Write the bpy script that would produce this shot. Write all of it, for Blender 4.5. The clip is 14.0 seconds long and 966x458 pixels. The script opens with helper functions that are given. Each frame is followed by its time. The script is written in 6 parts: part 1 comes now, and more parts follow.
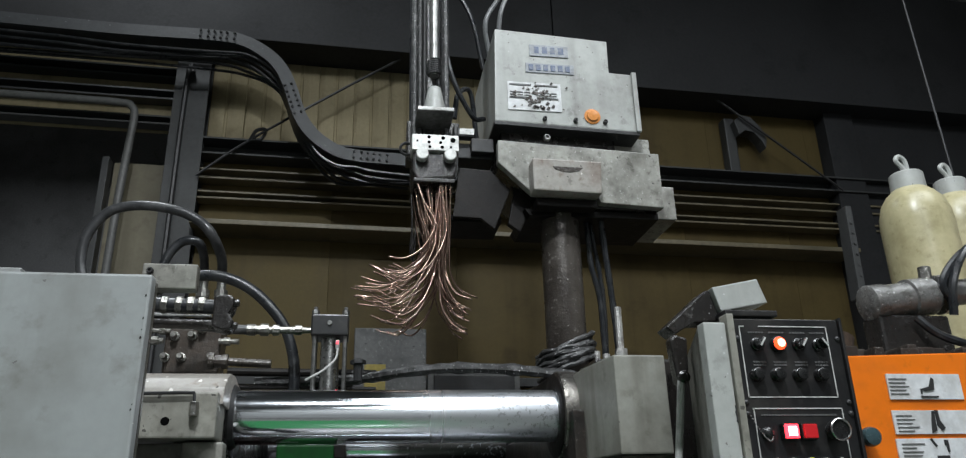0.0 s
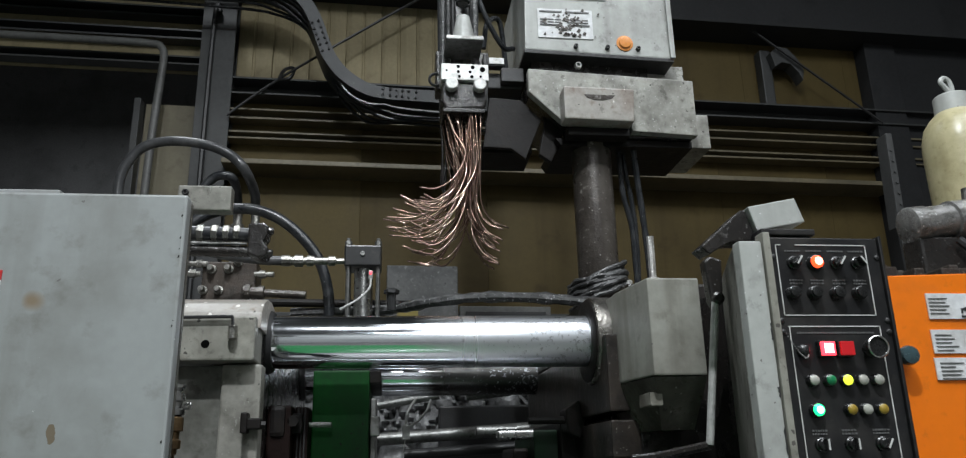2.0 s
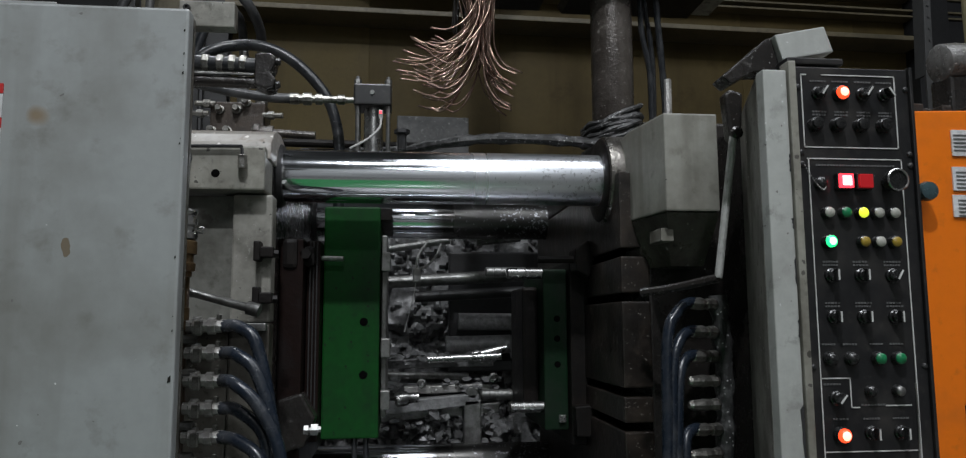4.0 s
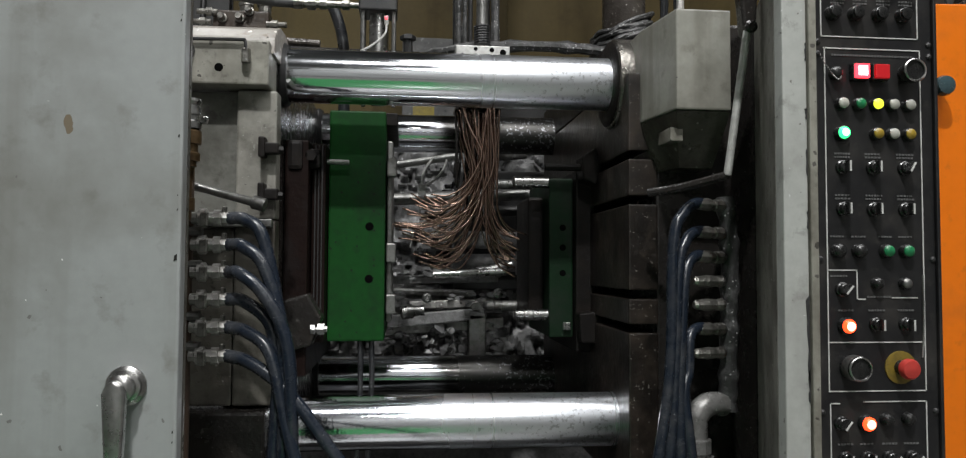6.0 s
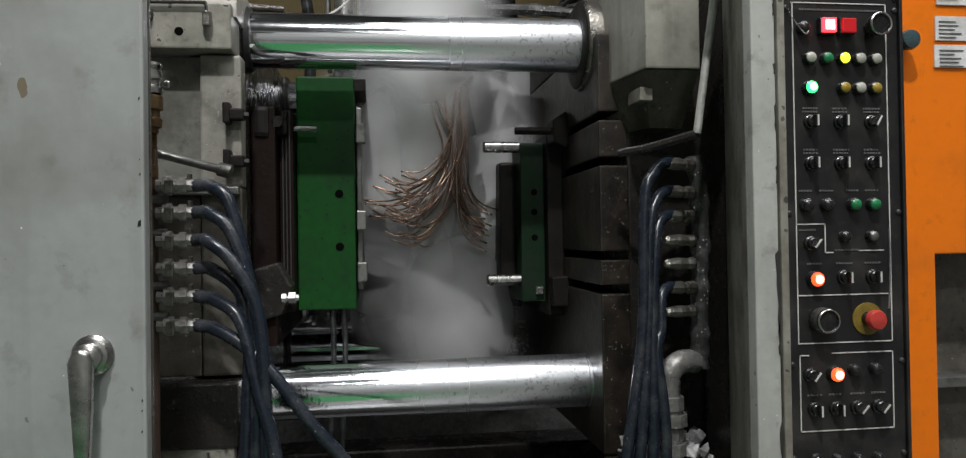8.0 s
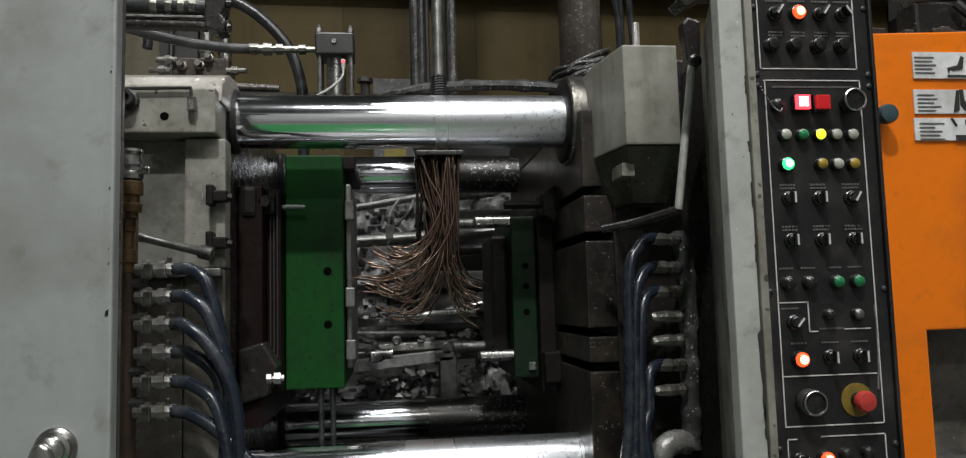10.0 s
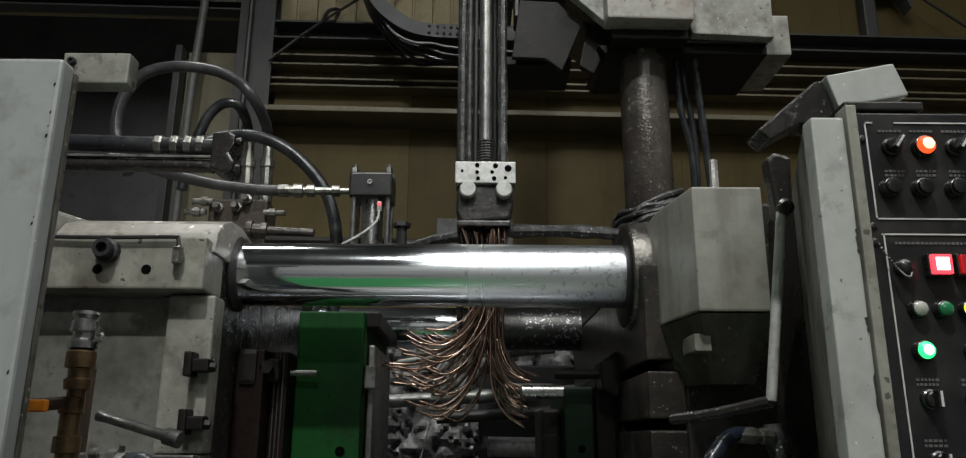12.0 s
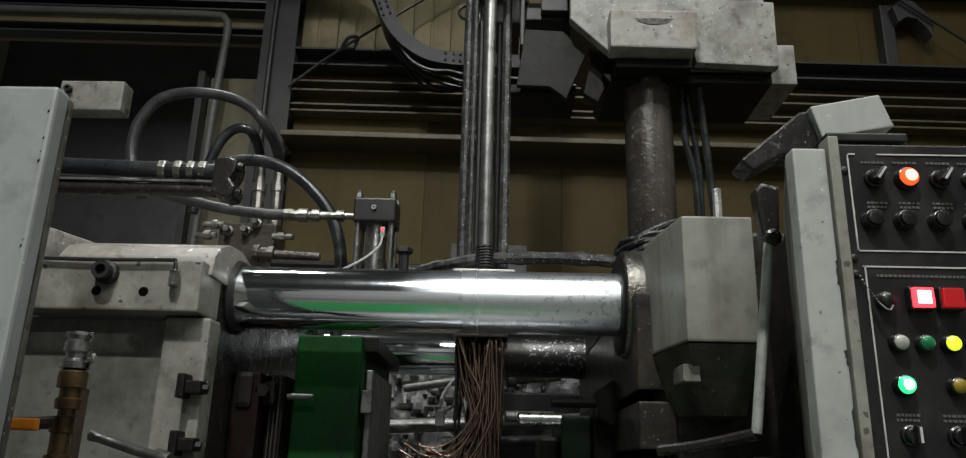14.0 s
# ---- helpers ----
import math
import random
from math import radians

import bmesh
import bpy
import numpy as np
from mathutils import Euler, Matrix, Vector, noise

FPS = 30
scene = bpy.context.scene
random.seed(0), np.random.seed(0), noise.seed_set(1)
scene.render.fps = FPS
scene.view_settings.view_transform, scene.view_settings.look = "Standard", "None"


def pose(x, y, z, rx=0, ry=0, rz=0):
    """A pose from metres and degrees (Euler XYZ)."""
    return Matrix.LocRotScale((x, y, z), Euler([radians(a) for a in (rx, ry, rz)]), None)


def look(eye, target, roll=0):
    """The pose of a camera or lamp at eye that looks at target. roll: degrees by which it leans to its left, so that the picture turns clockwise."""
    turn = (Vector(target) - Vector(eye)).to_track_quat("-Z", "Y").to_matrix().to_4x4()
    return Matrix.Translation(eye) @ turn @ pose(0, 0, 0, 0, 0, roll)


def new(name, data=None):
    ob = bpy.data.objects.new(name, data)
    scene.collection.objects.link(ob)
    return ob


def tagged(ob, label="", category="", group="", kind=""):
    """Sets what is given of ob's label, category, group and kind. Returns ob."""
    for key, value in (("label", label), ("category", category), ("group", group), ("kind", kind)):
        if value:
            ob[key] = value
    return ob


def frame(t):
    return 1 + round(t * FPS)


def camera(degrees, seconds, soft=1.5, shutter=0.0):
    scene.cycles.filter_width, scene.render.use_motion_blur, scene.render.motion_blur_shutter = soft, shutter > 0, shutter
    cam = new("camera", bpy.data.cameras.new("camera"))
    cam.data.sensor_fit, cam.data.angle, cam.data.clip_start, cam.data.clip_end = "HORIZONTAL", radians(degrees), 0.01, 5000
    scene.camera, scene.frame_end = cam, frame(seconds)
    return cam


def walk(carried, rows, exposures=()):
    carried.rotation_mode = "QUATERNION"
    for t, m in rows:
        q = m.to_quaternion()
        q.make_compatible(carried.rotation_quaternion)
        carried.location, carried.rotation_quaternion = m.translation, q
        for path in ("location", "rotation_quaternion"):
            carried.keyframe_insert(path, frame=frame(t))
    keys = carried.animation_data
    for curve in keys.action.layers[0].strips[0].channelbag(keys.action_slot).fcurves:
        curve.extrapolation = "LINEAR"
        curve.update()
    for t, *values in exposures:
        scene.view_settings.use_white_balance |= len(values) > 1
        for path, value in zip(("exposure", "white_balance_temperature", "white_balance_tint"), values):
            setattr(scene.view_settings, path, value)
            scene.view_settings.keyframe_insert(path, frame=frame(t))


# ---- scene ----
cam = camera(63.6, 14.0, soft=1.2)
PATH = [
    (0, (0.176, -0.062, 1.714), (0.484, 1.782, 2.427), -1.5),
    (0.5, (0.167, -0.079, 1.711), (0.445, 1.755, 2.46), -2.1),
    (1, (0.168, -0.07, 1.701), (0.434, 1.777, 2.423), -1.8),
    (1.5, (0.166, -0.06, 1.692), (0.427, 1.8, 2.378), -1.9),
    (2, (0.173, -0.034, 1.664), (0.409, 1.865, 2.246), -1.3),
    (2.5, (0.165, -0.016, 1.648), (0.392, 1.905, 2.155), -0.6),
    (3, (0.168, -0.003, 1.625), (0.385, 1.941, 2.039), -0.4),
    (3.5, (0.166, 0.005, 1.61), (0.385, 1.966, 1.938), -0.4),
    (3.7, (0.172, 0.009, 1.604), (0.388, 1.976, 1.894), -0.4),
    (6, (0.171, 0.039, 1.484), (0.374, 2.027, 1.576), 0.3),
    (6.5, (0.177, 0.038, 1.465), (0.41, 2.023, 1.51), -0.6),
    (7, (0.179, 0.048, 1.455), (0.454, 2.029, 1.477), -0.9),
    (7.5, (0.177, 0.05, 1.453), (0.463, 2.03, 1.462), -1.0),
    (8, (0.174, 0.051, 1.458), (0.448, 2.032, 1.482), -0.9),
    (8.5, (0.166, 0.039, 1.473), (0.45, 2.018, 1.554), -0.8),
    (8.7, (0.158, 0.032, 1.48), (0.449, 2.008, 1.591), -1.3),
    (10.8, (0.314, 0.12, 1.529), (0.504, 2.089, 1.818), -0.9),
    (11, (0.301, 0.198, 1.552), (0.483, 2.16, 1.891), -0.5),
    (11.5, (0.347, 0.342, 1.585), (0.426, 2.295, 2.006), -0.3),
    (12, (0.415, 0.407, 1.63), (0.427, 2.337, 2.154), 0.3),
    (12.5, (0.484, 0.424, 1.652), (0.436, 2.325, 2.271), 0.8),
    (13, (0.506, 0.416, 1.659), (0.435, 2.296, 2.338), 1.7),
    (13.5, (0.499, 0.406, 1.647), (0.438, 2.291, 2.313), 1.4),
    (14, (0.489, 0.397, 1.632), (0.434, 2.309, 2.217), 1.5),
]
walk(cam, [(t, look(eye, target, roll)) for t, eye, target, roll in PATH], exposures=[(0.0, -0.12, 6330, 9), (1.5, -0.05, 6330, 9), (2.2, -0.1, 6380, 10), (3.0, -0.54, 6380, 12), (3.7, -0.60, 6380, 12), (6.0, -0.04, 6800, 12), (7.0, -0.05, 6850, 12), (8.7, -0.09, 6850, 12), (10.8, -0.3, 6900, 10), (11.5, -0.34, 6850, 9), (12.5, -0.58, 6850, 8), (13.0, -0.31, 6850, 8), (14.0, -0.42, 6850, 8)])

# ---- light ----
world = bpy.data.worlds.new("world")
scene.world = world
world.use_nodes = True
world.node_tree.nodes["Background"].inputs[0].default_value = (0.5, 0.55, 0.6, 1)
world.node_tree.nodes["Background"].inputs[1].default_value = 0.03


def hall_lamp(x, y, z, watts, size):
    """An area lamp high in the hall, facing the floor; serves hall lamps and added fill."""
    data = bpy.data.lights.new("hall_lamp", "AREA")
    data.shape, data.size, data.energy, data.color = "DISK", size, watts, (0.94, 0.98, 1.0)
    ob = new("hall_lamp", data)
    ob.location = (x, y, z)
    return ob


hall_lamp(-0.15, -1.2, 6.4, 320, 0.22)
panel_row = hall_lamp(2.65, 0.0, 6.6, 250, 4.9)
panel_row.data.shape, panel_row.data.size_y = "RECTANGLE", 2.0
# added unseen fill lamps: back wall, front of the machine, next bay
hall_lamp(-1.5, 3.4, 7.2, 75, 0.6)
hall_lamp(0.6, -6.0, 6.8, 225, 0.6)
hall_lamp(-3.5, 8.5, 7.0, 170, 0.6)


# ---- materials ----
def material(name, colour, rough=0.5, metal=0.0, dirt=None, dirt_amount=0.5, dirt_scale=3.0, grain=0.12, bump=0.15, bump_scale=60.0,
             chips=0.0, spots=0.0, specks=0.0, speck_colour=(0.5, 0.5, 0.5), streak=0.0, per_object=0.0, fine=40.0, sheen=0.5, drops=()):
    """Painted or bare surface: stains at two scales, fine grain, bright splatter specks, vertical streaks, uneven gloss and fine relief."""
    m = bpy.data.materials.new(name)
    m.use_nodes = True
    nt = m.node_tree
    b = nt.nodes["Principled BSDF"]
    co = nt.nodes.new("ShaderNodeTexCoord")

    def tex(scale, detail, squash=None, rough_=0.6):
        n = nt.nodes.new("ShaderNodeTexNoise")
        n.inputs["Scale"].default_value, n.inputs["Detail"].default_value, n.inputs["Roughness"].default_value = scale, detail, rough_
        src = co.outputs["Object"]
        if squash:
            mp = nt.nodes.new("ShaderNodeMapping")
            mp.inputs["Scale"].default_value = squash
            nt.links.new(src, mp.inputs["Vector"])
            src = mp.outputs["Vector"]
        nt.links.new(src, n.inputs["Vector"])
        return n.outputs["Fac"]

    def ramp(src, lo, hi):
        r = nt.nodes.new("ShaderNodeMapRange")
        r.inputs["From Min"].default_value, r.inputs["From Max"].default_value = lo, hi
        nt.links.new(src, r.inputs["Value"])
        return r.outputs["Result"]

    def times(src, k):
        n = nt.nodes.new("ShaderNodeMath")
        n.operation = "MULTIPLY"
        n.inputs[1].default_value = k
        nt.links.new(src, n.inputs[0])
        return n.outputs[0]

    def mix(fac, a, c):
        n = nt.nodes.new("ShaderNodeMix")
        n.data_type = "RGBA"
        nt.links.new(fac, n.inputs["Factor"])
        for sock, v in ((n.inputs["A"], a), (n.inputs["B"], c)):
            if isinstance(v, tuple):
                sock.default_value = (*v, 1)
            else:
                nt.links.new(v, sock)
        return n.outputs["Result"]

    dark = tuple(c * (1 - grain * 2.2) for c in colour)
    col = mix(ramp(tex(fine, 4), 0.3, 0.7), colour, dark)
    if per_object:
        info = nt.nodes.new("ShaderNodeObjectInfo")
        col = mix(times(info.outputs["Random"], per_object), col, tuple(c * 0.45 for c in colour))
    if dirt:
        col = mix(times(ramp(tex(dirt_scale, 6), 0.47, 0.72), dirt_amount), col, dirt)
        col = mix(times(ramp(tex(dirt_scale * 5, 5), 0.58, 0.75), dirt_amount * 0.9), col, dirt)
    if streak:
        col = mix(times(ramp(tex(9, 4, (1, 1, 0.06)), 0.5, 0.75), streak), col, dirt or dark)
    if specks:
        col = mix(times(ramp(tex(75, 3), 0.66, 0.7), specks), col, speck_colour)
        col = mix(times(ramp(tex(24, 6), 0.66, 0.72), specks), col, speck_colour)
    if chips:
        col = mix(times(ramp(tex(16, 9, None, 0.72), 0.585, 0.65), chips), col, GRIME)
        col = mix(times(ramp(tex(5, 8, (1, 1, 0.5), 0.7), 0.55, 0.72), chips * 0.8), col, (0.10, 0.09, 0.075))
    if spots:
        col = mix(times(ramp(tex(6.3, 1), 0.74, 0.79), spots), col, (0.20, 0.13, 0.06))
        col = mix(times(ramp(tex(3.1, 7, None, 0.75), 0.60, 0.80), spots * 0.7), col, (0.13, 0.13, 0.125))
    for scale, share, radius, drop in drops:
        v = nt.nodes.new("ShaderNodeTexVoronoi")
        v.inputs["Scale"].default_value = scale
        warp = nt.nodes.new("ShaderNodeVectorMath")
        warp.operation = "MULTIPLY_ADD"
        wn = nt.nodes.new("ShaderNodeTexNoise")
        wn.inputs["Scale"].default_value = scale * 2.2
        nt.links.new(co.outputs["Object"], wn.inputs["Vector"])
        nt.links.new(wn.outputs["Color"], warp.inputs[0])
        warp.inputs[1].default_value = (0.55 / scale,) * 3
        nt.links.new(co.outputs["Object"], warp.inputs[2])
        nt.links.new(warp.outputs[0], v.inputs["Vector"])
        sep = nt.nodes.new("ShaderNodeSeparateColor")
        nt.links.new(v.outputs["Color"], sep.inputs[0])
        some = nt.nodes.new("ShaderNodeMath")
        some.operation = "LESS_THAN"
        some.inputs[1].default_value = share
        nt.links.new(sep.outputs[0], some.inputs[0])
        size = times(sep.outputs[1], radius)
        near = nt.nodes.new("ShaderNodeMath")
        near.operation = "LESS_THAN"
        nt.links.new(v.outputs["Distance"], near.inputs[0])
        nt.links.new(size, near.inputs[1])
        both = nt.nodes.new("ShaderNodeMath")
        both.operation = "MULTIPLY"
        nt.links.new(some.outputs[0], both.inputs[0])
        nt.links.new(near.outputs[0], both.inputs[1])
        col = mix(times(both.outputs[0], 0.85), col, drop)
    nt.links.new(col, b.inputs["Base Color"])
    b.inputs["Metallic"].default_value = metal
    b.inputs["Specular IOR Level"].default_value = sheen
    rr = nt.nodes.new("ShaderNodeMapRange")
    rr.inputs["To Min"].default_value, rr.inputs["To Max"].default_value = max(0.04, rough - 0.12), min(1, rough + 0.12)
    nt.links.new(tex(dirt_scale * 2.3, 5), rr.inputs["Value"])
    nt.links.new(rr.outputs["Result"], b.inputs["Roughness"])
    bp = nt.nodes.new("ShaderNodeBump")
    bp.inputs["Strength"].default_value, bp.inputs["Distance"].default_value = bump, 0.004
    nt.links.new(tex(bump_scale, 5), bp.inputs["Height"])
    nt.links.new(bp.outputs["Normal"], b.inputs["Normal"])
    return m


def glow(name, colour, strength):
    m = bpy.data.materials.new(name)
    m.use_nodes = True
    b = m.node_tree.nodes["Principled BSDF"]
    b.inputs["Base Color"].default_value = (*colour, 1)
    b.inputs["Emission Color"].default_value = (*colour, 1)
    b.inputs["Emission Strength"].default_value = strength
    b.inputs["Roughness"].default_value = 0.3
    return m


GRIME = (0.05, 0.045, 0.035)
M = {}
NICKS = (38, 0.26, 0.30, (0.03, 0.027, 0.023))
PALE = (70, 0.10, 0.18, (0.6, 0.61, 0.61))
WET = (95, 0.10, 0.20, (0.30, 0.30, 0.30))
M["door_grey"] = material("door_grey", (0.315, 0.328, 0.328), 0.40, spots=0.75, dirt=(0.17, 0.165, 0.15), dirt_amount=0.8, dirt_scale=2.6, grain=0.03, bump=0.04, streak=0.55, drops=((15, 0.22, 0.24, (0.15, 0.11, 0.065)), (30, 0.08, 0.10, (0.7, 0.7, 0.7)), (34, 0.10, 0.22, (0.14, 0.135, 0.13))))
M["machine_grey"] = material("machine_grey", (0.305, 0.298, 0.258), 0.42, chips=0.45, dirt=(0.075, 0.065, 0.05), dirt_amount=0.9, dirt_scale=5, grain=0.08, streak=0.5, drops=(NICKS, (60, 0.25, 0.3, (0.06, 0.055, 0.05))))
M["worn_grey"] = material("worn_grey", (0.28, 0.272, 0.24), 0.48, chips=0.85, dirt=GRIME, dirt_amount=1.0, dirt_scale=6, grain=0.12, streak=0.4, specks=0.25, speck_colour=(0.6, 0.6, 0.58), drops=(NICKS, (70, 0.12, 0.25, (0.6, 0.6, 0.58))))
# darker worn_grey: the shade in the web recess is put into the colour
M["web_grey"] = material("web_grey", (0.185, 0.185, 0.165), 0.42, chips=0.6, dirt=GRIME, dirt_amount=0.9, dirt_scale=5, grain=0.1, streak=0.5, drops=(NICKS,))
M["housing_grey"] = material("housing_grey", (0.34, 0.32, 0.29), 0.42, chips=0.5, dirt=(0.13, 0.08, 0.055), dirt_amount=0.9, dirt_scale=5, grain=0.1, bump=0.2, drops=(NICKS, (45, 0.15, 0.3, (0.75, 0.72, 0.68))))
M["robot_grey"] = material("robot_grey", (0.42, 0.43, 0.41), 0.38, chips=0.3, dirt=(0.11, 0.10, 0.09), dirt_amount=0.5, dirt_scale=3.5, grain=0.05, bump=0.06, streak=0.4, drops=((50, 0.14, 0.2, (0.12, 0.11, 0.10)), PALE))
M["saddle_grey"] = material("saddle_grey", (0.38, 0.375, 0.34), 0.34, chips=0.65, dirt=(0.07, 0.065, 0.055), dirt_amount=0.85, dirt_scale=7, grain=0.1, specks=0.5, speck_colour=(0.7, 0.7, 0.68), streak=0.35, drops=(NICKS, PALE))
M["oily_black"] = material("oily_black", (0.021, 0.019, 0.0178), 0.26, drops=(WET,), dirt=(0.034, 0.028, 0.024), dirt_amount=0.6, dirt_scale=8, specks=0.35, speck_colour=(0.22, 0.21, 0.20), bump=0.5)
M["splattered_black"] = material("splattered_black", (0.011, 0.0088, 0.0074), 0.34, streak=0.4, drops=(WET, (120, 0.12, 0.22, (0.3, 0.28, 0.26))), dirt=(0.05, 0.038, 0.03), dirt_amount=0.8, dirt_scale=9, specks=0.6, speck_colour=(0.25, 0.23, 0.21), bump=0.5, bump_scale=40)
M["dark_steel"] = material("dark_steel", (0.035, 0.035, 0.036), 0.45, metal=0.3, dirt=(0.025, 0.022, 0.02), dirt_amount=0.6, dirt_scale=6, bump=0.3)
M["column_steel"] = material("column_steel", (0.052, 0.043, 0.037), 0.30, metal=0.2, dirt=(0.12, 0.107, 0.094), dirt_amount=0.75, dirt_scale=6, specks=0.5, speck_colour=(0.42, 0.40, 0.37), bump=0.7, streak=0.6, drops=((110, 0.10, 0.22, (0.5, 0.49, 0.46)),))
M["die_maroon"] = material("die_maroon", (0.012, 0.0062, 0.0052), 0.5, sheen=0.12, dirt=(0.015, 0.014, 0.014), dirt_amount=0.8, dirt_scale=5, bump=0.3)
M["die_green"] = material("die_green", (0.004, 0.066, 0.010), 0.55, sheen=0.2, dirt=(0.008, 0.028, 0.011), dirt_amount=0.75, dirt_scale=5, grain=0.08, bump=0.1, streak=0.6, drops=((60, 0.15, 0.25, (0.012, 0.012, 0.01)),))
M["die_green_dark"] = material("die_green_dark", (0.005, 0.024, 0.009), 0.55, sheen=0.2, dirt=(0.02, 0.024, 0.02), dirt_amount=0.9, dirt_scale=7, grain=0.1, bump=0.2)
M["steel"] = material("steel", (0.55, 0.55, 0.54), 0.28, metal=1.0, dirt=(0.12, 0.11, 0.10), dirt_amount=0.6, dirt_scale=14, bump=0.1)
M["dull_steel"] = material("dull_steel", (0.33, 0.33, 0.32), 0.42, metal=0.9, dirt=(0.06, 0.055, 0.05), dirt_amount=0.8, dirt_scale=16, bump=0.3)
M["fitting_steel"] = material("fitting_steel", (0.40, 0.39, 0.36), 0.35, metal=0.9, dirt=(0.05, 0.045, 0.04), dirt_amount=0.9, dirt_scale=30, bump=0.6, drops=((120, 0.3, 0.35, (0.7, 0.7, 0.68)),))
M["block_aluminium"] = material("block_aluminium", (0.62, 0.62, 0.60), 0.45, metal=0.35, dirt=(0.16, 0.16, 0.15), dirt_amount=0.6, dirt_scale=25, bump=0.2)
M["copper"] = material("copper", (0.50, 0.345, 0.275), 0.22, metal=0.9, dirt=(0.13, 0.07, 0.05), dirt_amount=0.75, dirt_scale=9, per_object=0.85, grain=0.05, bump=0.0)
M["hose"] = material("hose", (0.017, 0.019, 0.022), 0.30, dirt=(0.11, 0.11, 0.11), dirt_amount=0.35, dirt_scale=14, bump=0.2, drops=((130, 0.10, 0.22, (0.3, 0.3, 0.3)),))
M["coolant_hose"] = material("coolant_hose", (0.013, 0.019, 0.030), 0.26, dirt=(0.11, 0.11, 0.11), dirt_amount=0.35, dirt_scale=14, bump=0.2, drops=((130, 0.10, 0.22, (0.3, 0.3, 0.3)),))
M["worn_hose"] = material("worn_hose", (0.042, 0.043, 0.045), 0.32, dirt=(0.17, 0.17, 0.17), dirt_amount=0.5, dirt_scale=10, bump=0.2)
M["crusty_hose"] = material("crusty_hose", (0.035, 0.035, 0.035), 0.4, dirt=(0.14, 0.14, 0.14), dirt_amount=0.8, dirt_scale=30, bump=1.0, drops=((110, 0.3, 0.35, (0.5, 0.5, 0.5)),), specks=0.6, speck_colour=(0.3, 0.3, 0.3))
M["orange"] = material("orange", (0.80, 0.175, 0.004), 0.38, dirt=(0.30, 0.09, 0.02), dirt_amount=0.4, dirt_scale=6, grain=0.02, bump=0.04)
M["panel_black"] = material("panel_black", (0.014, 0.014, 0.015), 0.35, dirt=(0.06, 0.055, 0.05), dirt_amount=0.5, dirt_scale=9, bump=0.08)
M["black_plastic"] = material("black_plastic", (0.012, 0.012, 0.012), 0.28, dirt=(0.05, 0.05, 0.05), dirt_amount=0.4, dirt_scale=40, bump=0.05)
M["white_paint"] = material("white_paint", (0.62, 0.62, 0.60), 0.5, dirt=(0.25, 0.24, 0.22), dirt_amount=0.6, dirt_scale=25, bump=0.05)
M["sign_white"] = material("sign_white", (0.72, 0.73, 0.74), 0.4, dirt=(0.35, 0.33, 0.30), dirt_amount=0.5, dirt_scale=14, bump=0.03)
M["sign_red"] = material("sign_red", (0.62, 0.03, 0.03), 0.4, dirt=(0.3, 0.05, 0.05), dirt_amount=0.4, dirt_scale=14)
M["sign_orange"] = material("sign_orange", (0.75, 0.24, 0.02), 0.4, dirt=(0.4, 0.15, 0.05), dirt_amount=0.4, dirt_scale=14)
M["sign_yellow"] = material("sign_yellow", (0.80, 0.68, 0.03), 0.4, dirt=(0.4, 0.3, 0.05), dirt_amount=0.4, dirt_scale=14)
M["hole_black"] = material("hole_black", (0.003, 0.003, 0.003), 0.9, sheen=0.05)
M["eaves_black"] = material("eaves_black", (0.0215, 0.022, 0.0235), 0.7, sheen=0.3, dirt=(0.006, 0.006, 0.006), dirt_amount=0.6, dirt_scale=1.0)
M["dusty_beam"] = material("dusty_beam", (0.055, 0.047, 0.033), 0.6, dirt=(0.025, 0.022, 0.017), dirt_amount=0.7, dirt_scale=4)
M["boss_metal"] = material("boss_metal", (0.17, 0.16, 0.145), 0.30, metal=0.75, dirt=(0.03, 0.027, 0.024), dirt_amount=0.9, dirt_scale=12, bump=0.8, bump_scale=60, drops=((80, 0.3, 0.3, (0.6, 0.6, 0.58)),))
M["crust_metal"] = material("crust_metal", (0.55, 0.54, 0.52), 0.36, metal=0.5, dirt=(0.13, 0.12, 0.11), dirt_amount=0.8, dirt_scale=22, bump=0.8, bump_scale=70, drops=((70, 0.3, 0.35, (0.85, 0.85, 0.84)), NICKS))
M["ink"] = material("ink", (0.03, 0.03, 0.03), 0.5)
M["ink_grey"] = material("ink_grey", (0.13, 0.13, 0.13), 0.5)
M["plate_blue"] = material("plate_blue", (0.34, 0.36, 0.39), 0.4, dirt=(0.2, 0.2, 0.2), dirt_amount=0.7, dirt_scale=40)
M["bottle_cream"] = material("bottle_cream", (0.50, 0.45, 0.27), 0.32, dirt=(0.20, 0.17, 0.08), dirt_amount=0.7, dirt_scale=7, grain=0.06, streak=0.5)
M["letter_blue"] = material("letter_blue", (0.12, 0.15, 0.24), 0.45, dirt=(0.25, 0.26, 0.28), dirt_amount=0.8, dirt_scale=45)
M["cover_grey"] = material("cover_grey", (0.30, 0.296, 0.262), 0.4, chips=0.22, dirt=(0.115, 0.105, 0.085), dirt_amount=0.7, dirt_scale=3, grain=0.09, streak=1.0, bump=0.05, drops=((45, 0.08, 0.2, (0.05, 0.045, 0.04)),))
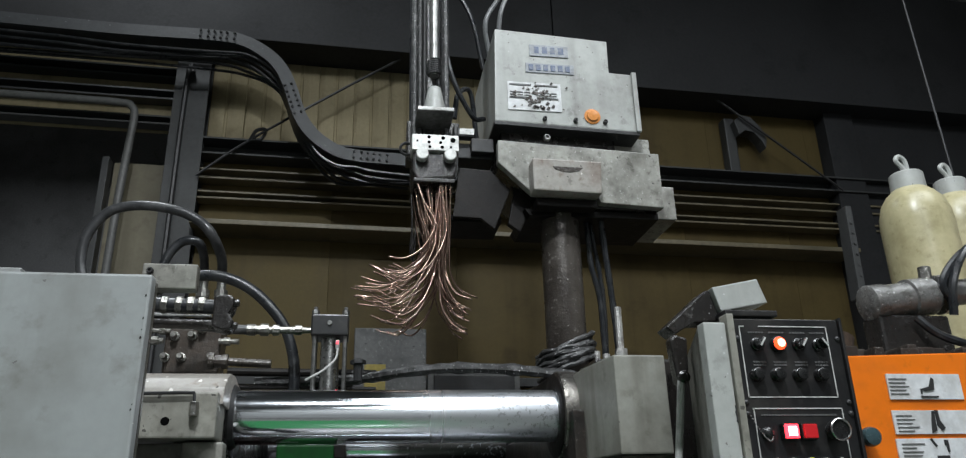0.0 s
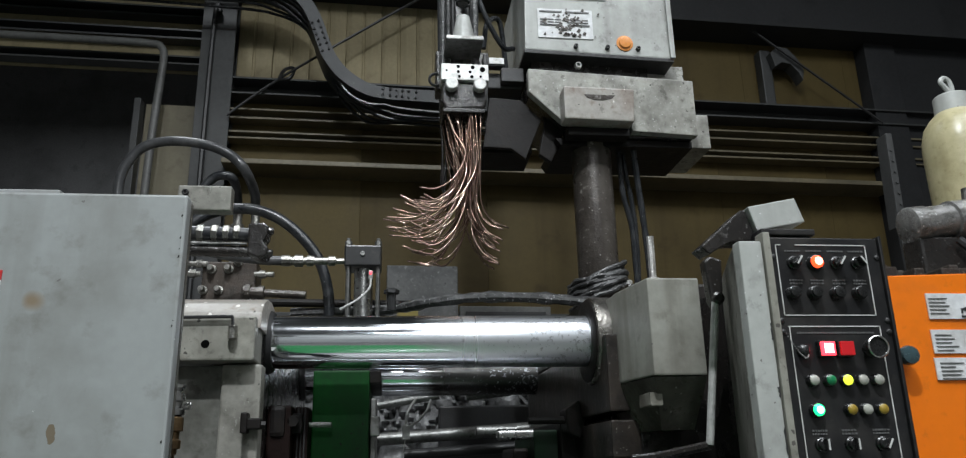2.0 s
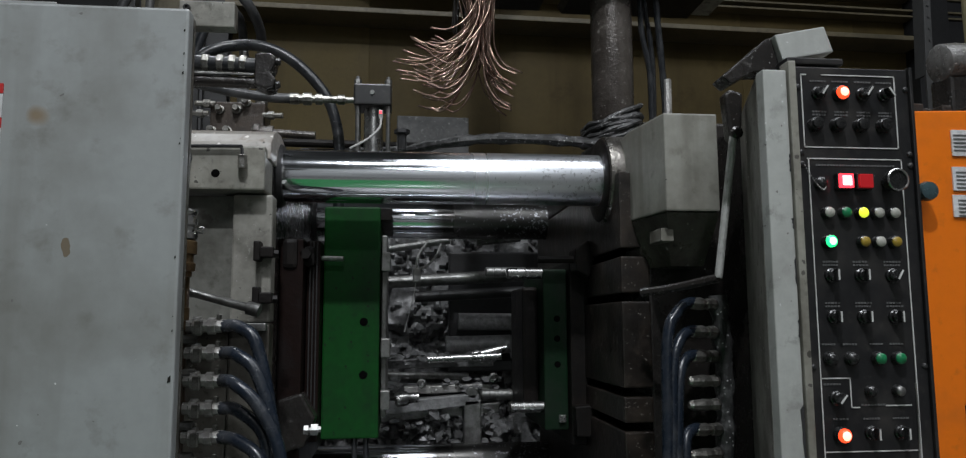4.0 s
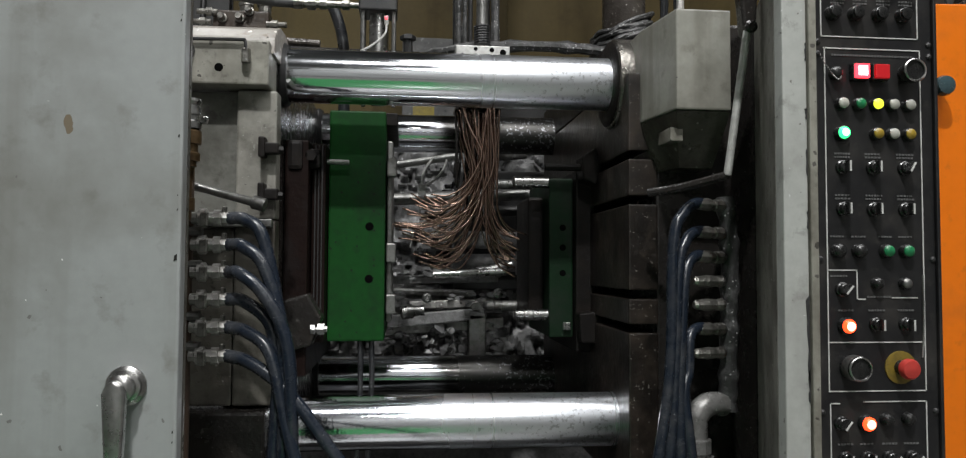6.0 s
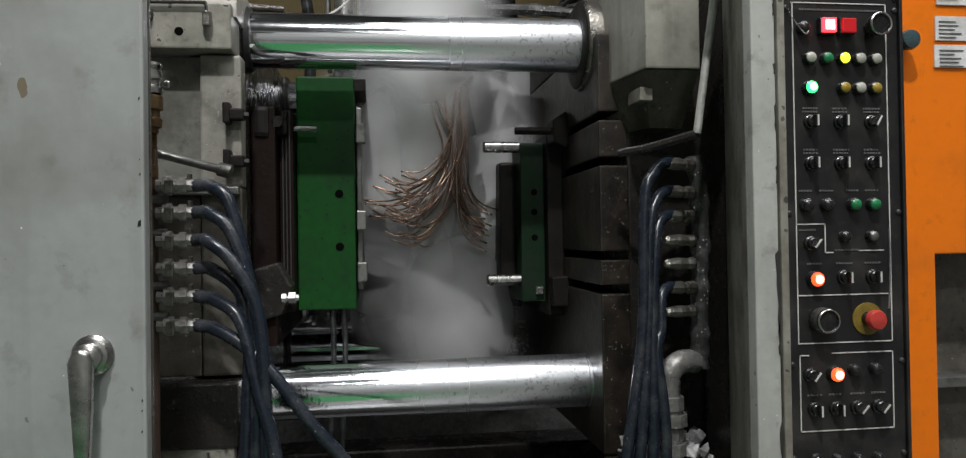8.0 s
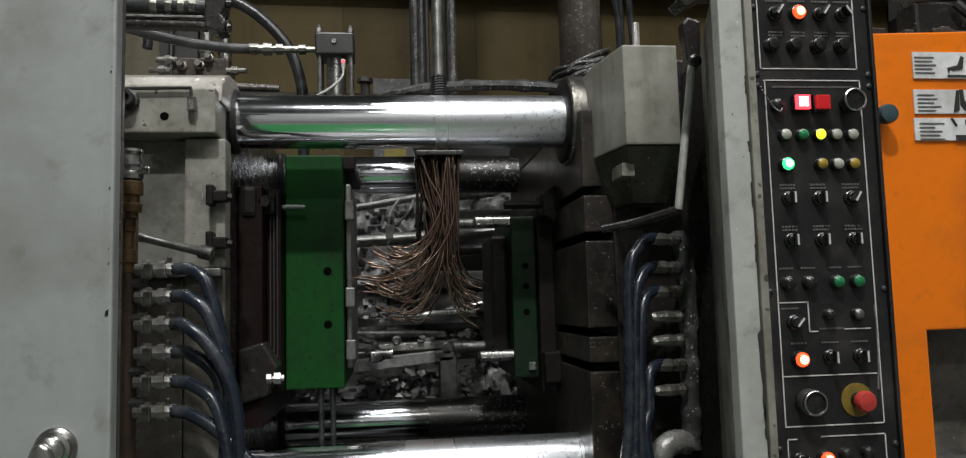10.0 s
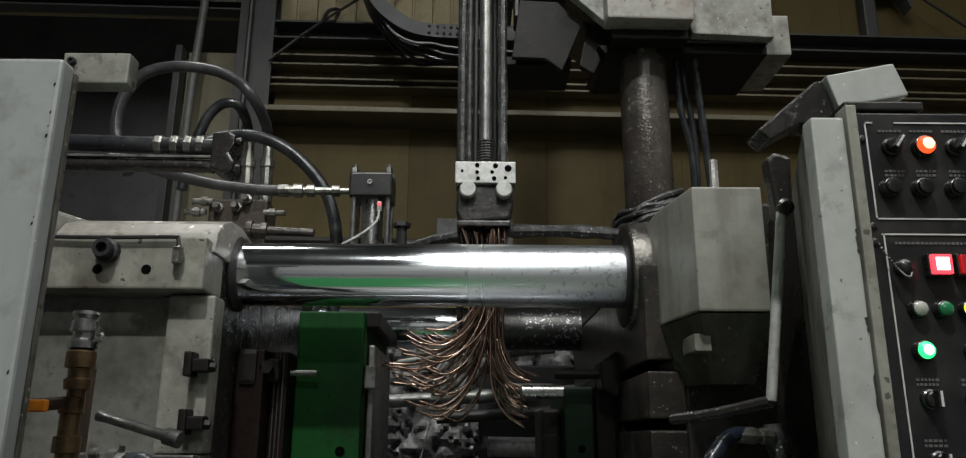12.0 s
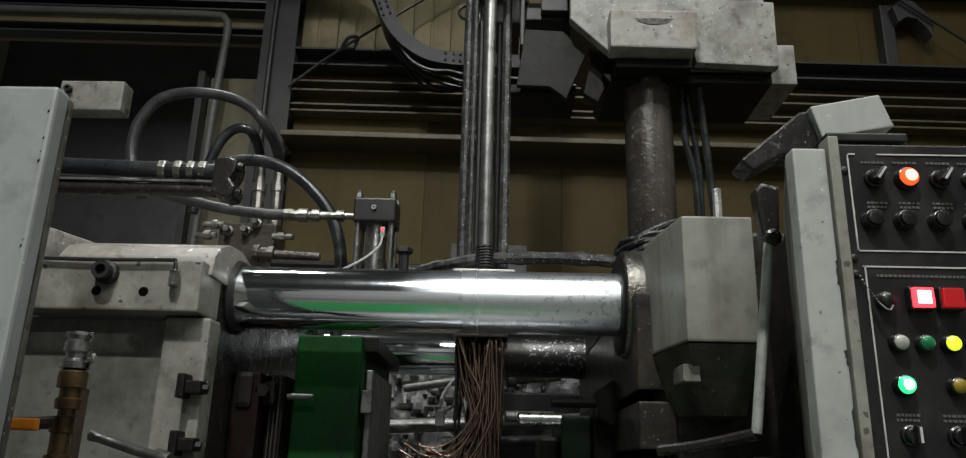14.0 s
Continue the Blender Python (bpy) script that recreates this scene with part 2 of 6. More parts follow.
M["pale_hose"] = material("pale_hose", (0.20, 0.205, 0.21), 0.3, dirt=(0.06, 0.06, 0.06), dirt_amount=0.6, dirt_scale=12)
# grease on the ribs; on cover slope and lower panel it also paints shade
M["greasy_shaded_grey"] = material("greasy_shaded_grey", (0.13, 0.122, 0.105), 0.3, chips=0.8, dirt=(0.03, 0.026, 0.022), dirt_amount=1.0, dirt_scale=8, grain=0.15, streak=0.6, bump=0.4, drops=((60, 0.2, 0.3, (0.3, 0.29, 0.27)), NICKS))
M["greasy_brown"] = material("greasy_brown", (0.075, 0.058, 0.046), 0.35, dirt=(0.025, 0.021, 0.018), dirt_amount=0.9, dirt_scale=10, specks=0.4, speck_colour=(0.3, 0.28, 0.25), bump=0.5)
# darker than oily_black: shade between dies and under parts is in the colour
M["oily_shade_black"] = material("oily_shade_black", (0.010, 0.0085, 0.008), 0.5, sheen=0.2, dirt=(0.02, 0.015, 0.012), dirt_amount=0.6, dirt_scale=9, bump=0.4)
M["wet_pipe"] = material("wet_pipe", (0.24, 0.237, 0.23), 0.25, metal=0.3, dirt=(0.06, 0.056, 0.05), dirt_amount=0.9, dirt_scale=18, bump=0.7, bump_scale=70, drops=((90, 0.2, 0.28, (0.55, 0.55, 0.54)),))
M["knob_teal"] = material("knob_teal", (0.07, 0.12, 0.135), 0.25, metal=0.3, dirt=(0.03, 0.035, 0.035), dirt_amount=0.6, dirt_scale=30)
M["girt_olive"] = material("girt_olive", (0.15, 0.125, 0.075), 0.5, dirt=(0.05, 0.045, 0.03), dirt_amount=0.7, dirt_scale=2, streak=0.4)
M["tray_black"] = material("tray_black", (0.026, 0.028, 0.030), 0.5, dirt=(0.012, 0.012, 0.012), dirt_amount=0.6, dirt_scale=5, drops=(WET,))
M["cladding"] = material("cladding", (0.250, 0.210, 0.122), 0.6, sheen=0.25, dirt=(0.10, 0.075, 0.035), dirt_amount=0.8, dirt_scale=1.1, grain=0.06, streak=0.45, bump=0.05)
M["cladding_pale"] = material("cladding_pale", (0.17, 0.150, 0.098), 0.55, dirt=(0.07, 0.055, 0.03), dirt_amount=0.8, dirt_scale=1.5, grain=0.06, streak=0.5, bump=0.05)
# lighter cladding_brown: light on the left lower sheet is put into the colour
M["cladding_lit_tan"] = material("cladding_lit_tan", (0.122, 0.092, 0.036), 0.6, sheen=0.2, dirt=(0.075, 0.055, 0.024), dirt_amount=0.85, dirt_scale=1.3, grain=0.06, streak=0.45, bump=0.05)
M["cladding_brown"] = material("cladding_brown", (0.088, 0.064, 0.022), 0.6, sheen=0.2, dirt=(0.040, 0.027, 0.009), dirt_amount=0.9, dirt_scale=0.9, grain=0.05, streak=0.45, bump=0.04)
M["beam"] = material("beam", (0.040, 0.041, 0.041), 0.55, dirt=(0.02, 0.02, 0.018), dirt_amount=0.6, dirt_scale=4, bump=0.1)
M["beam_grey"] = material("beam_grey", (0.12, 0.12, 0.115), 0.5, dirt=(0.04, 0.04, 0.035), dirt_amount=0.6, dirt_scale=4, bump=0.1)
M["splash_grey"] = material("splash_grey", (0.10, 0.10, 0.098), 0.5, dirt=(0.04, 0.04, 0.04), dirt_amount=0.9, dirt_scale=8, specks=0.6, speck_colour=(0.3, 0.3, 0.3), drops=((18, 0.3, 0.3, (0.02, 0.02, 0.02)), (40, 0.3, 0.3, (0.26, 0.26, 0.26))))
M["faded_yellow"] = material("faded_yellow", (0.30, 0.23, 0.03), 0.5, dirt=(0.12, 0.10, 0.05), dirt_amount=0.7, dirt_scale=14)
M["rusty"] = material("rusty", (0.10, 0.065, 0.045), 0.6, dirt=(0.03, 0.022, 0.018), dirt_amount=0.7, dirt_scale=10, bump=0.5)
M["residue"] = material("residue", (0.36, 0.36, 0.362), 0.42, metal=0.2, dirt=(0.05, 0.05, 0.05), dirt_amount=0.8, dirt_scale=7, grain=0.2, bump=1.0, bump_scale=45, specks=0.5, speck_colour=(0.42, 0.42, 0.42))
M["green_floor"] = material("green_floor", (0.018, 0.175, 0.05), 0.24, dirt=(0.06, 0.10, 0.06), dirt_amount=0.5, dirt_scale=1.5, bump=0.1)
M["concrete"] = material("concrete", (0.15, 0.147, 0.138), 0.28, dirt=(0.04, 0.038, 0.035), dirt_amount=0.7, dirt_scale=1.6, bump=0.3)
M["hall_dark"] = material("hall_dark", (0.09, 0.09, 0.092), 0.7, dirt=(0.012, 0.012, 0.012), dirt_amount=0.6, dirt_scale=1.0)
# roof and wall tones are raised to bounce more ambient light
M["hall_roof"] = material("hall_roof", (0.22, 0.22, 0.225), 0.7, dirt=(0.10, 0.10, 0.10), dirt_amount=0.6, dirt_scale=0.8)
M["hall_wall"] = material("hall_wall", (0.50, 0.50, 0.49), 0.7, dirt=(0.15, 0.15, 0.14), dirt_amount=0.6, dirt_scale=0.8)
M["brass"] = material("brass", (0.22, 0.145, 0.075), 0.4, metal=0.8, dirt=(0.06, 0.04, 0.03), dirt_amount=0.8, dirt_scale=30)
M["button_white"] = material("button_white", (0.45, 0.45, 0.40), 0.3)
M["button_green"] = material("button_green", (0.012, 0.20, 0.075), 0.3)
M["button_amber"] = material("button_amber", (0.32, 0.22, 0.03), 0.3)
M["button_red"] = material("button_red", (0.50, 0.05, 0.04), 0.3)
M["ring_yellow"] = material("ring_yellow", (0.22, 0.15, 0.02), 0.5, dirt=(0.05, 0.04, 0.02), dirt_amount=0.7, dirt_scale=30)
M["lit_orange"] = glow("lit_orange", (1.0, 0.06, 0.015), 3.2)
M["lit_core"] = glow("lit_core", (1.0, 0.50, 0.34), 3.0)
M["lit_red"] = glow("lit_red", (1.0, 0.04, 0.06), 3.5)
M["lit_red_core"] = glow("lit_red_core", (1.0, 0.68, 0.68), 3.5)
M["lit_red_dim"] = glow("lit_red_dim", (0.42, 0.012, 0.016), 0.35)
M["lit_green"] = glow("lit_green", (0.02, 0.95, 0.25), 2.2)
M["lit_green_core"] = glow("lit_green_core", (0.6, 1.0, 0.75), 2.5)
M["lit_yellow"] = glow("lit_yellow", (0.80, 0.95, 0.05), 1.3)
M["lit_lamp"] = material("lit_lamp", (0.75, 0.30, 0.08), 0.25)


def bar_material(name, colour, low, high, at, sooty=None, relief=0.05):
    """Ground and polished tie bar: a clean mirror where the bushes run, frosted by spray towards the die face."""
    m = bpy.data.materials.new(name)
    m.use_nodes = True
    nt = m.node_tree
    b = nt.nodes["Principled BSDF"]
    b.inputs["Metallic"].default_value = 1
    co = nt.nodes.new("ShaderNodeTexCoord")
    sep = nt.nodes.new("ShaderNodeSeparateXYZ")
    nt.links.new(co.outputs["Object"], sep.inputs[0])
    n = nt.nodes.new("ShaderNodeTexNoise")
    n.inputs["Scale"].default_value, n.inputs["Detail"].default_value = 5, 6
    nt.links.new(co.outputs["Object"], n.inputs["Vector"])
    add = nt.nodes.new("ShaderNodeMath")
    add.operation = "MULTIPLY_ADD"
    nt.links.new(n.outputs["Fac"], add.inputs[0])
    add.inputs[1].default_value = 0.12
    nt.links.new(sep.outputs["X"], add.inputs[2])
    r = nt.nodes.new("ShaderNodeMapRange")
    r.inputs["From Min"].default_value, r.inputs["From Max"].default_value = at, at + 0.16
    r.inputs["To Min"].default_value, r.inputs["To Max"].default_value = low, high
    nt.links.new(add.outputs[0], r.inputs["Value"])
    ring = nt.nodes.new("ShaderNodeTexNoise")
    ring.noise_dimensions = "1D"
    ring.inputs["Scale"].default_value, ring.inputs["Detail"].default_value = 34, 4
    nt.links.new(sep.outputs["X"], ring.inputs["W"])
    rough = nt.nodes.new("ShaderNodeMath")
    rough.operation = "MULTIPLY_ADD"
    nt.links.new(ring.outputs["Fac"], rough.inputs[0])
    rough.inputs[1].default_value = 0.05
    nt.links.new(r.outputs["Result"], rough.inputs[2])
    nt.links.new(rough.outputs[0], b.inputs["Roughness"])
    # dried splashes, thick on the frosted end, sparse on the polished one
    v = nt.nodes.new("ShaderNodeTexNoise")
    v.inputs["Scale"].default_value, v.inputs["Detail"].default_value, v.inputs["Roughness"].default_value = 70, 6, 0.7
    nt.links.new(co.outputs["Object"], v.inputs["Vector"])
    limit = nt.nodes.new("ShaderNodeMapRange")
    limit.inputs["From Min"].default_value, limit.inputs["From Max"].default_value = at - 0.1, at + 0.5
    limit.inputs["To Min"].default_value, limit.inputs["To Max"].default_value = 0.69, 0.56
    nt.links.new(add.outputs[0], limit.inputs["Value"])
    over = nt.nodes.new("ShaderNodeMath")
    over.operation = "GREATER_THAN"
    nt.links.new(v.outputs["Fac"], over.inputs[0])
    nt.links.new(limit.outputs["Result"], over.inputs[1])
    tint = nt.nodes.new("ShaderNodeMix")
    tint.data_type = "RGBA"
    nt.links.new(over.outputs[0], tint.inputs["Factor"])
    tint.inputs["A"].default_value = (*colour, 1)
    if sooty:
        soot = nt.nodes.new("ShaderNodeMapRange")
        soot.inputs["From Min"].default_value, soot.inputs["From Max"].default_value = at, at + 0.05
        nt.links.new(add.outputs[0], soot.inputs["Value"])
        two = nt.nodes.new("ShaderNodeMix")
        two.data_type = "RGBA"
        nt.links.new(soot.outputs["Result"], two.inputs["Factor"])
        two.inputs["A"].default_value, two.inputs["B"].default_value = (*colour, 1), (*sooty, 1)
        nt.links.new(two.outputs["Result"], tint.inputs["A"])
    tint.inputs["B"].default_value = (*(c * 0.66 for c in colour), 1)
    nt.links.new(tint.outputs["Result"], b.inputs["Base Color"])
    s = nt.nodes.new("ShaderNodeTexNoise")
    s.inputs["Scale"].default_value, s.inputs["Detail"].default_value = 120, 3
    nt.links.new(co.outputs["Object"], s.inputs["Vector"])
    bp = nt.nodes.new("ShaderNodeBump")
    bp.inputs["Strength"].default_value, bp.inputs["Distance"].default_value = relief, 0.002
    nt.links.new(s.outputs["Fac"], bp.inputs["Height"])
    nt.links.new(bp.outputs["Normal"], b.inputs["Normal"])
    return m


M["bar"] = bar_material("polished_bar", (0.88, 0.91, 0.96), 0.06, 0.26, 0.30)
M["dull_bar"] = bar_material("dull_bar", (0.72, 0.74, 0.79), 0.09, 0.34, 0.36, (0.09, 0.088, 0.085))
M["splashed_bar"] = bar_material("splashed_bar", (0.86, 0.89, 0.94), 0.07, 0.26, 0.22, relief=0.22)


def mist_material():
    """Thin drifting droplets: each sheet fades out from its middle and is broken by soft noise."""
    m = bpy.data.materials.new("mist")
    m.use_nodes = True
    nt = m.node_tree
    nt.nodes.remove(nt.nodes["Principled BSDF"])
    out = nt.nodes["Material Output"]
    co = nt.nodes.new("ShaderNodeTexCoord")
    mp = nt.nodes.new("ShaderNodeMapping")
    mp.inputs["Scale"].default_value = (1 / 0.30, 0, 1 / 0.42)
    nt.links.new(co.outputs["Object"], mp.inputs["Vector"])
    ln = nt.nodes.new("ShaderNodeVectorMath")
    ln.operation = "LENGTH"
    nt.links.new(mp.outputs["Vector"], ln.inputs[0])
    fall = nt.nodes.new("ShaderNodeMapRange")
    fall.interpolation_type = "SMOOTHSTEP"
    fall.inputs["From Min"].default_value, fall.inputs["From Max"].default_value = 0.1, 1.0
    fall.inputs["To Min"].default_value, fall.inputs["To Max"].default_value = 1.0, 0.0
    nt.links.new(ln.outputs["Value"], fall.inputs["Value"])
    n = nt.nodes.new("ShaderNodeTexNoise")
    n.inputs["Scale"].default_value, n.inputs["Detail"].default_value = 2.7, 2
    nt.links.new(co.outputs["Object"], n.inputs["Vector"])
    nr = nt.nodes.new("ShaderNodeMapRange")
    nr.inputs["From Min"].default_value, nr.inputs["From Max"].default_value = 0.05, 0.62
    nr.inputs["To Max"].default_value = 1.0
    nt.links.new(n.outputs["Fac"], nr.inputs["Value"])
    k = nt.nodes.new("ShaderNodeMath")
    k.operation = "MULTIPLY"
    nt.links.new(fall.outputs["Result"], k.inputs[0])
    nt.links.new(nr.outputs["Result"], k.inputs[1])
    tr, di, tl, ad, mx = (nt.nodes.new("ShaderNode" + s) for s in ("BsdfTransparent", "BsdfDiffuse", "BsdfTranslucent", "MixShader", "MixShader"))
    di.inputs[0].default_value = tl.inputs[0].default_value = (0.95, 0.96, 0.97, 1)
    nt.links.new(di.outputs[0], ad.inputs[1])
    nt.links.new(tl.outputs[0], ad.inputs[2])
    nt.links.new(k.outputs[0], mx.inputs[0])
    nt.links.new(tr.outputs[0], mx.inputs[1])
    nt.links.new(ad.outputs[0], mx.inputs[2])
    nt.links.new(mx.outputs[0], out.inputs["Surface"])
    return m


M["mist"] = mist_material()

# ---- building helpers ----
ORIGIN = {}


def thing(name, at, label, category, group="", kind=""):
    ob = new(name)
    ob.empty_display_size = 0.05
    ob.location = at
    ORIGIN[ob.name] = Vector(at)
    return tagged(ob, label, category, group, kind)


def part(name, bm, mat, parent=None, label="", smooth=False):
    """Links a bmesh, built in world metres, as one mesh object under a thing or a part."""
    me = bpy.data.meshes.new(name)
    o = ORIGIN[parent.name] if parent else Vector((0, 0, 0))
    if parent:
        bm.transform(Matrix.Translation(-o))
    bmesh.ops.recalc_face_normals(bm, faces=bm.faces)
    bm.to_mesh(me)
    bm.free()
    me.materials.append(M[mat])
    if smooth:
        for p in me.polygons:
            p.use_smooth = True
        if smooth != "all":
            me.set_sharp_from_angle(angle=radians(38))
    ob = new(name, me)
    if parent:
        ob.parent = parent
    ORIGIN[ob.name] = o
    if label:
        ob["label"] = label
    return ob


def again(ob, move, parent=None):
    """The same part once more, moved by a vector, with the parts under it; the copies share their meshes."""
    c = ob.copy()
    scene.collection.objects.link(c)
    c.parent = parent or ob.parent
    c.location = Vector(ob.location) + Vector(move)
    ORIGIN[c.name] = ORIGIN[ob.name]
    for k in ob.children:
        kc = k.copy()
        scene.collection.objects.link(kc)
        kc.parent = c
    return c


def box(x0, x1, y0, y1, z0, z1, bevel=0.004, bm=None):
    own = bmesh.new()
    m = Matrix.Translation(((x0 + x1) / 2, (y0 + y1) / 2, (z0 + z1) / 2)) @ Matrix.Diagonal((x1 - x0, y1 - y0, z1 - z0, 1))
    bmesh.ops.create_cube(own, size=1, matrix=m)
    if bevel:
        bevel = min(bevel, 0.3 * min(x1 - x0, y1 - y0, z1 - z0))
        bmesh.ops.bevel(own, geom=own.edges[:], offset=bevel, segments=2, affect="EDGES", profile=0.6)
    return join(bm, own)


def join(bm, own):
    if bm is None:
        return own
    me = bpy.data.meshes.new("tmp")
    own.to_mesh(me)
    own.free()
    bm.from_mesh(me)
    bpy.data.meshes.remove(me)
    return bm


def prism(points, axis, a, b, bevel=0.004, bm=None):
    """A polygon extruded along x, y or z from a to b; its points give the other two coordinates in order."""
    own = bmesh.new()

    def place(p, v):
        return {"x": (v, p[0], p[1]), "y": (p[0], v, p[1]), "z": (p[0], p[1], v)}[axis]
    va = [own.verts.new(place(p, a)) for p in points]
    vb = [own.verts.new(place(p, b)) for p in points]
    own.faces.new(va)
    own.faces.new(vb[::-1])
    for i in range(len(points)):
        j = (i + 1) % len(points)
        own.faces.new((va[i], va[j], vb[j], vb[i]))
    bmesh.ops.recalc_face_normals(own, faces=own.faces)
    if bevel:
        bmesh.ops.bevel(own, geom=own.edges[:], offset=bevel, segments=2, affect="EDGES", profile=0.6)
    return join(bm, own)


def turned(p0, p1, profile, seg=20, bm=None):
    """A turned body about the line from p0 to p1: profile of (way along in metres, radius), capped at both ends."""
    bm = bm or bmesh.new()
    p0, p1 = Vector(p0), Vector(p1)
    d = (p1 - p0).normalized()
    q = d.to_track_quat("Z", "Y")
    rings = []
    for s, r in profile:
        c = p0 + d * s
        rings.append([bm.verts.new(c + q @ Vector((r * math.cos(2 * math.pi * i / seg), r * math.sin(2 * math.pi * i / seg), 0))) for i in range(seg)])
    for a, b in zip(rings, rings[1:]):
        for i in range(seg):
            bm.faces.new((a[i], a[(i + 1) % seg], b[(i + 1) % seg], b[i]))
    bm.faces.new(rings[0][::-1])
    bm.faces.new(rings[-1])
    return bm


def rod(p0, p1, r, seg=14, edge=0.0015, bm=None):
    n = (Vector(p1) - Vector(p0)).length
    e = min(edge, n / 3, r / 3)
    return turned(p0, p1, [(0, r - e), (e, r), (n - e, r), (n, r - e)], seg, bm)


def curve_points(pts, steps=8):
    """A smooth way through the points."""
    pts = [Vector(p) for p in pts]
    ext = [pts[0] * 2 - pts[1], *pts, pts[-1] * 2 - pts[-2]]
    res = []
    for i in range(1, len(ext) - 2):
        a, b, c, d = ext[i - 1:i + 3]
        for k in range(steps):
            t = k / steps
            res.append(0.5 * (2 * b + (c - a) * t + (2 * a - 5 * b + 4 * c - d) * t * t + (3 * b - a - 3 * c + d) * t ** 3))
    res.append(pts[-1])
    return res


def tube(pts, r, seg=8, steps=8, bm=None, ripple=0.0):
    """A round tube along a smooth way; ripple makes its radius uneven."""
    bm = bm or bmesh.new()
    way = curve_points(pts, steps)
    rings = []
    up = Vector((0.123, 0.456, 0.88)).normalized()
    for i, p in enumerate(way):
        d = (way[min(i + 1, len(way) - 1)] - way[max(i - 1, 0)]).normalized()
        s = up.cross(d).normalized()
        up = d.cross(s).normalized()
        rr = r * (1 + ripple * math.sin(i * 2.4) * math.cos(i * 1.1))
        rings.append([bm.verts.new(p + (s * math.cos(2 * math.pi * k / seg) + up * math.sin(2 * math.pi * k / seg)) * rr) for k in range(seg)])
    for a, b in zip(rings, rings[1:]):
        for i in range(seg):
            bm.faces.new((a[i], a[(i + 1) % seg], b[(i + 1) % seg], b[i]))
    bm.faces.new(rings[0][::-1])
    bm.faces.new(rings[-1])
    return bm


def single(name, bm, mat, label, category, group="", kind="", smooth=False):
    return tagged(part(name, bm, mat, None, "", smooth), label, category, group, kind)


def bolt(bm, p, axis, r=0.012, h=0.010):
    """A socket-head cap screw standing out of a face along the axis."""
    a = Vector(axis)
    turned(Vector(p), Vector(p) + a, [(0, r * 1.02), (h * 0.8, r), (h, r * 0.85), (h, r * 0.5), (h * 0.5, r * 0.45)], 12, bm)
    return bm

# ---- setting ----
def setting(name, bm, mat, label, smooth=False):
    return tagged(part(name, bm, mat, None, label, smooth), label, kind="structure")


setting("floor", box(-8, 9, -8, 12, -0.2, 0, 0), "concrete", "oil-stained grey concrete factory floor")
setting("walkway", box(-3.2, 0.5, -2.6, 0.9, 0.0, 0.004, 0), "green_floor", "green painted walkway on the factory floor")
setting("wall_south", box(-8, 9, -8.2, -8, 0, 9, 0), "hall_wall", "plain dim hall wall")
setting("wall_west", box(-8.2, -8, -8, 12, 0, 9, 0), "hall_wall", "plain dim hall wall")
setting("wall_east", box(9, 9.2, -8, 12, 0, 9, 0), "hall_wall", "plain dim hall wall")
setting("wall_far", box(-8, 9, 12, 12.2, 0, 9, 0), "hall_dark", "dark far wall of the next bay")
setting("ceiling", box(-8, 9, -8, 12, 9, 9.2, 0), "hall_roof", "dim grey hall roof")

# the clad wall behind the machine, in its own frame: u along the wall, d towards the next bay
WALL = pose(0, 5.2, 0, 0, 0, 2)


def on_wall(ob):
    ob.matrix_basis = WALL @ ob.matrix_basis
    return ob


clad = thing("wall_north", (0, 0, 0), "brown-stained cream sheet wall with a pale ribbed section", "", kind="structure")
part("panel_backing", box(-0.95, 6.0, 0.03, 0.12, 0, 5.75, 0), "cladding_brown", clad)
sheet = None
for i in range(8):
    u, w = -0.94, 0.262
    pts = [(u, 0.03), (u, 0.0), (u + 0.10, 0.0), (u + 0.106, 0.008), (u + 0.118, 0.008), (u + 0.124, 0.0), (u + w - 0.022, 0.0), (u + w - 0.016, 0.014), (u + w, 0.014), (u + w, 0.03)]
    if sheet is None:
        sheet = part("ribbed_sheet", prism(pts, "z", 4.24, 5.7, 0), "cladding", clad, "pale ribbed sheet")
    else:
        again(sheet, (i * w, 0, 0))
pale = part("flat_sheet", box(-0.94, -0.9415 + 0.90, 0.0, 0.03, 0.0, 4.235, 0.001), "cladding_lit_tan", clad)
wide = part("flat_sheet", box(-0.04, -0.0415 + 0.90, 0.0, 0.03, 0.0, 4.235, 0.001), "cladding_brown", clad)
for i in range(1, 7):
    again(wide, (i * 0.90, 0, 0))
high = part("flat_sheet", box(1.16, 1.1585 + 0.90, 0.0, 0.03, 4.24, 5.7, 0.001), "cladding_brown", clad)
for i in range(1, 6):
    again(high, (i * 0.90, 0, 0))
on_wall(clad)


def girder(name, u0, u1, d0, d1, z0, z1, mat, label, flange=0.0):
    bm = bmesh.new()
    if flange:
        t = 0.014
        prism([(d0, z0), (d1, z0), (d1, z1), (d0, z1), (d0, z1 - t), (d1 - t, z1 - t), (d1 - t, z0 + t), (d0, z0 + t)], "x", u0, u1, 0.002, bm)
    else:
        box(u0, u1, d0, d1, z0, z1, 0.006, bm)
    return on_wall(tagged(part(name, bm, mat), label, "steel beam", "steelwork on the clad wall"))


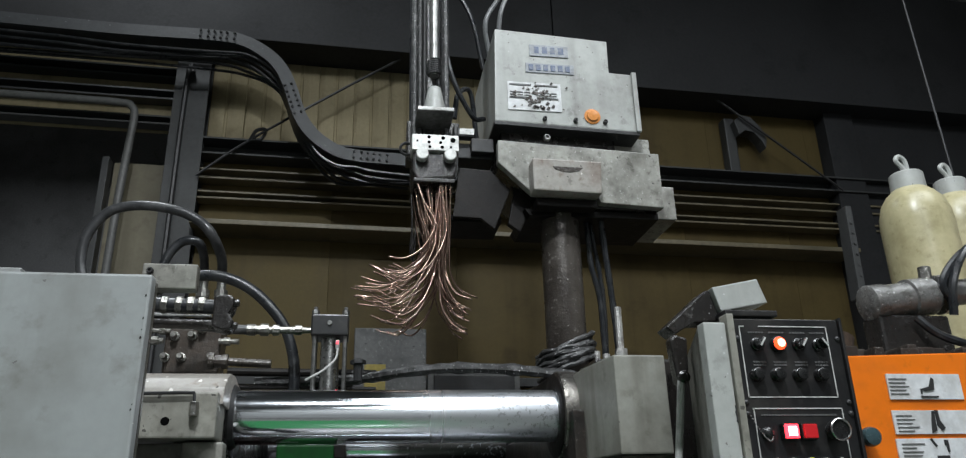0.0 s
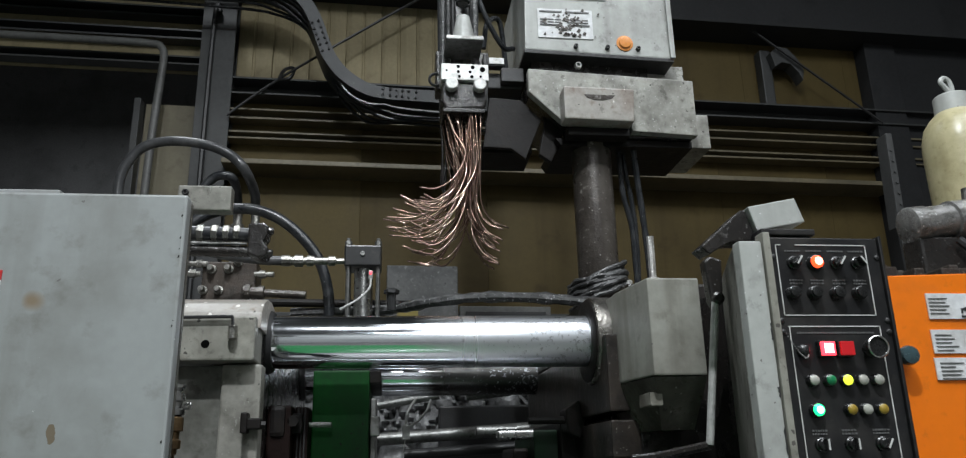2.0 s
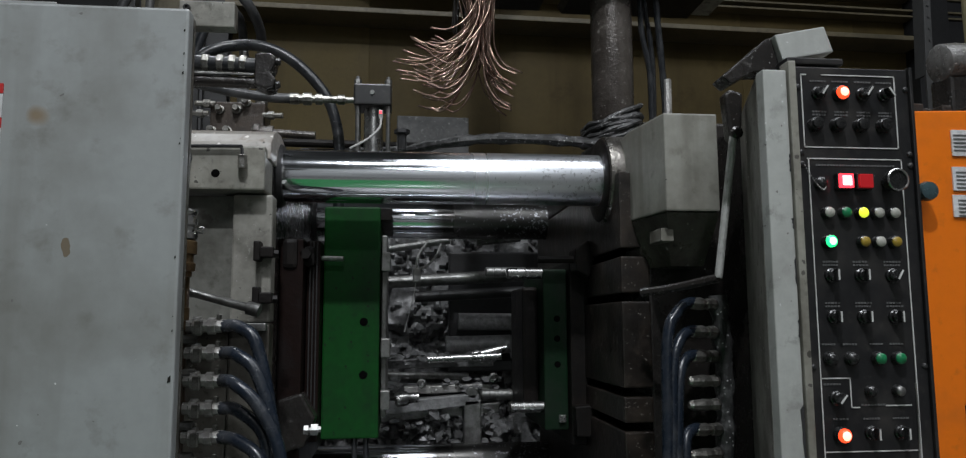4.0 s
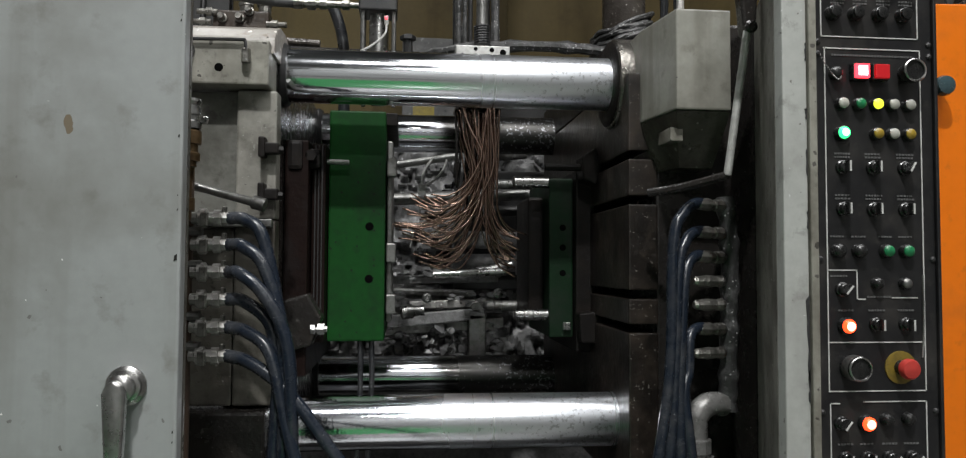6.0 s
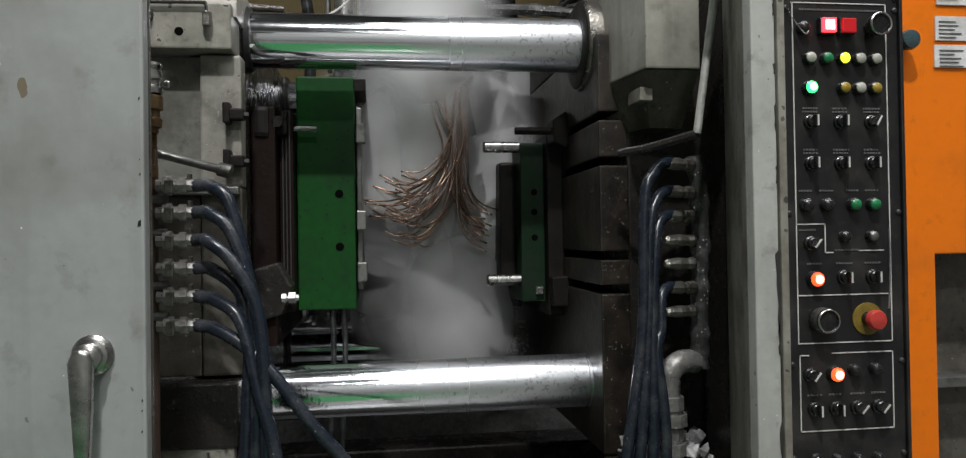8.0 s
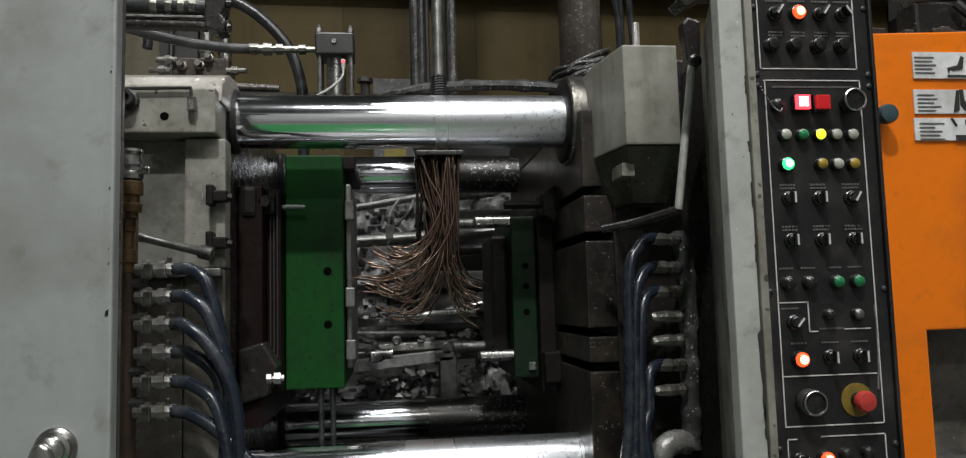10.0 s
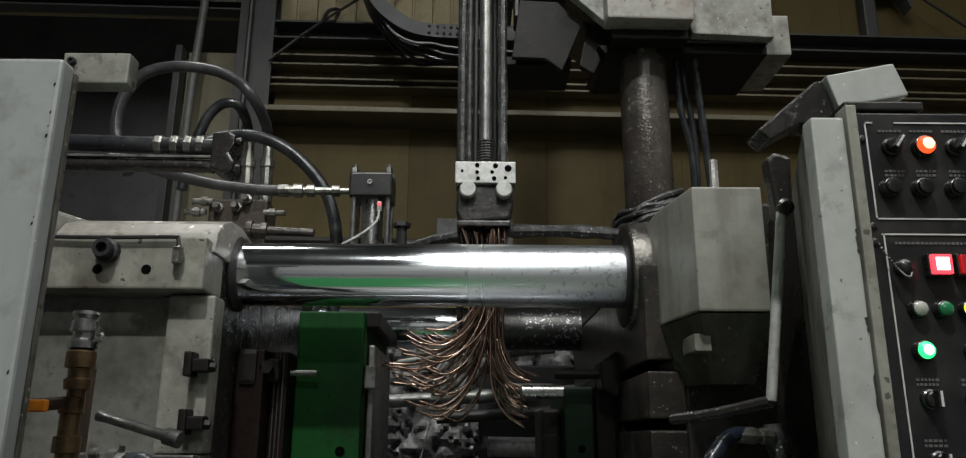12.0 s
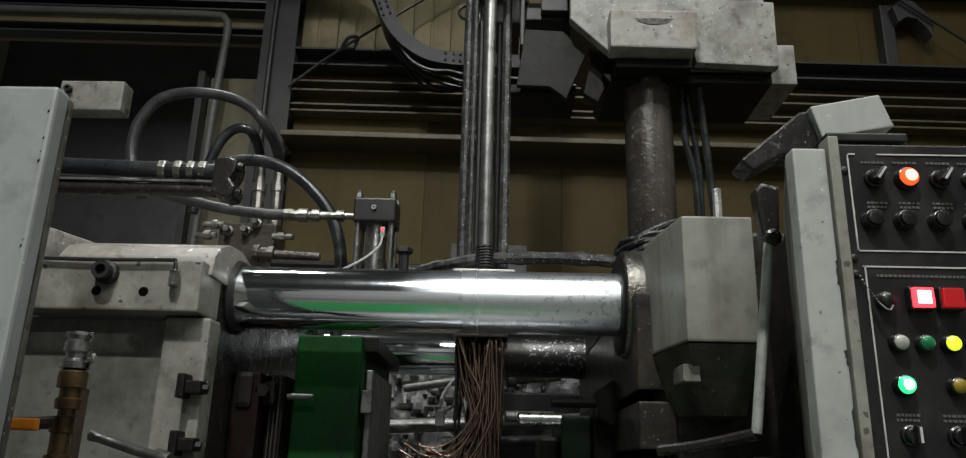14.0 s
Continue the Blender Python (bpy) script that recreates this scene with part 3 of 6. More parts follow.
girder("wall_girt", -0.95, 6.0, -0.16, -0.004, 4.17, 4.30, "beam", "dark grey horizontal steel channel along the clad wall", 1)
girder("wall_girt", -0.95, 6.0, -0.12, -0.004, 4.00, 4.08, "girt_olive", "olive horizontal steel channel along the clad wall", 1)
girder("wall_girt", -0.95, 6.0, -0.12, -0.004, 3.85, 3.91, "girt_olive", "olive horizontal steel rail along the clad wall", 1)
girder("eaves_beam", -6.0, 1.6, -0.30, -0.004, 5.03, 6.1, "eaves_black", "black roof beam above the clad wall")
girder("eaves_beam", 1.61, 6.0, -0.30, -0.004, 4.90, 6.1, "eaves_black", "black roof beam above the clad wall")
girder("skirt_rail", -0.95, 6.0, -0.05, -0.004, 2.60, 2.66, "beam", "dark sill rail across the clad wall")
girder("cable_ledge", -0.95, 3.97, -0.27, -0.004, 3.61, 3.645, "girt_olive", "projecting olive ledge on the clad wall")
for z0, z1, m in ((4.78, 4.86, "tray_black"), (4.60, 4.68, "tray_black"), (4.40, 4.47, "beam")):
    girder("louvre_rail", -5.0, -1.17, -0.10, 0.0, z0, z1, m, "dark rail over the doorway beside the column", 1)
on_wall(setting("wall_strip", box(-5.5, -1.16, 0.01, 0.05, 4.40, 5.5, 0), "cladding", "cream cladding strip over the dark doorway"))
col = bmesh.new()
prism([(-1.17, -0.16), (-0.94, -0.16), (-0.94, -0.145), (-1.045, -0.145), (-1.045, 0.05), (-0.94, 0.05), (-0.94, 0.065), (-1.17, 0.065), (-1.17, 0.05), (-1.065, 0.05), (-1.065, -0.145), (-1.17, -0.145)], "z", 0, 6, 0.002, col)
on_wall(tagged(part("steel_column", col, "beam"), "grey steel I-section column beside the doorway", "column"))
on_wall(tagged(part("conduit", tube([(-1.09, -0.19, 0.2), (-1.09, -0.19, 3.0), (-1.085, -0.19, 4.7), (-1.05, -0.19, 4.78)], 0.018, 8, 4), "dark_steel"), "thin dark conduit clipped to the column", "pipe"))
on_wall(tagged(part("handrail_pipe", tube([(-4.5, -0.2, 4.50), (-2.0, -0.2, 4.50), (-1.5, -0.2, 4.495), (-1.42, -0.2, 4.47), (-1.395, -0.2, 4.40), (-1.40, -0.2, 4.2), (-1.42, -0.2, 3.6), (-1.43, -0.2, 2.0), (-1.43, -0.2, 0.0)], 0.026, 10, 5), "beam_grey", None, "", True), "grey bent pipe running along the wall and down", "pipe"))
for uu in (-1.555,):
    on_wall(tagged(part("door_post", box(uu - 0.022, uu + 0.022, -0.12, -0.02, 0, 4.12, 0.004), "beam"), "narrow grey steel post of the dark doorway", "post", "doorway posts"))
on_wall(setting("wall_infill", box(-1.53, -1.172, 0.0, 0.04, 0, 4.13, 0), "cladding_pale", "narrow cream sheet between doorway post and column"))
setting("doorway_floor", box(-6, -0.95, 5.4, 6.4, 0.002, 0.05, 0), "concrete", "dim floor of the next bay")
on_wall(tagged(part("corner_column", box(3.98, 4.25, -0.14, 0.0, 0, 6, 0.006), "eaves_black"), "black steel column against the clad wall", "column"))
# sheet in black over the wall; lack of light is put into its colour
on_wall(setting("wall_dark_bay", box(4.252, 6.0, -0.10, -0.002, 0, 6, 0), "eaves_black", "black sheet painting the unlit end of the clad wall"))
on_wall(tagged(part("wall_panel", box(0.64, 1.27, -0.10, -0.07, 2.2, 2.70, 0.006), "beam_grey"), "grey framed hatch on the lower wall", "panel"))
on_wall(tagged(part("hatch_frame", box(0.68, 1.23, -0.12, -0.102, 2.25, 2.66, 0.004), "dark_steel"), "dark recessed hatch plate on the lower wall", "panel"))

# S-shaped cable tray on the wall
tray = thing("cable_tray", (0, 0, 0), "grey S-bent steel cable tray with bolted joints", "cable tray")
outer = [(-5.0, 4.93), (-2.2, 4.902), (-1.45, 4.893), (-0.867, 4.905), (-0.663, 4.88), (-0.494, 4.789), (-0.385, 4.677), (-0.315, 4.539), (-0.267, 4.40), (-0.22, 4.287), (-0.135, 4.179), (-0.011, 4.096), (0.111, 4.069), (0.274, 4.062), (0.9, 4.05)]


def ribbon(line, dz, d0, d1, thick):
    """A strip that follows a line on the wall, set off downwards by dz."""
    bm = bmesh.new()
    way = curve_points([(p[0], 0, p[1]) for p in line], 6)
    prev = None
    for i, p in enumerate(way):
        t = (way[min(i + 1, len(way) - 1)] - way[max(i - 1, 0)]).normalized()
        n = Vector((-t.z, 0, t.x))
        a, b = p - n * dz, p - n * (dz + thick)
        ring = [bm.verts.new((a.x, d0, a.z)), bm.verts.new((a.x, d1, a.z)), bm.verts.new((b.x, d1, b.z)), bm.verts.new((b.x, d0, b.z))]
        if prev:
            for k in range(4):
                bm.faces.new((prev[k], prev[(k + 1) % 4], ring[(k + 1) % 4], ring[k]))
        else:
            bm.faces.new(ring)
        prev = ring
    bm.faces.new(prev[::-1])
    return bm


part("side_rail", ribbon(outer, 0.0, -0.56, -0.545, 0.085), "tray_black", tray)
part("side_rail", ribbon(outer, 0.0, -0.30, -0.285, 0.085), "tray_black", tray)
part("tray_floor", ribbon(outer, 0.075, -0.545, -0.30, 0.012), "tray_black", tray, "dark perforated tray floor")
for k in range(6):
    off = 0.02 + 0.013 * (k % 3)
    line = [(p[0], p[1]) for p in outer]
    part("cable", tube([(p[0], -0.51 + 0.04 * k, p[1] - 0.105 - off + 0.018 * math.sin(i * 1.7 + k)) for i, p in enumerate(line)], 0.011, 6, 4), "hose", tray)
for (uu, zz, ang) in ((-0.85, 4.868, 0), (-0.325, 4.42, 70), (0.20, 4.026, 3)):
    c, s = math.cos(radians(ang)), math.sin(radians(ang))
    for a in (-0.11, -0.06, -0.02, 0.02, 0.06, 0.11):
        for w in (-0.022, 0.022):
            part("joint_bolt", bolt(bmesh.new(), (uu + a * c + w * s, -0.561, zz - a * s + w * c), (0, -1, 0), 0.009, 0.012), "dark_steel", tray)
on_wall(tray)
on_wall(tagged(part("bracing_wire", tube([(-0.95, -0.20, 3.98), (-0.56, -0.2, 4.32), (0.44, -0.2, 5.05), (1.2, -0.2, 5.55)], 0.010, 6, 3), "dark_steel"), "thin dark bracing rod with a turnbuckle across the wall", "rod"))
on_wall(tagged(part("turnbuckle", tube([(-0.62, -0.2, 4.27), (-0.58, -0.23, 4.33), (-0.52, -0.2, 4.36), (-0.55, -0.17, 4.30), (-0.62, -0.2, 4.27)], 0.012, 6, 5), "dark_steel"), "dark steel turnbuckle eye on the bracing rod", "turnbuckle"))
on_wall(tagged(part("bracing_wire", tube([(2.70, -0.2, 5.12), (3.25, -0.2, 4.71), (3.86, -0.2, 4.25), (3.98, -0.2, 4.16)], 0.010, 6, 3), "dark_steel"), "thin dark bracing rod hooked to the wall column", "rod"))
bm = bmesh.new()
box(3.08, 3.17, -0.10, -0.004, 4.302, 4.80, 0.01, bm)
prism([(3.13, 4.74), (3.20, 4.80), (3.28, 4.79), (3.36, 4.70), (3.40, 4.60), (3.38, 4.51), (3.35, 4.58), (3.29, 4.65), (3.22, 4.66), (3.16, 4.62)], "y", -0.17, -0.06, 0.006, bm)
on_wall(tagged(part("wall_bracket", bm, "beam"), "dark steel bracket with a hook on the clad wall", "bracket"))
bm = bmesh.new()
prism([(2.336, 3.03), (2.366, 3.03), (2.355, 2.60), (2.352, 0.0), (2.318, 0.0), (2.320, 2.60)], "y", 2.90, 2.91, 0.002, bm)
prism([(2.336, 3.03), (2.346, 3.03), (2.330, 2.60), (2.320, 2.60)], "y", 2.91, 2.97, 0.002, bm)
for k in range(6):
    rod((2.348, 2.899, 2.70 + 0.05 * k), (2.348, 2.896, 2.70 + 0.05 * k), 0.007, 8, 0.0005, bm)
single("angle_bracket", bm, "beam", "perforated grey steel angle bracket", "bracket")
single("ceiling_cable", rod((3.6, 3.6, 2.9), (3.45, 3.6, 9.0), 0.008, 6), "dark_steel", "thin dark cable hanging from the roof", "cable")
single("exhaust_duct", tube([(2.85, 3.7, 0.0), (2.82, 3.7, 1.5), (2.75, 3.7, 1.9), (2.62, 3.7, 2.05), (2.60, 3.7, 2.35), (2.66, 3.7, 2.62)], 0.13, 18, 6), "rusty", "brown bent duct behind the orange cabinet", "duct", smooth=True)

# ---- die-casting machine ----
ZU, ZL, YF, YR, RB = 2.022, 1.037, 2.29, 3.24, 0.077
for y in (YF, YR):
    for z in (ZU, ZL):
        t = thing("tie_bar", (0, y, z), "polished chrome steel tie bar between the platens", "tie bar", "four tie bars")
        part("shaft", turned((-1.6, y, z), (1.6, y, z), [(0, RB - .01), (0.01, RB), (1.6, RB), (3.19, RB), (3.2, RB - .01)], 64), "dull_bar" if y == YR else ("bar" if z == ZU else "splashed_bar"), t, "", True)
        part("collar", turned((-0.19, y, z), (0, y, z), [(0, RB + 0.004), (0.0, RB + 0.014), (0.02, RB + 0.016), (0.032, RB + 0.008), (0.034, RB + 0.001)], 48), "dark_steel", t, "dark wiper ring", True)

# moving platen on the left
mp = thing("moving_platen", (-0.5, 2.6, 0.5), "grimy grey moving platen carrying one die half", "machine platen")
part("platen_plate", box(-0.30, -0.175, 2.17, 3.40, 0.86, 2.10, 0.01), "oily_black", mp, "black oily clamping face")
part("rib_front", box(-0.262, -0.160, 2.10, 2.168, 1.60, 1.935, 0.006), "worn_grey", mp)
part("rib_foot", box(-0.262, -0.160, 2.101, 2.168, 1.12, 1.597, 0.006), "greasy_shaded_grey", mp, "greasy lower rib")
part("web_plate", box(-1.30, -0.262, 2.125, 2.16, 1.12, 1.935, 0.006), "web_grey", mp)
part("web_step", box(-0.75, -0.264, 2.105, 2.123, 1.12, 1.575, 0.005), "greasy_shaded_grey", mp)
for z, m in ((ZU, "machine_grey"), (ZL, "worn_grey")):
    up = z > 1.5
    bm = box(-0.585, -0.176, 2.055, 2.20, z - 0.082, z + 0.034, 0.005) if up else box(-0.70, -0.17, 2.055, 2.20, z - 0.09, z + 0.075, 0.008)
    part("bearing_block", bm, m if up else "oily_black", mp)
part("bar_housing", prism([(2.09, 2.03), (2.10, 2.075), (2.13, 2.105), (2.19, 2.128), (2.27, 2.135), (2.36, 2.12), (2.42, 2.08), (2.44, 2.03)], "x", -0.53, -0.168, 0.004), "housing_grey", mp, "worn rounded bar housing", True)
for x in (-0.30, -0.405):
    part("bolt_hole", turned((x, 2.0555, 1.982), (x, 2.2, 1.982), [(-0.001, 0.011), (0.001, 0.0105)], 14), "hole_black", mp, "dark drilled hole")
part("grease_nipple", turned((-0.385, 2.055, 2.022), (-0.385, 1.95, 2.022), [(0, 0.026), (0.016, 0.026), (0.018, 0.02), (0.038, 0.02), (0.038, 0.012), (0.02, 0.011)], 12), "dark_steel", mp)
oil = tube([(-0.56, 2.046, 2.052), (-0.4, 2.044, 2.05), (-0.25, 2.044, 2.052), (-0.234, 2.044, 2.048), (-0.231, 2.04, 2.02)], 0.0045, 6, 5)
part("oil_line", oil, "dark_steel", mp)
bm = rod((-0.230, 2.040, 2.028), (-0.230, 2.040, 1.992), 0.012, 6)
rod((-0.230, 2.045, 2.01), (-0.230, 2.06, 2.01), 0.008, 8, bm=bm)
part("oil_fitting", bm, "fitting_steel", mp)
for z in (1.782, 1.664):
    bm = box(-0.196, -0.150, 2.062, 2.10, z - 0.016, z + 0.012, 0.004)
    box(-0.199, -0.182, 2.052, 2.098, z - 0.026, z + 0.026, 0.004, bm)
    rod((-0.162, 2.08, z - 0.004), (-0.140, 2.085, z - 0.006), 0.011, 6, bm=bm)
    part("die_clamp", bm, "oily_shade_black", mp)
part("grey_lever", turned((-0.345, 2.02, 1.675), (-0.17, 2.00, 1.628), [(0, 0.012), (0.02, 0.010), (0.15, 0.011), (0.152, 0.017), (0.183, 0.017), (0.184, 0.010)], 12), "dull_steel", mp, "", True)
part("ledge", box(-0.40, -0.165, 2.07, 2.12, 1.578, 1.598, 0.003), "dull_steel", mp, "crusted bright ledge")
part("lower_skirt", box(-0.70, -0.17, 2.10, 2.3, 0.2, 0.90, 0.01), "oily_black", mp)
part("guide_foot", box(-0.36, -0.18, 2.06, 2.10, 0.30, 0.955, 0.006), "worn_grey", mp)
bm = bmesh.new()
tube([(-0.42, 2.04, 0.90), (-0.32, 2.035, 0.895), (-0.245, 2.035, 0.90), (-0.238, 2.035, 0.92), (-0.238, 2.035, 0.945)], 0.004, 6, 5, bm)
part("oil_line", bm, "fitting_steel", mp)
part("top_beam", box(-1.6, -0.30, 2.40, 3.2, 2.06, 2.10, 0.006), "worn_grey", mp)
bm = prism([(-1.3, 2.02), (-0.64, 2.02), (-0.50, 2.08), (-0.62, 2.19), (-0.90, 2.28), (-1.3, 2.28)], "y", 2.42, 2.9, 0.01)
part("toggle_cover", bm, "worn_grey", mp, "stained grey casting behind the bar housing")

# left die half
dl = thing("moving_die", (0, 2.75, 1.6), "moving die half with a green painted holder plate", "die casting mould")
part("base_plate", box(-0.173, -0.105, 2.33, 3.1, 1.16, 1.845, 0.006), "die_maroon", dl)
part("ejector_box", box(-0.103, -0.062, 2.40, 3.05, 1.25, 1.845, 0.006), "die_maroon", dl, "dark maroon oily ejector plates")
bm = bmesh.new()
for x in (-0.094, -0.084, -0.074):
    box(x, x + 0.004, 2.392, 3.0, 1.27, 1.84, 0.001, bm)
part("plate_joint", bm, "ink", dl)
part("holder_plate", box(-0.060, 0.114, 2.475, 3.02, 1.247, 1.962, 0.006), "die_green", dl, "green painted holder plate")
part("top_strip", box(0.095, 0.150, 2.52, 2.98, 1.925, 1.966, 0.004), "oily_shade_black", dl)
for z in (1.601, 1.439):
    part("hoist_hole", turned((0.066, 2.4745, z), (0.066, 2.5, z), [(-0.001, 0.013), (0.001, 0.0125)], 14), "hole_black", dl, "black tapped hole")
bm = bmesh.new()
box(0.118, 0.135, 2.55, 2.95, 1.30, 1.88, 0.004, bm)
part("cavity_face", bm, "dull_steel", dl)
for z in (1.79, 1.52, 1.36):
    part("latch_block", box(0.118, 0.148, 2.485, 2.53, z - 0.03, z + 0.03, 0.004), "dull_steel", dl)
for x in (0.04, 0.075):
    part("drain_pipe", tube([(x, 2.5, 1.25), (x + 0.002, 2.5, 1.1), (x - 0.012, 2.5, 0.8)], 0.009, 8, 3), "hose", dl)
part("core_pin", rod((-0.10, 2.43, 1.795), (0.005, 2.43, 1.793), 0.008, 10), "dull_steel", dl)
bm = box(-0.125, -0.075, 2.36, 2.40, 1.765, 1.825, 0.012)
box(-0.165, -0.12, 2.32, 2.40, 1.755, 1.845, 0.014, bm)
rod((-0.10, 2.35, 1.80), (-0.10, 2.33, 1.80), 0.018, 6, bm=bm)
part("clamp_lug", bm, "oily_shade_black", dl)
bm = prism([(-0.17, 1.38), (-0.10, 1.40), (-0.06, 1.33), (-0.09, 1.25), (-0.16, 1.23)], "y", 2.31, 2.40, 0.008)
part("clamp_lug", bm, "oily_black", dl)
bm = turned((-0.112, 2.32, 1.298), (0, 2.32, 1.298), [(0, 0.010), (0.02, 0.010), (0.021, 0.017), (0.034, 0.017), (0.035, 0.012), (0.040, 0.012), (0.041, 0.018), (0.060, 0.018), (0.061, 0.010), (0.068, 0.009)], 6)
part("clamp_bolt", bm, "dull_steel", dl)
# right die half
dr = thing("fixed_die", (0.7, 2.8, 1.5), "fixed die half, dark green and caked with release agent", "die casting mould")
part("holder_plate", box(0.655, 0.735, 2.60, 3.02, 1.245, 1.775, 0.006), "die_green_dark", dr, "dark green holder plate")
part("base_plate", box(0.737, 0.80, 2.56, 3.05, 1.20, 1.80, 0.006), "oily_shade_black", dr)
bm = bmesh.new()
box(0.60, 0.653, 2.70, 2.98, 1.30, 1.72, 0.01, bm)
part("insert", bm, "oily_shade_black", dr)
for z in (1.609, 1.543, 1.458):
    part("hoist_hole", turned((0.70, 2.5995, z), (0.70, 2.62, z), [(-0.001, 0.011), (0.001, 0.0105)], 12), "hole_black", dr, "black tapped hole")
for (y, z, x0) in ((2.63, 1.763, 0.535), (2.63, 1.318, 0.54), (2.97, 1.79, 0.50), (2.97, 1.33, 0.48)):
    bm = turned((x0, y, z), (0.656, y, z), [(0, 0.014), (0.005, 0.019), (0.03, 0.019), (0.031, 0.0175), (0.034, 0.0175), (0.035, 0.019), (0.06, 0.019), (0.061, 0.0175), (0.064, 0.0175), (0.065, 0.019), (0.656 - x0, 0.019)], 16)
    part("guide_pin", bm, "steel" if y < 2.8 else "dull_steel", dr, "", True)
bm = box(0.70, 0.725, 2.585, 2.605, 1.27, 1.295, 0.003)
part("stop_block", bm, "steel", dr)
bm = prism([(0.735, 1.33), (0.80, 1.335), (0.815, 1.30), (0.79, 1.235), (0.74, 1.235)], "y", 2.50, 2.56, 0.006)
part("clamp_lug", bm, "oily_shade_black", dr)
bm = prism([(0.735, 1.83), (0.78, 1.86), (0.80, 1.80), (0.78, 1.74), (0.74, 1.76)], "y", 2.46, 2.56, 0.006)
rod((0.62, 2.5, 1.80), (0.74, 2.5, 1.80), 0.012, 8, bm=bm)
part("clamp_lug", bm, "oily_shade_black", dr)

# fixed platen with T-slots
fp = thing("fixed_platen", (1.1, 2.7, 0.5), "oily black fixed platen with horizontal T-slots", "machine platen")
slots = [1.79, 1.665, 1.405, 1.312]
edges = [0.85] + sorted(slots) + [2.03]
for a, b in zip(edges, edges[1:]):
    part("face_segment", box(0.785, 0.868, 2.12, 3.42, a + 0.012, b - 0.012, 0.005), "splattered_black", fp)
part("face_segment", box(0.785, 0.868, 2.30, 3.42, 2.022, 2.158, 0.005), "oily_shade_black", fp)
part("platen_core", box(0.868, 1.25, 2.14, 3.40, 0.85, 2.17, 0.01), "oily_black", fp)
for z in (ZU,):
    part("bar_boss", turned((0.768, YF, z), (0.9, YF, z), [(0, 0.085), (0.002, 0.122), (0.005, 0.126), (0.01, 0.124)], 40), "oily_shade_black", fp, "rounded boss round the tie bar", True)
part("boss_cap", turned((0.774, YF, ZU), (0.95, YF, ZU), [(0, 0.125), (0.004, 0.131), (0.012, 0.133), (0.075, 0.133), (0.08, 0.128)], 48), "boss_metal", fp, "bare metal rim", True)
cov = thing("corner_cover", (0.9, 2.0, 1.9), "grey painted angular cover at the platen corner", "machine cover")
bm = prism([(0.848, 1.912), (0.99, 1.912), (0.99, 2.26), (0.818, 2.26), (0.818, 2.10)], "z", 1.876, 2.132, 0.005)
part("upper_cover", bm, "cover_grey", cov)
bm = bmesh.new()
top = [(0.850, 1.917), (0.99, 1.917), (0.99, 2.26), (0.82, 2.26), (0.82, 2.10)]
low = [(0.90, 2.04), (0.99, 2.04), (0.99, 2.26), (0.86, 2.26), (0.86, 2.15)]
va = [bm.verts.new((x, y, 1.873)) for x, y in top]
vb = [bm.verts.new((x, y, 1.745)) for x, y in low]
bm.faces.new(va)
bm.faces.new(vb[::-1])
for i in range(5):
    bm.faces.new((va[i], va[(i + 1) % 5], vb[(i + 1) % 5], vb[i]))
# darker material than the upper cover paints the shade on this slope
part("lower_cover", bm, "greasy_shaded_grey", cov, "dirty underside slope, its shade put into the colour")
part("cover_lip", box(0.846, 0.880, 1.955, 2.05, 1.803, 1.838, 0.003), "machine_grey", cov)

part("drip_ledge", box(0.64, 0.90, 1.99, 2.118, 0.66, 0.785, 0.008), "splattered_black", fp, "greasy ledge under the hoses")
bed = thing("machine_bed", (0, 2.8, 0), "black oily machine bed under the tie bars", "machine bed")
part("front_beam", box(-1.6, 1.4, 2.12, 2.30, 0, 0.62, 0.01), "oily_shade_black", bed)
part("rear_beam", box(-1.6, 1.4, 3.2, 3.4, 0, 0.62, 0.01), "oily_black", bed)
part("chute_floor", box(-1.6, 1.4, 2.30, 3.2, 0.02, 0.06, 0.0), "residue", bed)

# ---- spray robot over the fixed platen ----
rb = thing("robot_column", (0.955, 2.75, 2.1), "dark greasy steel column of the spray robot", "robot column")
part("post", turned((0.955, 2.75, 2.10), (0.955, 2.75, 2.90), [(0, 0.074), (0.004, 0.077), (0.5, 0.077), (0.796, 0.077), (0.80, 0.07)], 40), "column_steel", rb, "", True)
part("foot_flange", turned((0.955, 2.75, 2.15), (0.955, 2.75, 2.25), [(0, 0.15), (0.03, 0.15), (0.035, 0.10), (0.08, 0.085)], 32), "column_steel", rb, "", True)
wrap = thing("cable_bundle", (0.95, 2.72, 2.28), "bundle of greasy cables wound round the column foot", "cables")
random.seed(5)
for i in range(16):
    pts = []
    h0 = 2.255 + 0.011 * (i % 8)
    tilt = random.uniform(0.02, 0.06)
    for k in range(11):
        a = math.radians(-200 + 24 * k)
        rr = 0.092 + 0.012 * (i // 8) + random.uniform(-0.006, 0.006)
        pts.append((0.95 + rr * math.cos(a) * 1.02, 2.75 + rr * math.sin(a), h0 + tilt * math.cos(a) + random.uniform(-0.006, 0.006)))
    part("cable", tube(pts, 0.009, 7, 3, ripple=0.15), "crusty_hose", wrap)
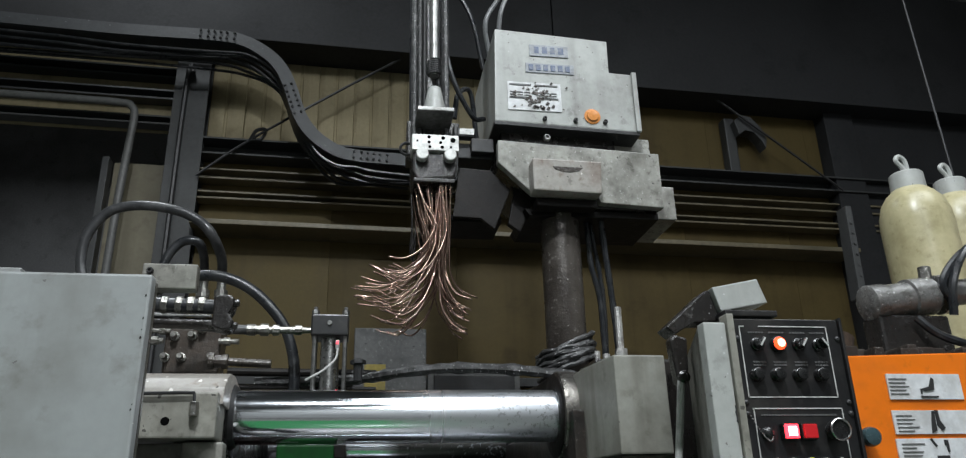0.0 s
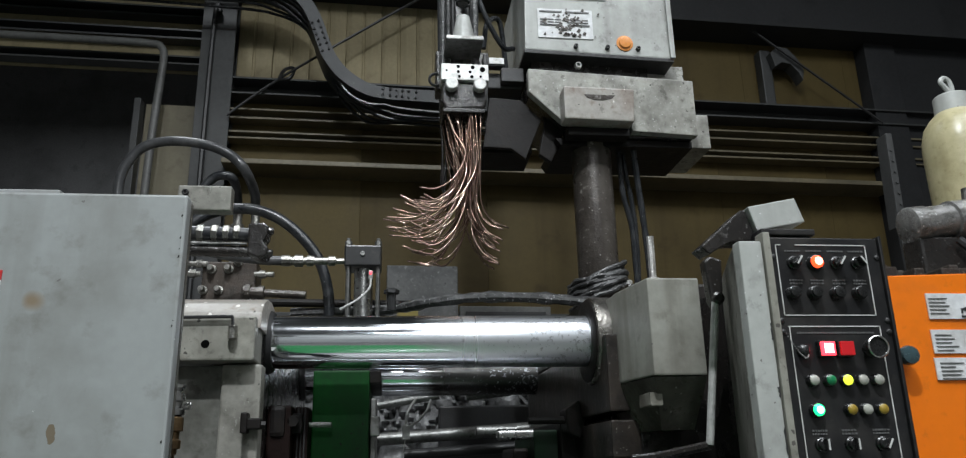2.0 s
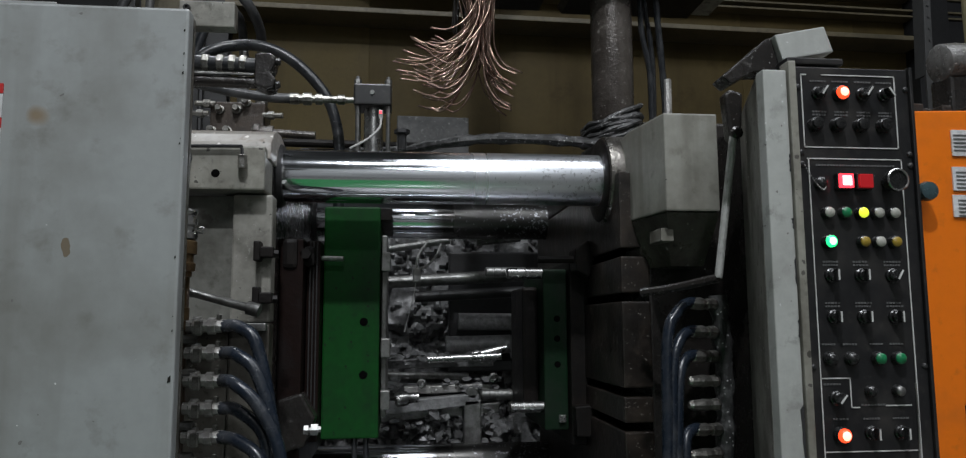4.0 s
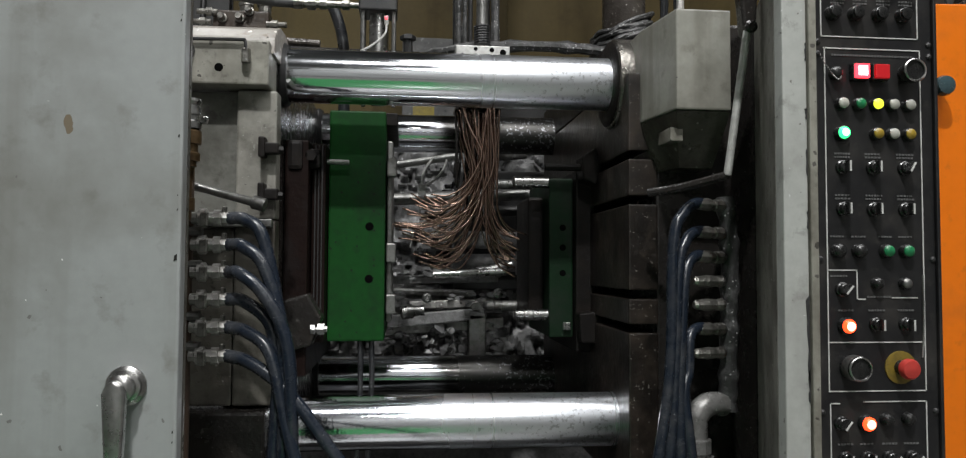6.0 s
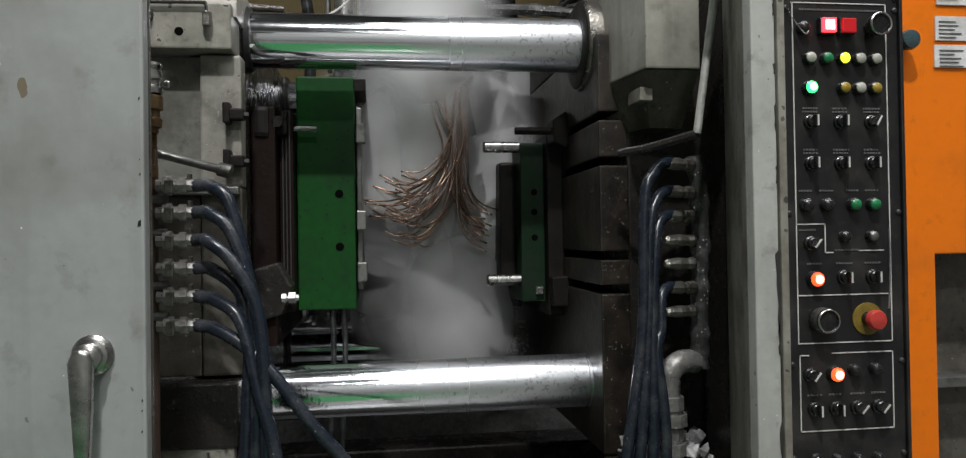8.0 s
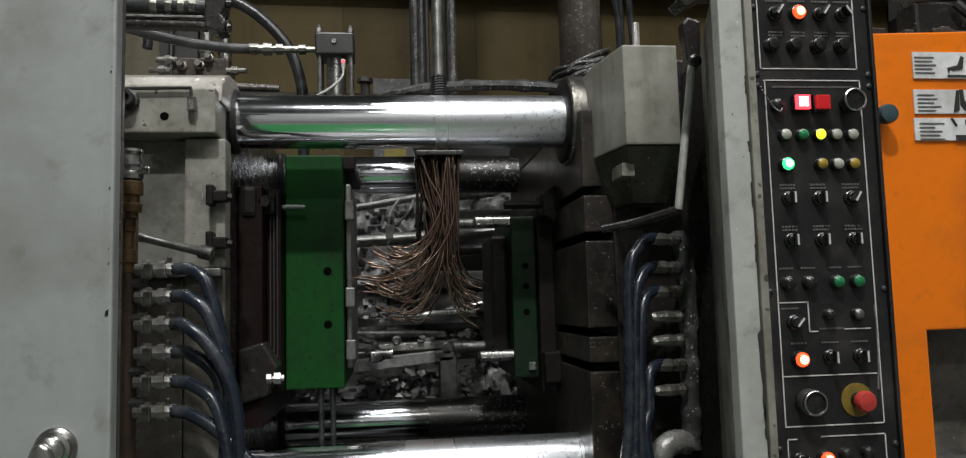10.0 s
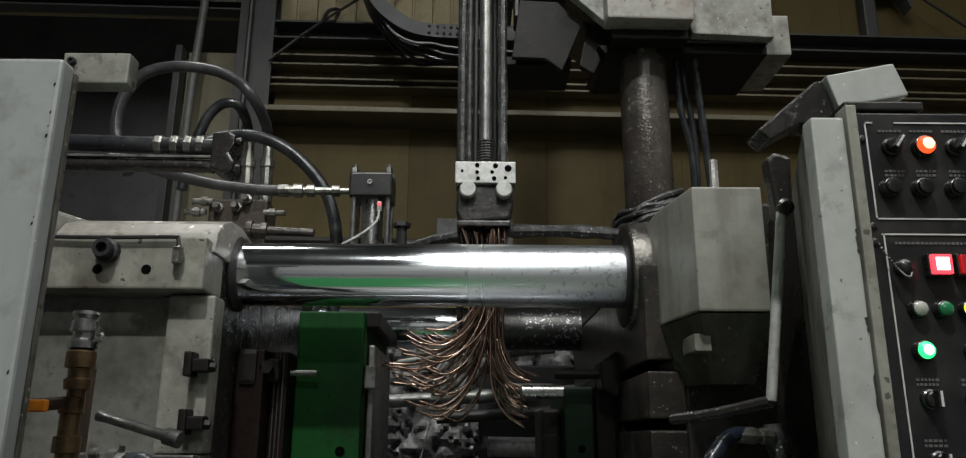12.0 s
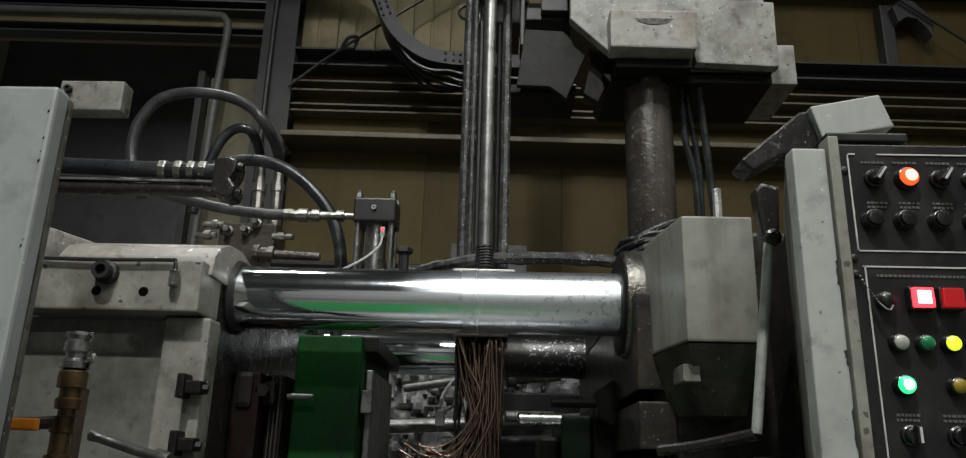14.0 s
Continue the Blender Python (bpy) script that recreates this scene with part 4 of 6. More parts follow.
single("ground_cable", tube([(0.92, 2.55, 2.19), (0.72, 2.62, 2.225), (0.50, 2.70, 2.245), (0.33, 2.74, 2.235), (0.18, 2.88, 2.235), (0.0, 2.95, 2.24), (-0.2, 2.98, 2.24)], 0.019, 8, 6, ripple=0.25), "crusty_hose", "thick crusted black cable between column and platen", "cable", smooth=True)
for pts, r_ in (([(1.062, 2.74, 2.88), (1.066, 2.74, 2.76), (1.070, 2.74, 2.66), (1.095, 2.74, 2.52), (1.098, 2.74, 2.30)], 0.011),
               ([(1.085, 2.76, 2.88), (1.092, 2.76, 2.76), (1.108, 2.76, 2.64), (1.115, 2.76, 2.5), (1.11, 2.76, 2.3)], 0.010),
               ([(1.118, 2.72, 2.88), (1.122, 2.72, 2.76), (1.134, 2.72, 2.57), (1.142, 2.72, 2.42), (1.148, 2.72, 2.25)], 0.012)):
    single("hydraulic_hose", tube(pts, r_, 8, 6, ripple=0.1), "hose", "greasy black hose hanging beside the robot column", "hose", "hoses beside the robot column", smooth=True)
for (x, z, h_) in ((1.146, 2.33, 0.15), (1.05, 2.26, 0.05), (1.088, 2.24, 0.06)):
    bm = rod((x, 2.70, z - 0.08), (x + 0.002, 2.70, z + h_), 0.014, 8)
    rod((x, 2.70, z - 0.05), (x + 0.002, 2.70, z - 0.01), 0.024, 6, bm=bm)
    single("hose_fitting", bm, "crust_metal", "crusted bright hose fitting beside the column", "hose fitting", "fittings beside the robot column")

sd = thing("robot_saddle", (1.0, 2.8, 2.88), "worn grey steel saddle of the spray robot", "robot saddle")
part("front_plate", prism([(0.692, 3.128), (1.350, 3.100), (1.348, 2.866), (1.090, 2.878), (1.085, 2.905), (0.818, 2.910), (0.690, 3.032)], "y", 2.62, 2.66, 0.004), "saddle_grey", sd)
part("body", prism([(0.70, 3.118), (1.345, 3.09), (1.345, 2.868), (0.90, 2.868), (0.83, 2.912), (0.70, 3.032)], "y", 2.662, 3.0, 0.006), "oily_black", sd, "black greasy saddle body")
part("bottom_plate", prism([(0.80, 2.866), (1.345, 2.866), (1.345, 2.838), (0.82, 2.838)], "y", 2.68, 2.99, 0.002), "oily_shade_black", sd, "black underside plate")
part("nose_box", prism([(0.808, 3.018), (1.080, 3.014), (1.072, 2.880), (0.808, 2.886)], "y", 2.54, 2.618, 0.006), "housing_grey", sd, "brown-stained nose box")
# solid block whose black stands for the shade below the nose
part("nose_shadow_gap", box(0.83, 1.07, 2.60, 2.66, 2.846, 2.878, 0.004), "oily_shade_black", sd, "black block painting the shaded recess under the nose box")
part("nose_scuff", prism([(0.885, 2.985), (1.005, 2.984), (0.99, 2.970), (0.955, 2.962), (0.925, 2.963), (0.895, 2.972)], "y", 2.5385, 2.5398, 0), "column_steel", sd, "dark scuffed dent")
part("side_plate", box(1.352, 1.442, 2.72, 3.0, 2.858, 3.003, 0.005), "saddle_grey", sd)
part("rear_step", box(1.12, 1.366, 2.74, 3.0, 3.102, 3.228, 0.004), "saddle_grey", sd)
part("bolt", bolt(bmesh.new(), (1.352, 2.70, 3.03), (1, 0, 0), 0.014, 0.018), "steel", sd)
part("bolt", bolt(bmesh.new(), (0.888, 2.62, 3.143), (0, -1, 0), 0.014, 0.020), "steel", sd)
part("turntable", box(0.72, 1.20, 2.70, 3.08, 3.110, 3.213, 0.01), "oily_black", sd)
part("under_bracket", prism([(0.547, 3.034), (0.672, 3.027), (0.750, 2.946), (0.682, 2.780), (0.628, 2.822), (0.52, 2.826)], "y", 2.69, 2.71, 0.003), "oily_shade_black", sd, "black angular bracket plate")
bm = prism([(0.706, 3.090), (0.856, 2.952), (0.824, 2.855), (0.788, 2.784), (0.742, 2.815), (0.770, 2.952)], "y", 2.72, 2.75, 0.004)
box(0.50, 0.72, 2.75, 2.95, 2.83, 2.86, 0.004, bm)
part("under_bracket", bm, "oily_shade_black", sd, "black angular bracket plate")
bm = box(0.55, 0.69, 2.74, 2.90, 3.10, 3.168, 0.005)
box(0.545, 0.612, 2.70, 2.74, 3.178, 3.215, 0.004, bm)
box(0.60, 0.69, 2.70, 2.74, 3.112, 3.172, 0.004, bm)
part("arm_clamp", bm, "dark_steel", sd)
part("clamp_plate", box(0.552, 0.612, 2.696, 2.699, 3.185, 3.212, 0.001), "dull_steel", sd, "small bare steel plate")

ctl = thing("robot_drive_box", (1.0, 2.85, 3.25), "grey steel drive housing of the spray robot", "drive housing")
part("housing", prism([(0.688, 3.224), (1.283, 3.206), (1.288, 3.478), (1.182, 3.482), (1.184, 3.636), (0.698, 3.660)], "y", 2.64, 3.2, 0.006), "robot_grey", ctl)
part("side_flange", box(1.274, 1.294, 2.625, 2.64, 3.204, 3.482, 0.003), "robot_grey", ctl)
part("bottom_trim", prism([(0.684, 3.221), (1.288, 3.203), (1.288, 3.188), (0.684, 3.206)], "y", 2.634, 3.2, 0.002), "dark_steel", ctl)
part("indicator_lens", turned((1.092, 2.64, 3.266), (1.092, 2.6, 3.266), [(0, 0.034), (0.004, 0.034), (0.005, 0.026), (0.012, 0.022), (0.014, 0.001)], 24), "lit_lamp", ctl, "amber round indicator lens", True)
for x in (0.891, 1.019, 1.144):
    bm = bolt(bmesh.new(), (x, 2.64, 3.242), (0, -1, 0), 0.009, 0.016)
    part("cover_screw", bm, "ink", ctl)
part("name_plate", box(0.842, 1.008, 2.6355, 2.6395, 3.537, 3.592, 0.001), "plate_blue", ctl, "faded blue-grey maker's plate")
bm = bmesh.new()
for i, w in enumerate((0.02, 0.022, 0.02, 0.024)):
    x = 0.862 + i * 0.034
    box(x, x + w, 2.6345, 2.6353, 3.550, 3.582, 0.0008, bm)
part("lettering_bar", bm, "letter_blue", ctl)
part("name_plate", box(0.822, 1.028, 2.6355, 2.6395, 3.457, 3.502, 0.001), "plate_blue", ctl)
bm = bmesh.new()
for i in range(6):
    x = 0.835 + i * 0.031
    box(x, x + 0.02, 2.6325, 2.6353, 3.466, 3.494, 0.0008, bm)
part("lettering_bar", bm, "letter_blue", ctl)
part("warning_label", box(0.742, 0.965, 2.6355, 2.6395, 3.277, 3.407, 0.001), "sign_white", ctl, "peeling white warning label, torn through the middle")
for x in (0.75, 0.862):
    for z in (3.394, 3.334):
        part("text_heading", box(x, x + 0.09, 2.6325, 2.6353, z - 0.0035, z + 0.0035, 0.0005), "ink_grey", ctl)
random.seed(9)
bm = bmesh.new()
for i in range(60):
    x, z = random.gauss(0.875, 0.045), random.uniform(3.287, 3.407)
    s = random.uniform(0.003, 0.010)
    prism([(x - s, z - s * 0.6), (x + s * 0.4, z - s), (x + s, z + s * 0.3), (x, z + s)], "y", 2.6320, 2.6345, 0, bm)
tagged(part("torn_label_flakes", bm, "column_steel", ctl), kind="stuff")
bm = bmesh.new()
for i in range(9):
    x = 0.752 + (i % 3) * 0.03
    box(x, x + 0.024, 2.6325, 2.6353, 3.357 - 0.012 * (i // 3), 3.361 - 0.012 * (i // 3), 0, bm)
    box(x + 0.11, x + 0.134, 2.6325, 2.6353, 3.357 - 0.012 * (i // 3), 3.361 - 0.012 * (i // 3), 0, bm)
tagged(part("fine_print", bm, "ink_grey", ctl), kind="stuff")
for i, pts in enumerate((((0.72, 2.9, 3.70), (0.70, 2.85, 3.85), (0.80, 2.9, 4.1), (0.86, 3.0, 4.6)), ((0.76, 2.9, 3.70), (0.77, 2.85, 3.9), (0.85, 2.9, 4.15), (0.90, 3.0, 4.6)),
                         ((0.70, 2.95, 3.66), (0.64, 2.9, 3.9), (0.55, 2.9, 4.1), (0.50, 3.0, 4.5)), ((0.66, 2.95, 3.30), (0.63, 2.9, 3.50), (0.57, 2.85, 3.46), (0.55, 2.85, 3.34)),
                         ((0.505, 2.80, 4.4), (0.505, 2.78, 3.75), (0.53, 2.76, 3.5), (0.62, 2.80, 3.33), (0.68, 2.86, 3.35)))):
    single("air_hose", tube(pts, 0.011, 8, 7), "pale_hose" if i < 2 else "hose", ("pale grey" if i < 2 else "black") + " pneumatic hose at the robot drive housing", "hose", "hoses at the drive housing", smooth=True)

# fixed guide of the lifting arm
gd = thing("arm_guide", (0.45, 2.8, 3.2), "black guide carriage of the spray lifting arm", "arm guide")
part("carriage", box(0.345, 0.56, 2.76, 2.86, 3.10, 3.27, 0.006), "oily_black", gd)
part("guide_flange", box(0.375, 0.52, 2.60, 2.76, 3.232, 3.250, 0.004), "dull_steel", gd, "worn grey flange plate")
part("guide_cone", turned((0.447, 2.655, 3.25), (0.447, 2.655, 3.40), [(0, 0.046), (0.008, 0.046), (0.07, 0.034), (0.11, 0.026), (0.112, 0.02)], 24), "robot_grey", gd, "light grey tapered guide sleeve", True)
bm = bmesh.new()
pts = [(0.345 + 0.026 * math.cos(a * math.pi / 6), 2.76, 3.14 + 0.026 * math.sin(a * math.pi / 6)) for a in range(13)]
part("eye_bolt", tube(pts, 0.006, 6, 3), "dark_steel", gd)
part("side_plate", box(0.53, 0.545, 2.70, 2.80, 2.98, 3.23, 0.004), "dark_steel", gd)
part("mast", box(0.37, 0.53, 2.86, 2.98, 3.1, 4.7, 0.006), "oily_black", gd)

# spray head, built in its raised position
HX, HY, HZ = 0.447, 2.655, 3.137
sp = thing("spray_head", (HX, HY, HZ), "spray head with a bristling bunch of copper tubes", "spray head")
part("manifold_block", box(HX - 0.091, HX + 0.091, HY - 0.035, HY + 0.05, HZ - 0.068, HZ, 0.003), "block_aluminium", sp, "bright drilled aluminium block")
random.seed(3)
for (x, z, r) in ((-0.025, -0.012, 0.007), (0.03, -0.014, 0.008), (0.068, -0.022, 0.011), (-0.025, -0.034, 0.006), (0.02, -0.034, 0.006), (-0.022, -0.054, 0.006), (0.026, -0.054, 0.007), (0.06, -0.052, 0.005), (-0.07, -0.03, 0.004)):
    bm = bmesh.new()
    turned((HX + x, HY - 0.0355, HZ + z), (HX + x, HY, HZ + z), [(-0.001, r), (0.001, r * 0.95)], 12, bm)
    part("port", bm, "hole_black", sp, "dark drilled port")
for x in (-0.052, 0.055):
    part("valve_plug", turned((HX + x, HY - 0.06, HZ - 0.094), (HX + x, HY + 0.04, HZ - 0.094), [(0, 0.021), (0.003, 0.0245), (0.03, 0.0245), (0.031, 0.020), (0.1, 0.020)], 20), "block_aluminium", sp, "bright round valve plug", True)
part("valve_body", prism([(HX - 0.085, HZ - 0.07), (HX + 0.085, HZ - 0.07), (HX + 0.085, HZ - 0.14), (HX + 0.07, HZ - 0.175), (HX - 0.07, HZ - 0.185), (HX - 0.088, HZ - 0.15)], "y", HY - 0.02, HY + 0.17, 0.008), "oily_black", sp, "black greasy valve body")
part("tube_plate", box(HX - 0.085, HX + 0.075, HY - 0.03, HY + 0.18, HZ - 0.20, HZ - 0.183, 0.004), "oily_black", sp)
for (x, y, r, m) in ((-0.075, 0.10, 0.013, "crusty_hose"), (-0.052, 0.10, 0.010, "crusty_hose"), (-0.032, 0.11, 0.009, "dark_steel"), (0.056, 0.10, 0.016, "crusty_hose"), (0.03, 0.12, 0.010, "dark_steel"), (-0.085, 0.13, 0.008, "hose")):
    part("supply_pipe", tube([(HX + x, HY + y, HZ - 0.02), (HX + x, HY + y, HZ + 0.5), (HX + x, HY + y, HZ + 1.0), (HX + x, HY + y, HZ + 1.6)], r, 8, 10, ripple=0.12 if m == "crusty_hose" else 0), m, sp, "crusted supply pipe", True)
lift = part("lift_rod", rod((HX, HY + 0.005, HZ + 0.005), (HX, HY + 0.005, HZ + 1.55), 0.0195, 24), "dull_steel", sp, "grey polished lifting rod", True)
bm = bmesh.new()
pts = []
for k in range(8 * 12 + 1):
    a = 2 * math.pi * k / 12
    pts.append((HX + 0.025 * math.cos(a), HY + 0.005 + 0.025 * math.sin(a), HZ + 0.008 + 0.07 * k / 96))
part("spring", tube(pts, 0.0042, 5, 1), "dark_steel", lift, "dark coil spring")

# copper spray tubes: a wide left fan and a short right fan, gathered in the middle
random.seed(21)


def spray_tube(side, a, mat="copper"):
    """One bent copper tube; side -1 sweeps towards the moving die, +1 towards the fixed die; a from 0 (high) to 1 (low)."""
    z0 = HZ - 0.195
    y0 = HY + random.uniform(-0.02, 0.15)
    yt = y0 + random.uniform(-0.07, 0.07)
    w = random.uniform(-0.010, 0.010)
    if side < 0:
        x0 = HX + random.uniform(-0.080, 0.050)
        xm = HX + 0.35 * (x0 - HX) + random.uniform(-0.015, 0.030)
        fall = 0.31 + 0.255 * a + random.uniform(-0.015, 0.015)
        reach = random.uniform(0.62, 1.0) * (0.23 + 0.06 * math.sin(math.pi * min(1, a * 1.3))) * (1 - 0.25 * max(0, a - 0.6))
        rise = reach * random.uniform(-0.02, 0.17) * (1.1 - 0.6 * a)
        rel = [(x0, 0.0), (0.6 * x0 + 0.4 * xm + w, -0.26 * fall), (xm + w, -0.52 * fall), (xm - 0.10 * reach, -0.73 * fall), (xm - 0.33 * reach, -0.91 * fall),
               (xm - 0.66 * reach, -1.0 * fall - 0.004), (xm - reach, -fall + rise)]
    else:
        x0 = HX + random.uniform(-0.010, 0.075)
        xm = HX + 0.5 * (x0 - HX) + random.uniform(0.0, 0.03)
        fall = 0.415 + 0.14 * a + random.uniform(-0.012, 0.012)
        reach = random.uniform(0.07, 0.125) - 0.3 * (xm - HX)
        dip = random.uniform(0.0, 0.028)
        rel = [(x0, 0.0), (0.5 * x0 + 0.5 * xm + w, -0.35 * fall), (xm + w, -0.66 * fall), (xm + 0.08 * reach, -0.84 * fall), (xm + 0.42 * reach, -0.965 * fall),
               (xm + reach, -fall - dip)]
    n = len(rel) - 1
    pts = [(x, y0 + (yt - y0) * max(0.0, k / n - 0.3) / 0.7, z0 + z) for k, (x, z) in enumerate(rel)]
    part("copper_tube", tube(pts, 0.0031, 7, 6), mat, sp, "", "all")


for k in range(46):
    spray_tube(-1, (k + random.random()) / 46)
for k in range(24):
    spray_tube(1, (k + random.random()) / 24)
# near-black tubes at the back of the bundle
for k in range(14):
    x = HX + random.uniform(-0.082, -0.03) if k < 9 else HX + random.uniform(0.02, 0.05)
    y = HY + random.uniform(0.09, 0.16)
    f = random.uniform(0.22, 0.34)
    part("blackened_tube", tube([(x, y, HZ - 0.195), (x + 0.004, y, HZ - 0.195 - 0.5 * f), (x + random.uniform(-0.02, 0.012), y + 0.01, HZ - 0.195 - f)], 0.0045, 7, 6), "oily_black", sp, "", "all")

# drifting spray mist between the die halves
random.seed(12)


def mist_puff(x, y, z, turn):
    bm = bmesh.new()
    for k in range(2):
        n = 10
        grid = []
        yo = (k - 0.5) * 0.10
        for i in range(n + 1):
            grid.append([bm.verts.new((0.62 * (i / n - 0.5), yo + 0.05 * math.sin(3 * i / n + k) + 0.04 * math.cos(4 * j / n), 0.86 * (j / n - 0.5))) for j in range(n + 1)])
        for i in range(n):
            for j in range(n):
                bm.faces.new((grid[i][j], grid[i + 1][j], grid[i + 1][j + 1], grid[i][j + 1]))
    ob = tagged(part("spray_mist", bm, "mist", None, "", "all"), "pale drifting mist of sprayed release agent", "mist", "spray mist", "stuff")
    return ob, (x, y, z, turn)


MIST = [mist_puff(*p) for p in ((0.30, 2.80, 1.68, 5), (0.42, 2.92, 1.50, -8), (0.24, 3.02, 1.92, 10), (0.50, 3.10, 1.70, -4), (0.36, 3.0, 1.30, 7), (0.36, 3.05, 1.80, -12), (0.22, 2.95, 1.60, 6), (0.46, 2.86, 1.86, -6), (0.30, 2.95, 1.84, 3), (0.36, 3.10, 2.28, 6), (0.50, 2.80, 1.24, -5), (0.34, 3.06, 2.05, -7), (0.34, 2.78, 1.78, 4), (0.50, 2.84, 1.60, -3), (0.25, 3.12, 1.72, 8), (0.44, 3.14, 1.45, -9), (0.30, 3.14, 1.25, 4), (0.44, 3.16, 2.18, -3), (0.48, 3.02, 2.30, 4), (0.60, 3.12, 1.95, -5), (0.38, 2.545, 2.24, 2), (0.24, 2.74, 1.95, 6), (0.22, 2.90, 1.50, 5))]

# ---- hoses and fittings ----
def hose_row(x, y, z, x_end, pts, r, label, group, brass=False):
    t = thing("coolant_hose", (x, y, z), label, "hose", group)
    bm = turned((x, y, z), (x + 0.085, y, z), [(0, 0.014), (0.016, 0.014), (0.017, 0.023), (0.034, 0.023), (0.035, 0.015), (0.05, 0.015), (0.051, 0.020), (0.068, 0.020), (0.069, 0.016), (0.092, 0.015)], 8)
    part("coupling", bm, "crust_metal", t)
    part("valve_lever", box(x + 0.024, x + 0.042, y - 0.026, y - 0.012, z - 0.02, z + 0.012, 0.003), "fitting_steel", t)
    part("release_pin", rod((x + 0.075, y, z + 0.008), (x + 0.075, y, z + 0.028), 0.006, 6), "fitting_steel", t)
    part("hose_body", tube(pts, r, 10, 8), "coolant_hose", t, "", True)
    return t


for i, z in enumerate((1.591, 1.528, 1.464, 1.400, 1.335, 1.268)):
    xe = -0.115 + 0.012 * (i % 3)
    dy = 0.02 * (i % 3)
    fall = [(-0.24, 1.93, z), (-0.20, 1.92 - dy, z - 0.004), (-0.155 + 0.006 * i, 1.905 - dy, z - 0.05 - 0.002 * i), (xe, 1.90 - dy, min(z - 0.16, 1.34 - 0.02 * i)), (xe - 0.005 + 0.01 * i, 1.90 - dy, 1.10), (xe - 0.02 + 0.016 * i, 1.90, 0.80), (xe - 0.02 + 0.02 * i, 1.92, 0.3)]
    if i == 5:
        fall = [(-0.24, 1.93, z), (-0.19, 1.91, z - 0.01), (-0.12, 1.88, z - 0.05), (-0.06, 1.86, 1.16), (0.03, 1.85, 1.04), (0.12, 1.85, 0.93), (0.22, 1.87, 0.75), (0.26, 1.9, 0.4)]
    if i == 4:
        fall = [(-0.24, 1.93, z), (-0.19, 1.91, z - 0.01), (-0.13, 1.88, z - 0.06), (-0.09, 1.86, 1.12), (-0.05, 1.85, 0.95), (-0.03, 1.87, 0.6), (-0.02, 1.9, 0.3)]
    hose_row(-0.325, 1.93, z, xe, fall, 0.0155, "blue-black coolant hose on a greasy quick coupling", "coolant hoses at the moving platen")
mf = thing("coolant_manifold", (-0.35, 1.94, 1.2), "rusty greasy coolant manifold with valves", "manifold")
part("header_pipe", tube([(-0.345, 1.94, 0.7), (-0.345, 1.94, 1.2), (-0.345, 1.94, 1.70), (-0.345, 1.94, 1.76)], 0.021, 12, 4), "rusty", mf, "", True)
bm = turned((-0.315, 1.86, 1.703), (-0.315, 1.86, 1.91), [(0, 0.016), (0.012, 0.016), (0.013, 0.023), (0.03, 0.024), (0.034, 0.019), (0.05, 0.019), (0.052, 0.026), (0.08, 0.026), (0.084, 0.022)], 14)
part("ball_valve", bm, "brass", mf, "brown brass ball valve", True)
part("quick_coupling", turned((-0.315, 1.86, 1.788), (-0.315, 1.86, 1.92), [(0, 0.017), (0.002, 0.026), (0.014, 0.027), (0.02, 0.020), (0.03, 0.020), (0.034, 0.026), (0.052, 0.024), (0.056, 0.02), (0.064, 0.025), (0.07, 0.024), (0.072, 0.012)], 16), "steel", mf, "bright ribbed quick coupling", True)
part("coupling_ring", tube([(-0.29, 1.855, 1.811), (-0.276, 1.85, 1.816), (-0.276, 1.85, 1.803), (-0.29, 1.855, 1.807)], 0.003, 5, 4), "steel", mf)
part("lower_valve", turned((-0.33, 1.88, 1.583), (-0.33, 1.88, 1.72), [(0, 0.017), (0.02, 0.017), (0.022, 0.024), (0.05, 0.024), (0.052, 0.018), (0.09, 0.018), (0.092, 0.022), (0.12, 0.022)], 14), "brass", mf, "", True)
part("side_pipe", tube([(-0.46, 1.90, 1.689), (-0.40, 1.88, 1.689), (-0.325, 1.865, 1.693)], 0.012, 8, 4), "rusty", mf, "", True)
part("red_handle", box(-0.47, -0.355, 1.835, 1.85, 1.675, 1.697, 0.004), "sign_orange", mf, "chipped orange valve handle")
for z in (1.36, 1.48, 1.56, 1.29):
    part("stub", rod((-0.35, 1.935, z), (-0.30, 1.93, z), 0.012, 8), "dull_steel", mf)

random.seed(31)
for i, z in enumerate((1.640, 1.568, 1.506, 1.322)):
    k = i
    xb = 0.842 + 0.012 * k
    pts = [(0.955, 1.98, z), (0.915, 1.96, z + 0.004), (0.875 + 0.004 * k, 1.94, z - 0.022), (xb, 1.925, z - 0.10), (xb - 0.016, 1.91, 1.22 - 0.02 * k), (xb - 0.06 + 0.02 * k, 1.90, 0.95), (xb - 0.10 + 0.03 * k, 1.92, 0.6), (xb - 0.10 + 0.03 * k, 1.95, 0.2)]
    t = thing("coolant_hose", (0.97, 1.98, z), "blue-black coolant hose on a crusted fitting", "hose", "coolant hoses at the fixed platen")
    part("hose_body", tube(pts, 0.0145, 10, 8), "coolant_hose", t, "", True)
    part("coupling", turned((0.998, 1.985, z), (0.91, 1.96, z + 0.003), [(0, 0.012), (0.01, 0.017), (0.03, 0.016), (0.032, 0.012), (0.05, 0.017), (0.08, 0.015), (0.088, 0.010)], 9), "fitting_steel", t)
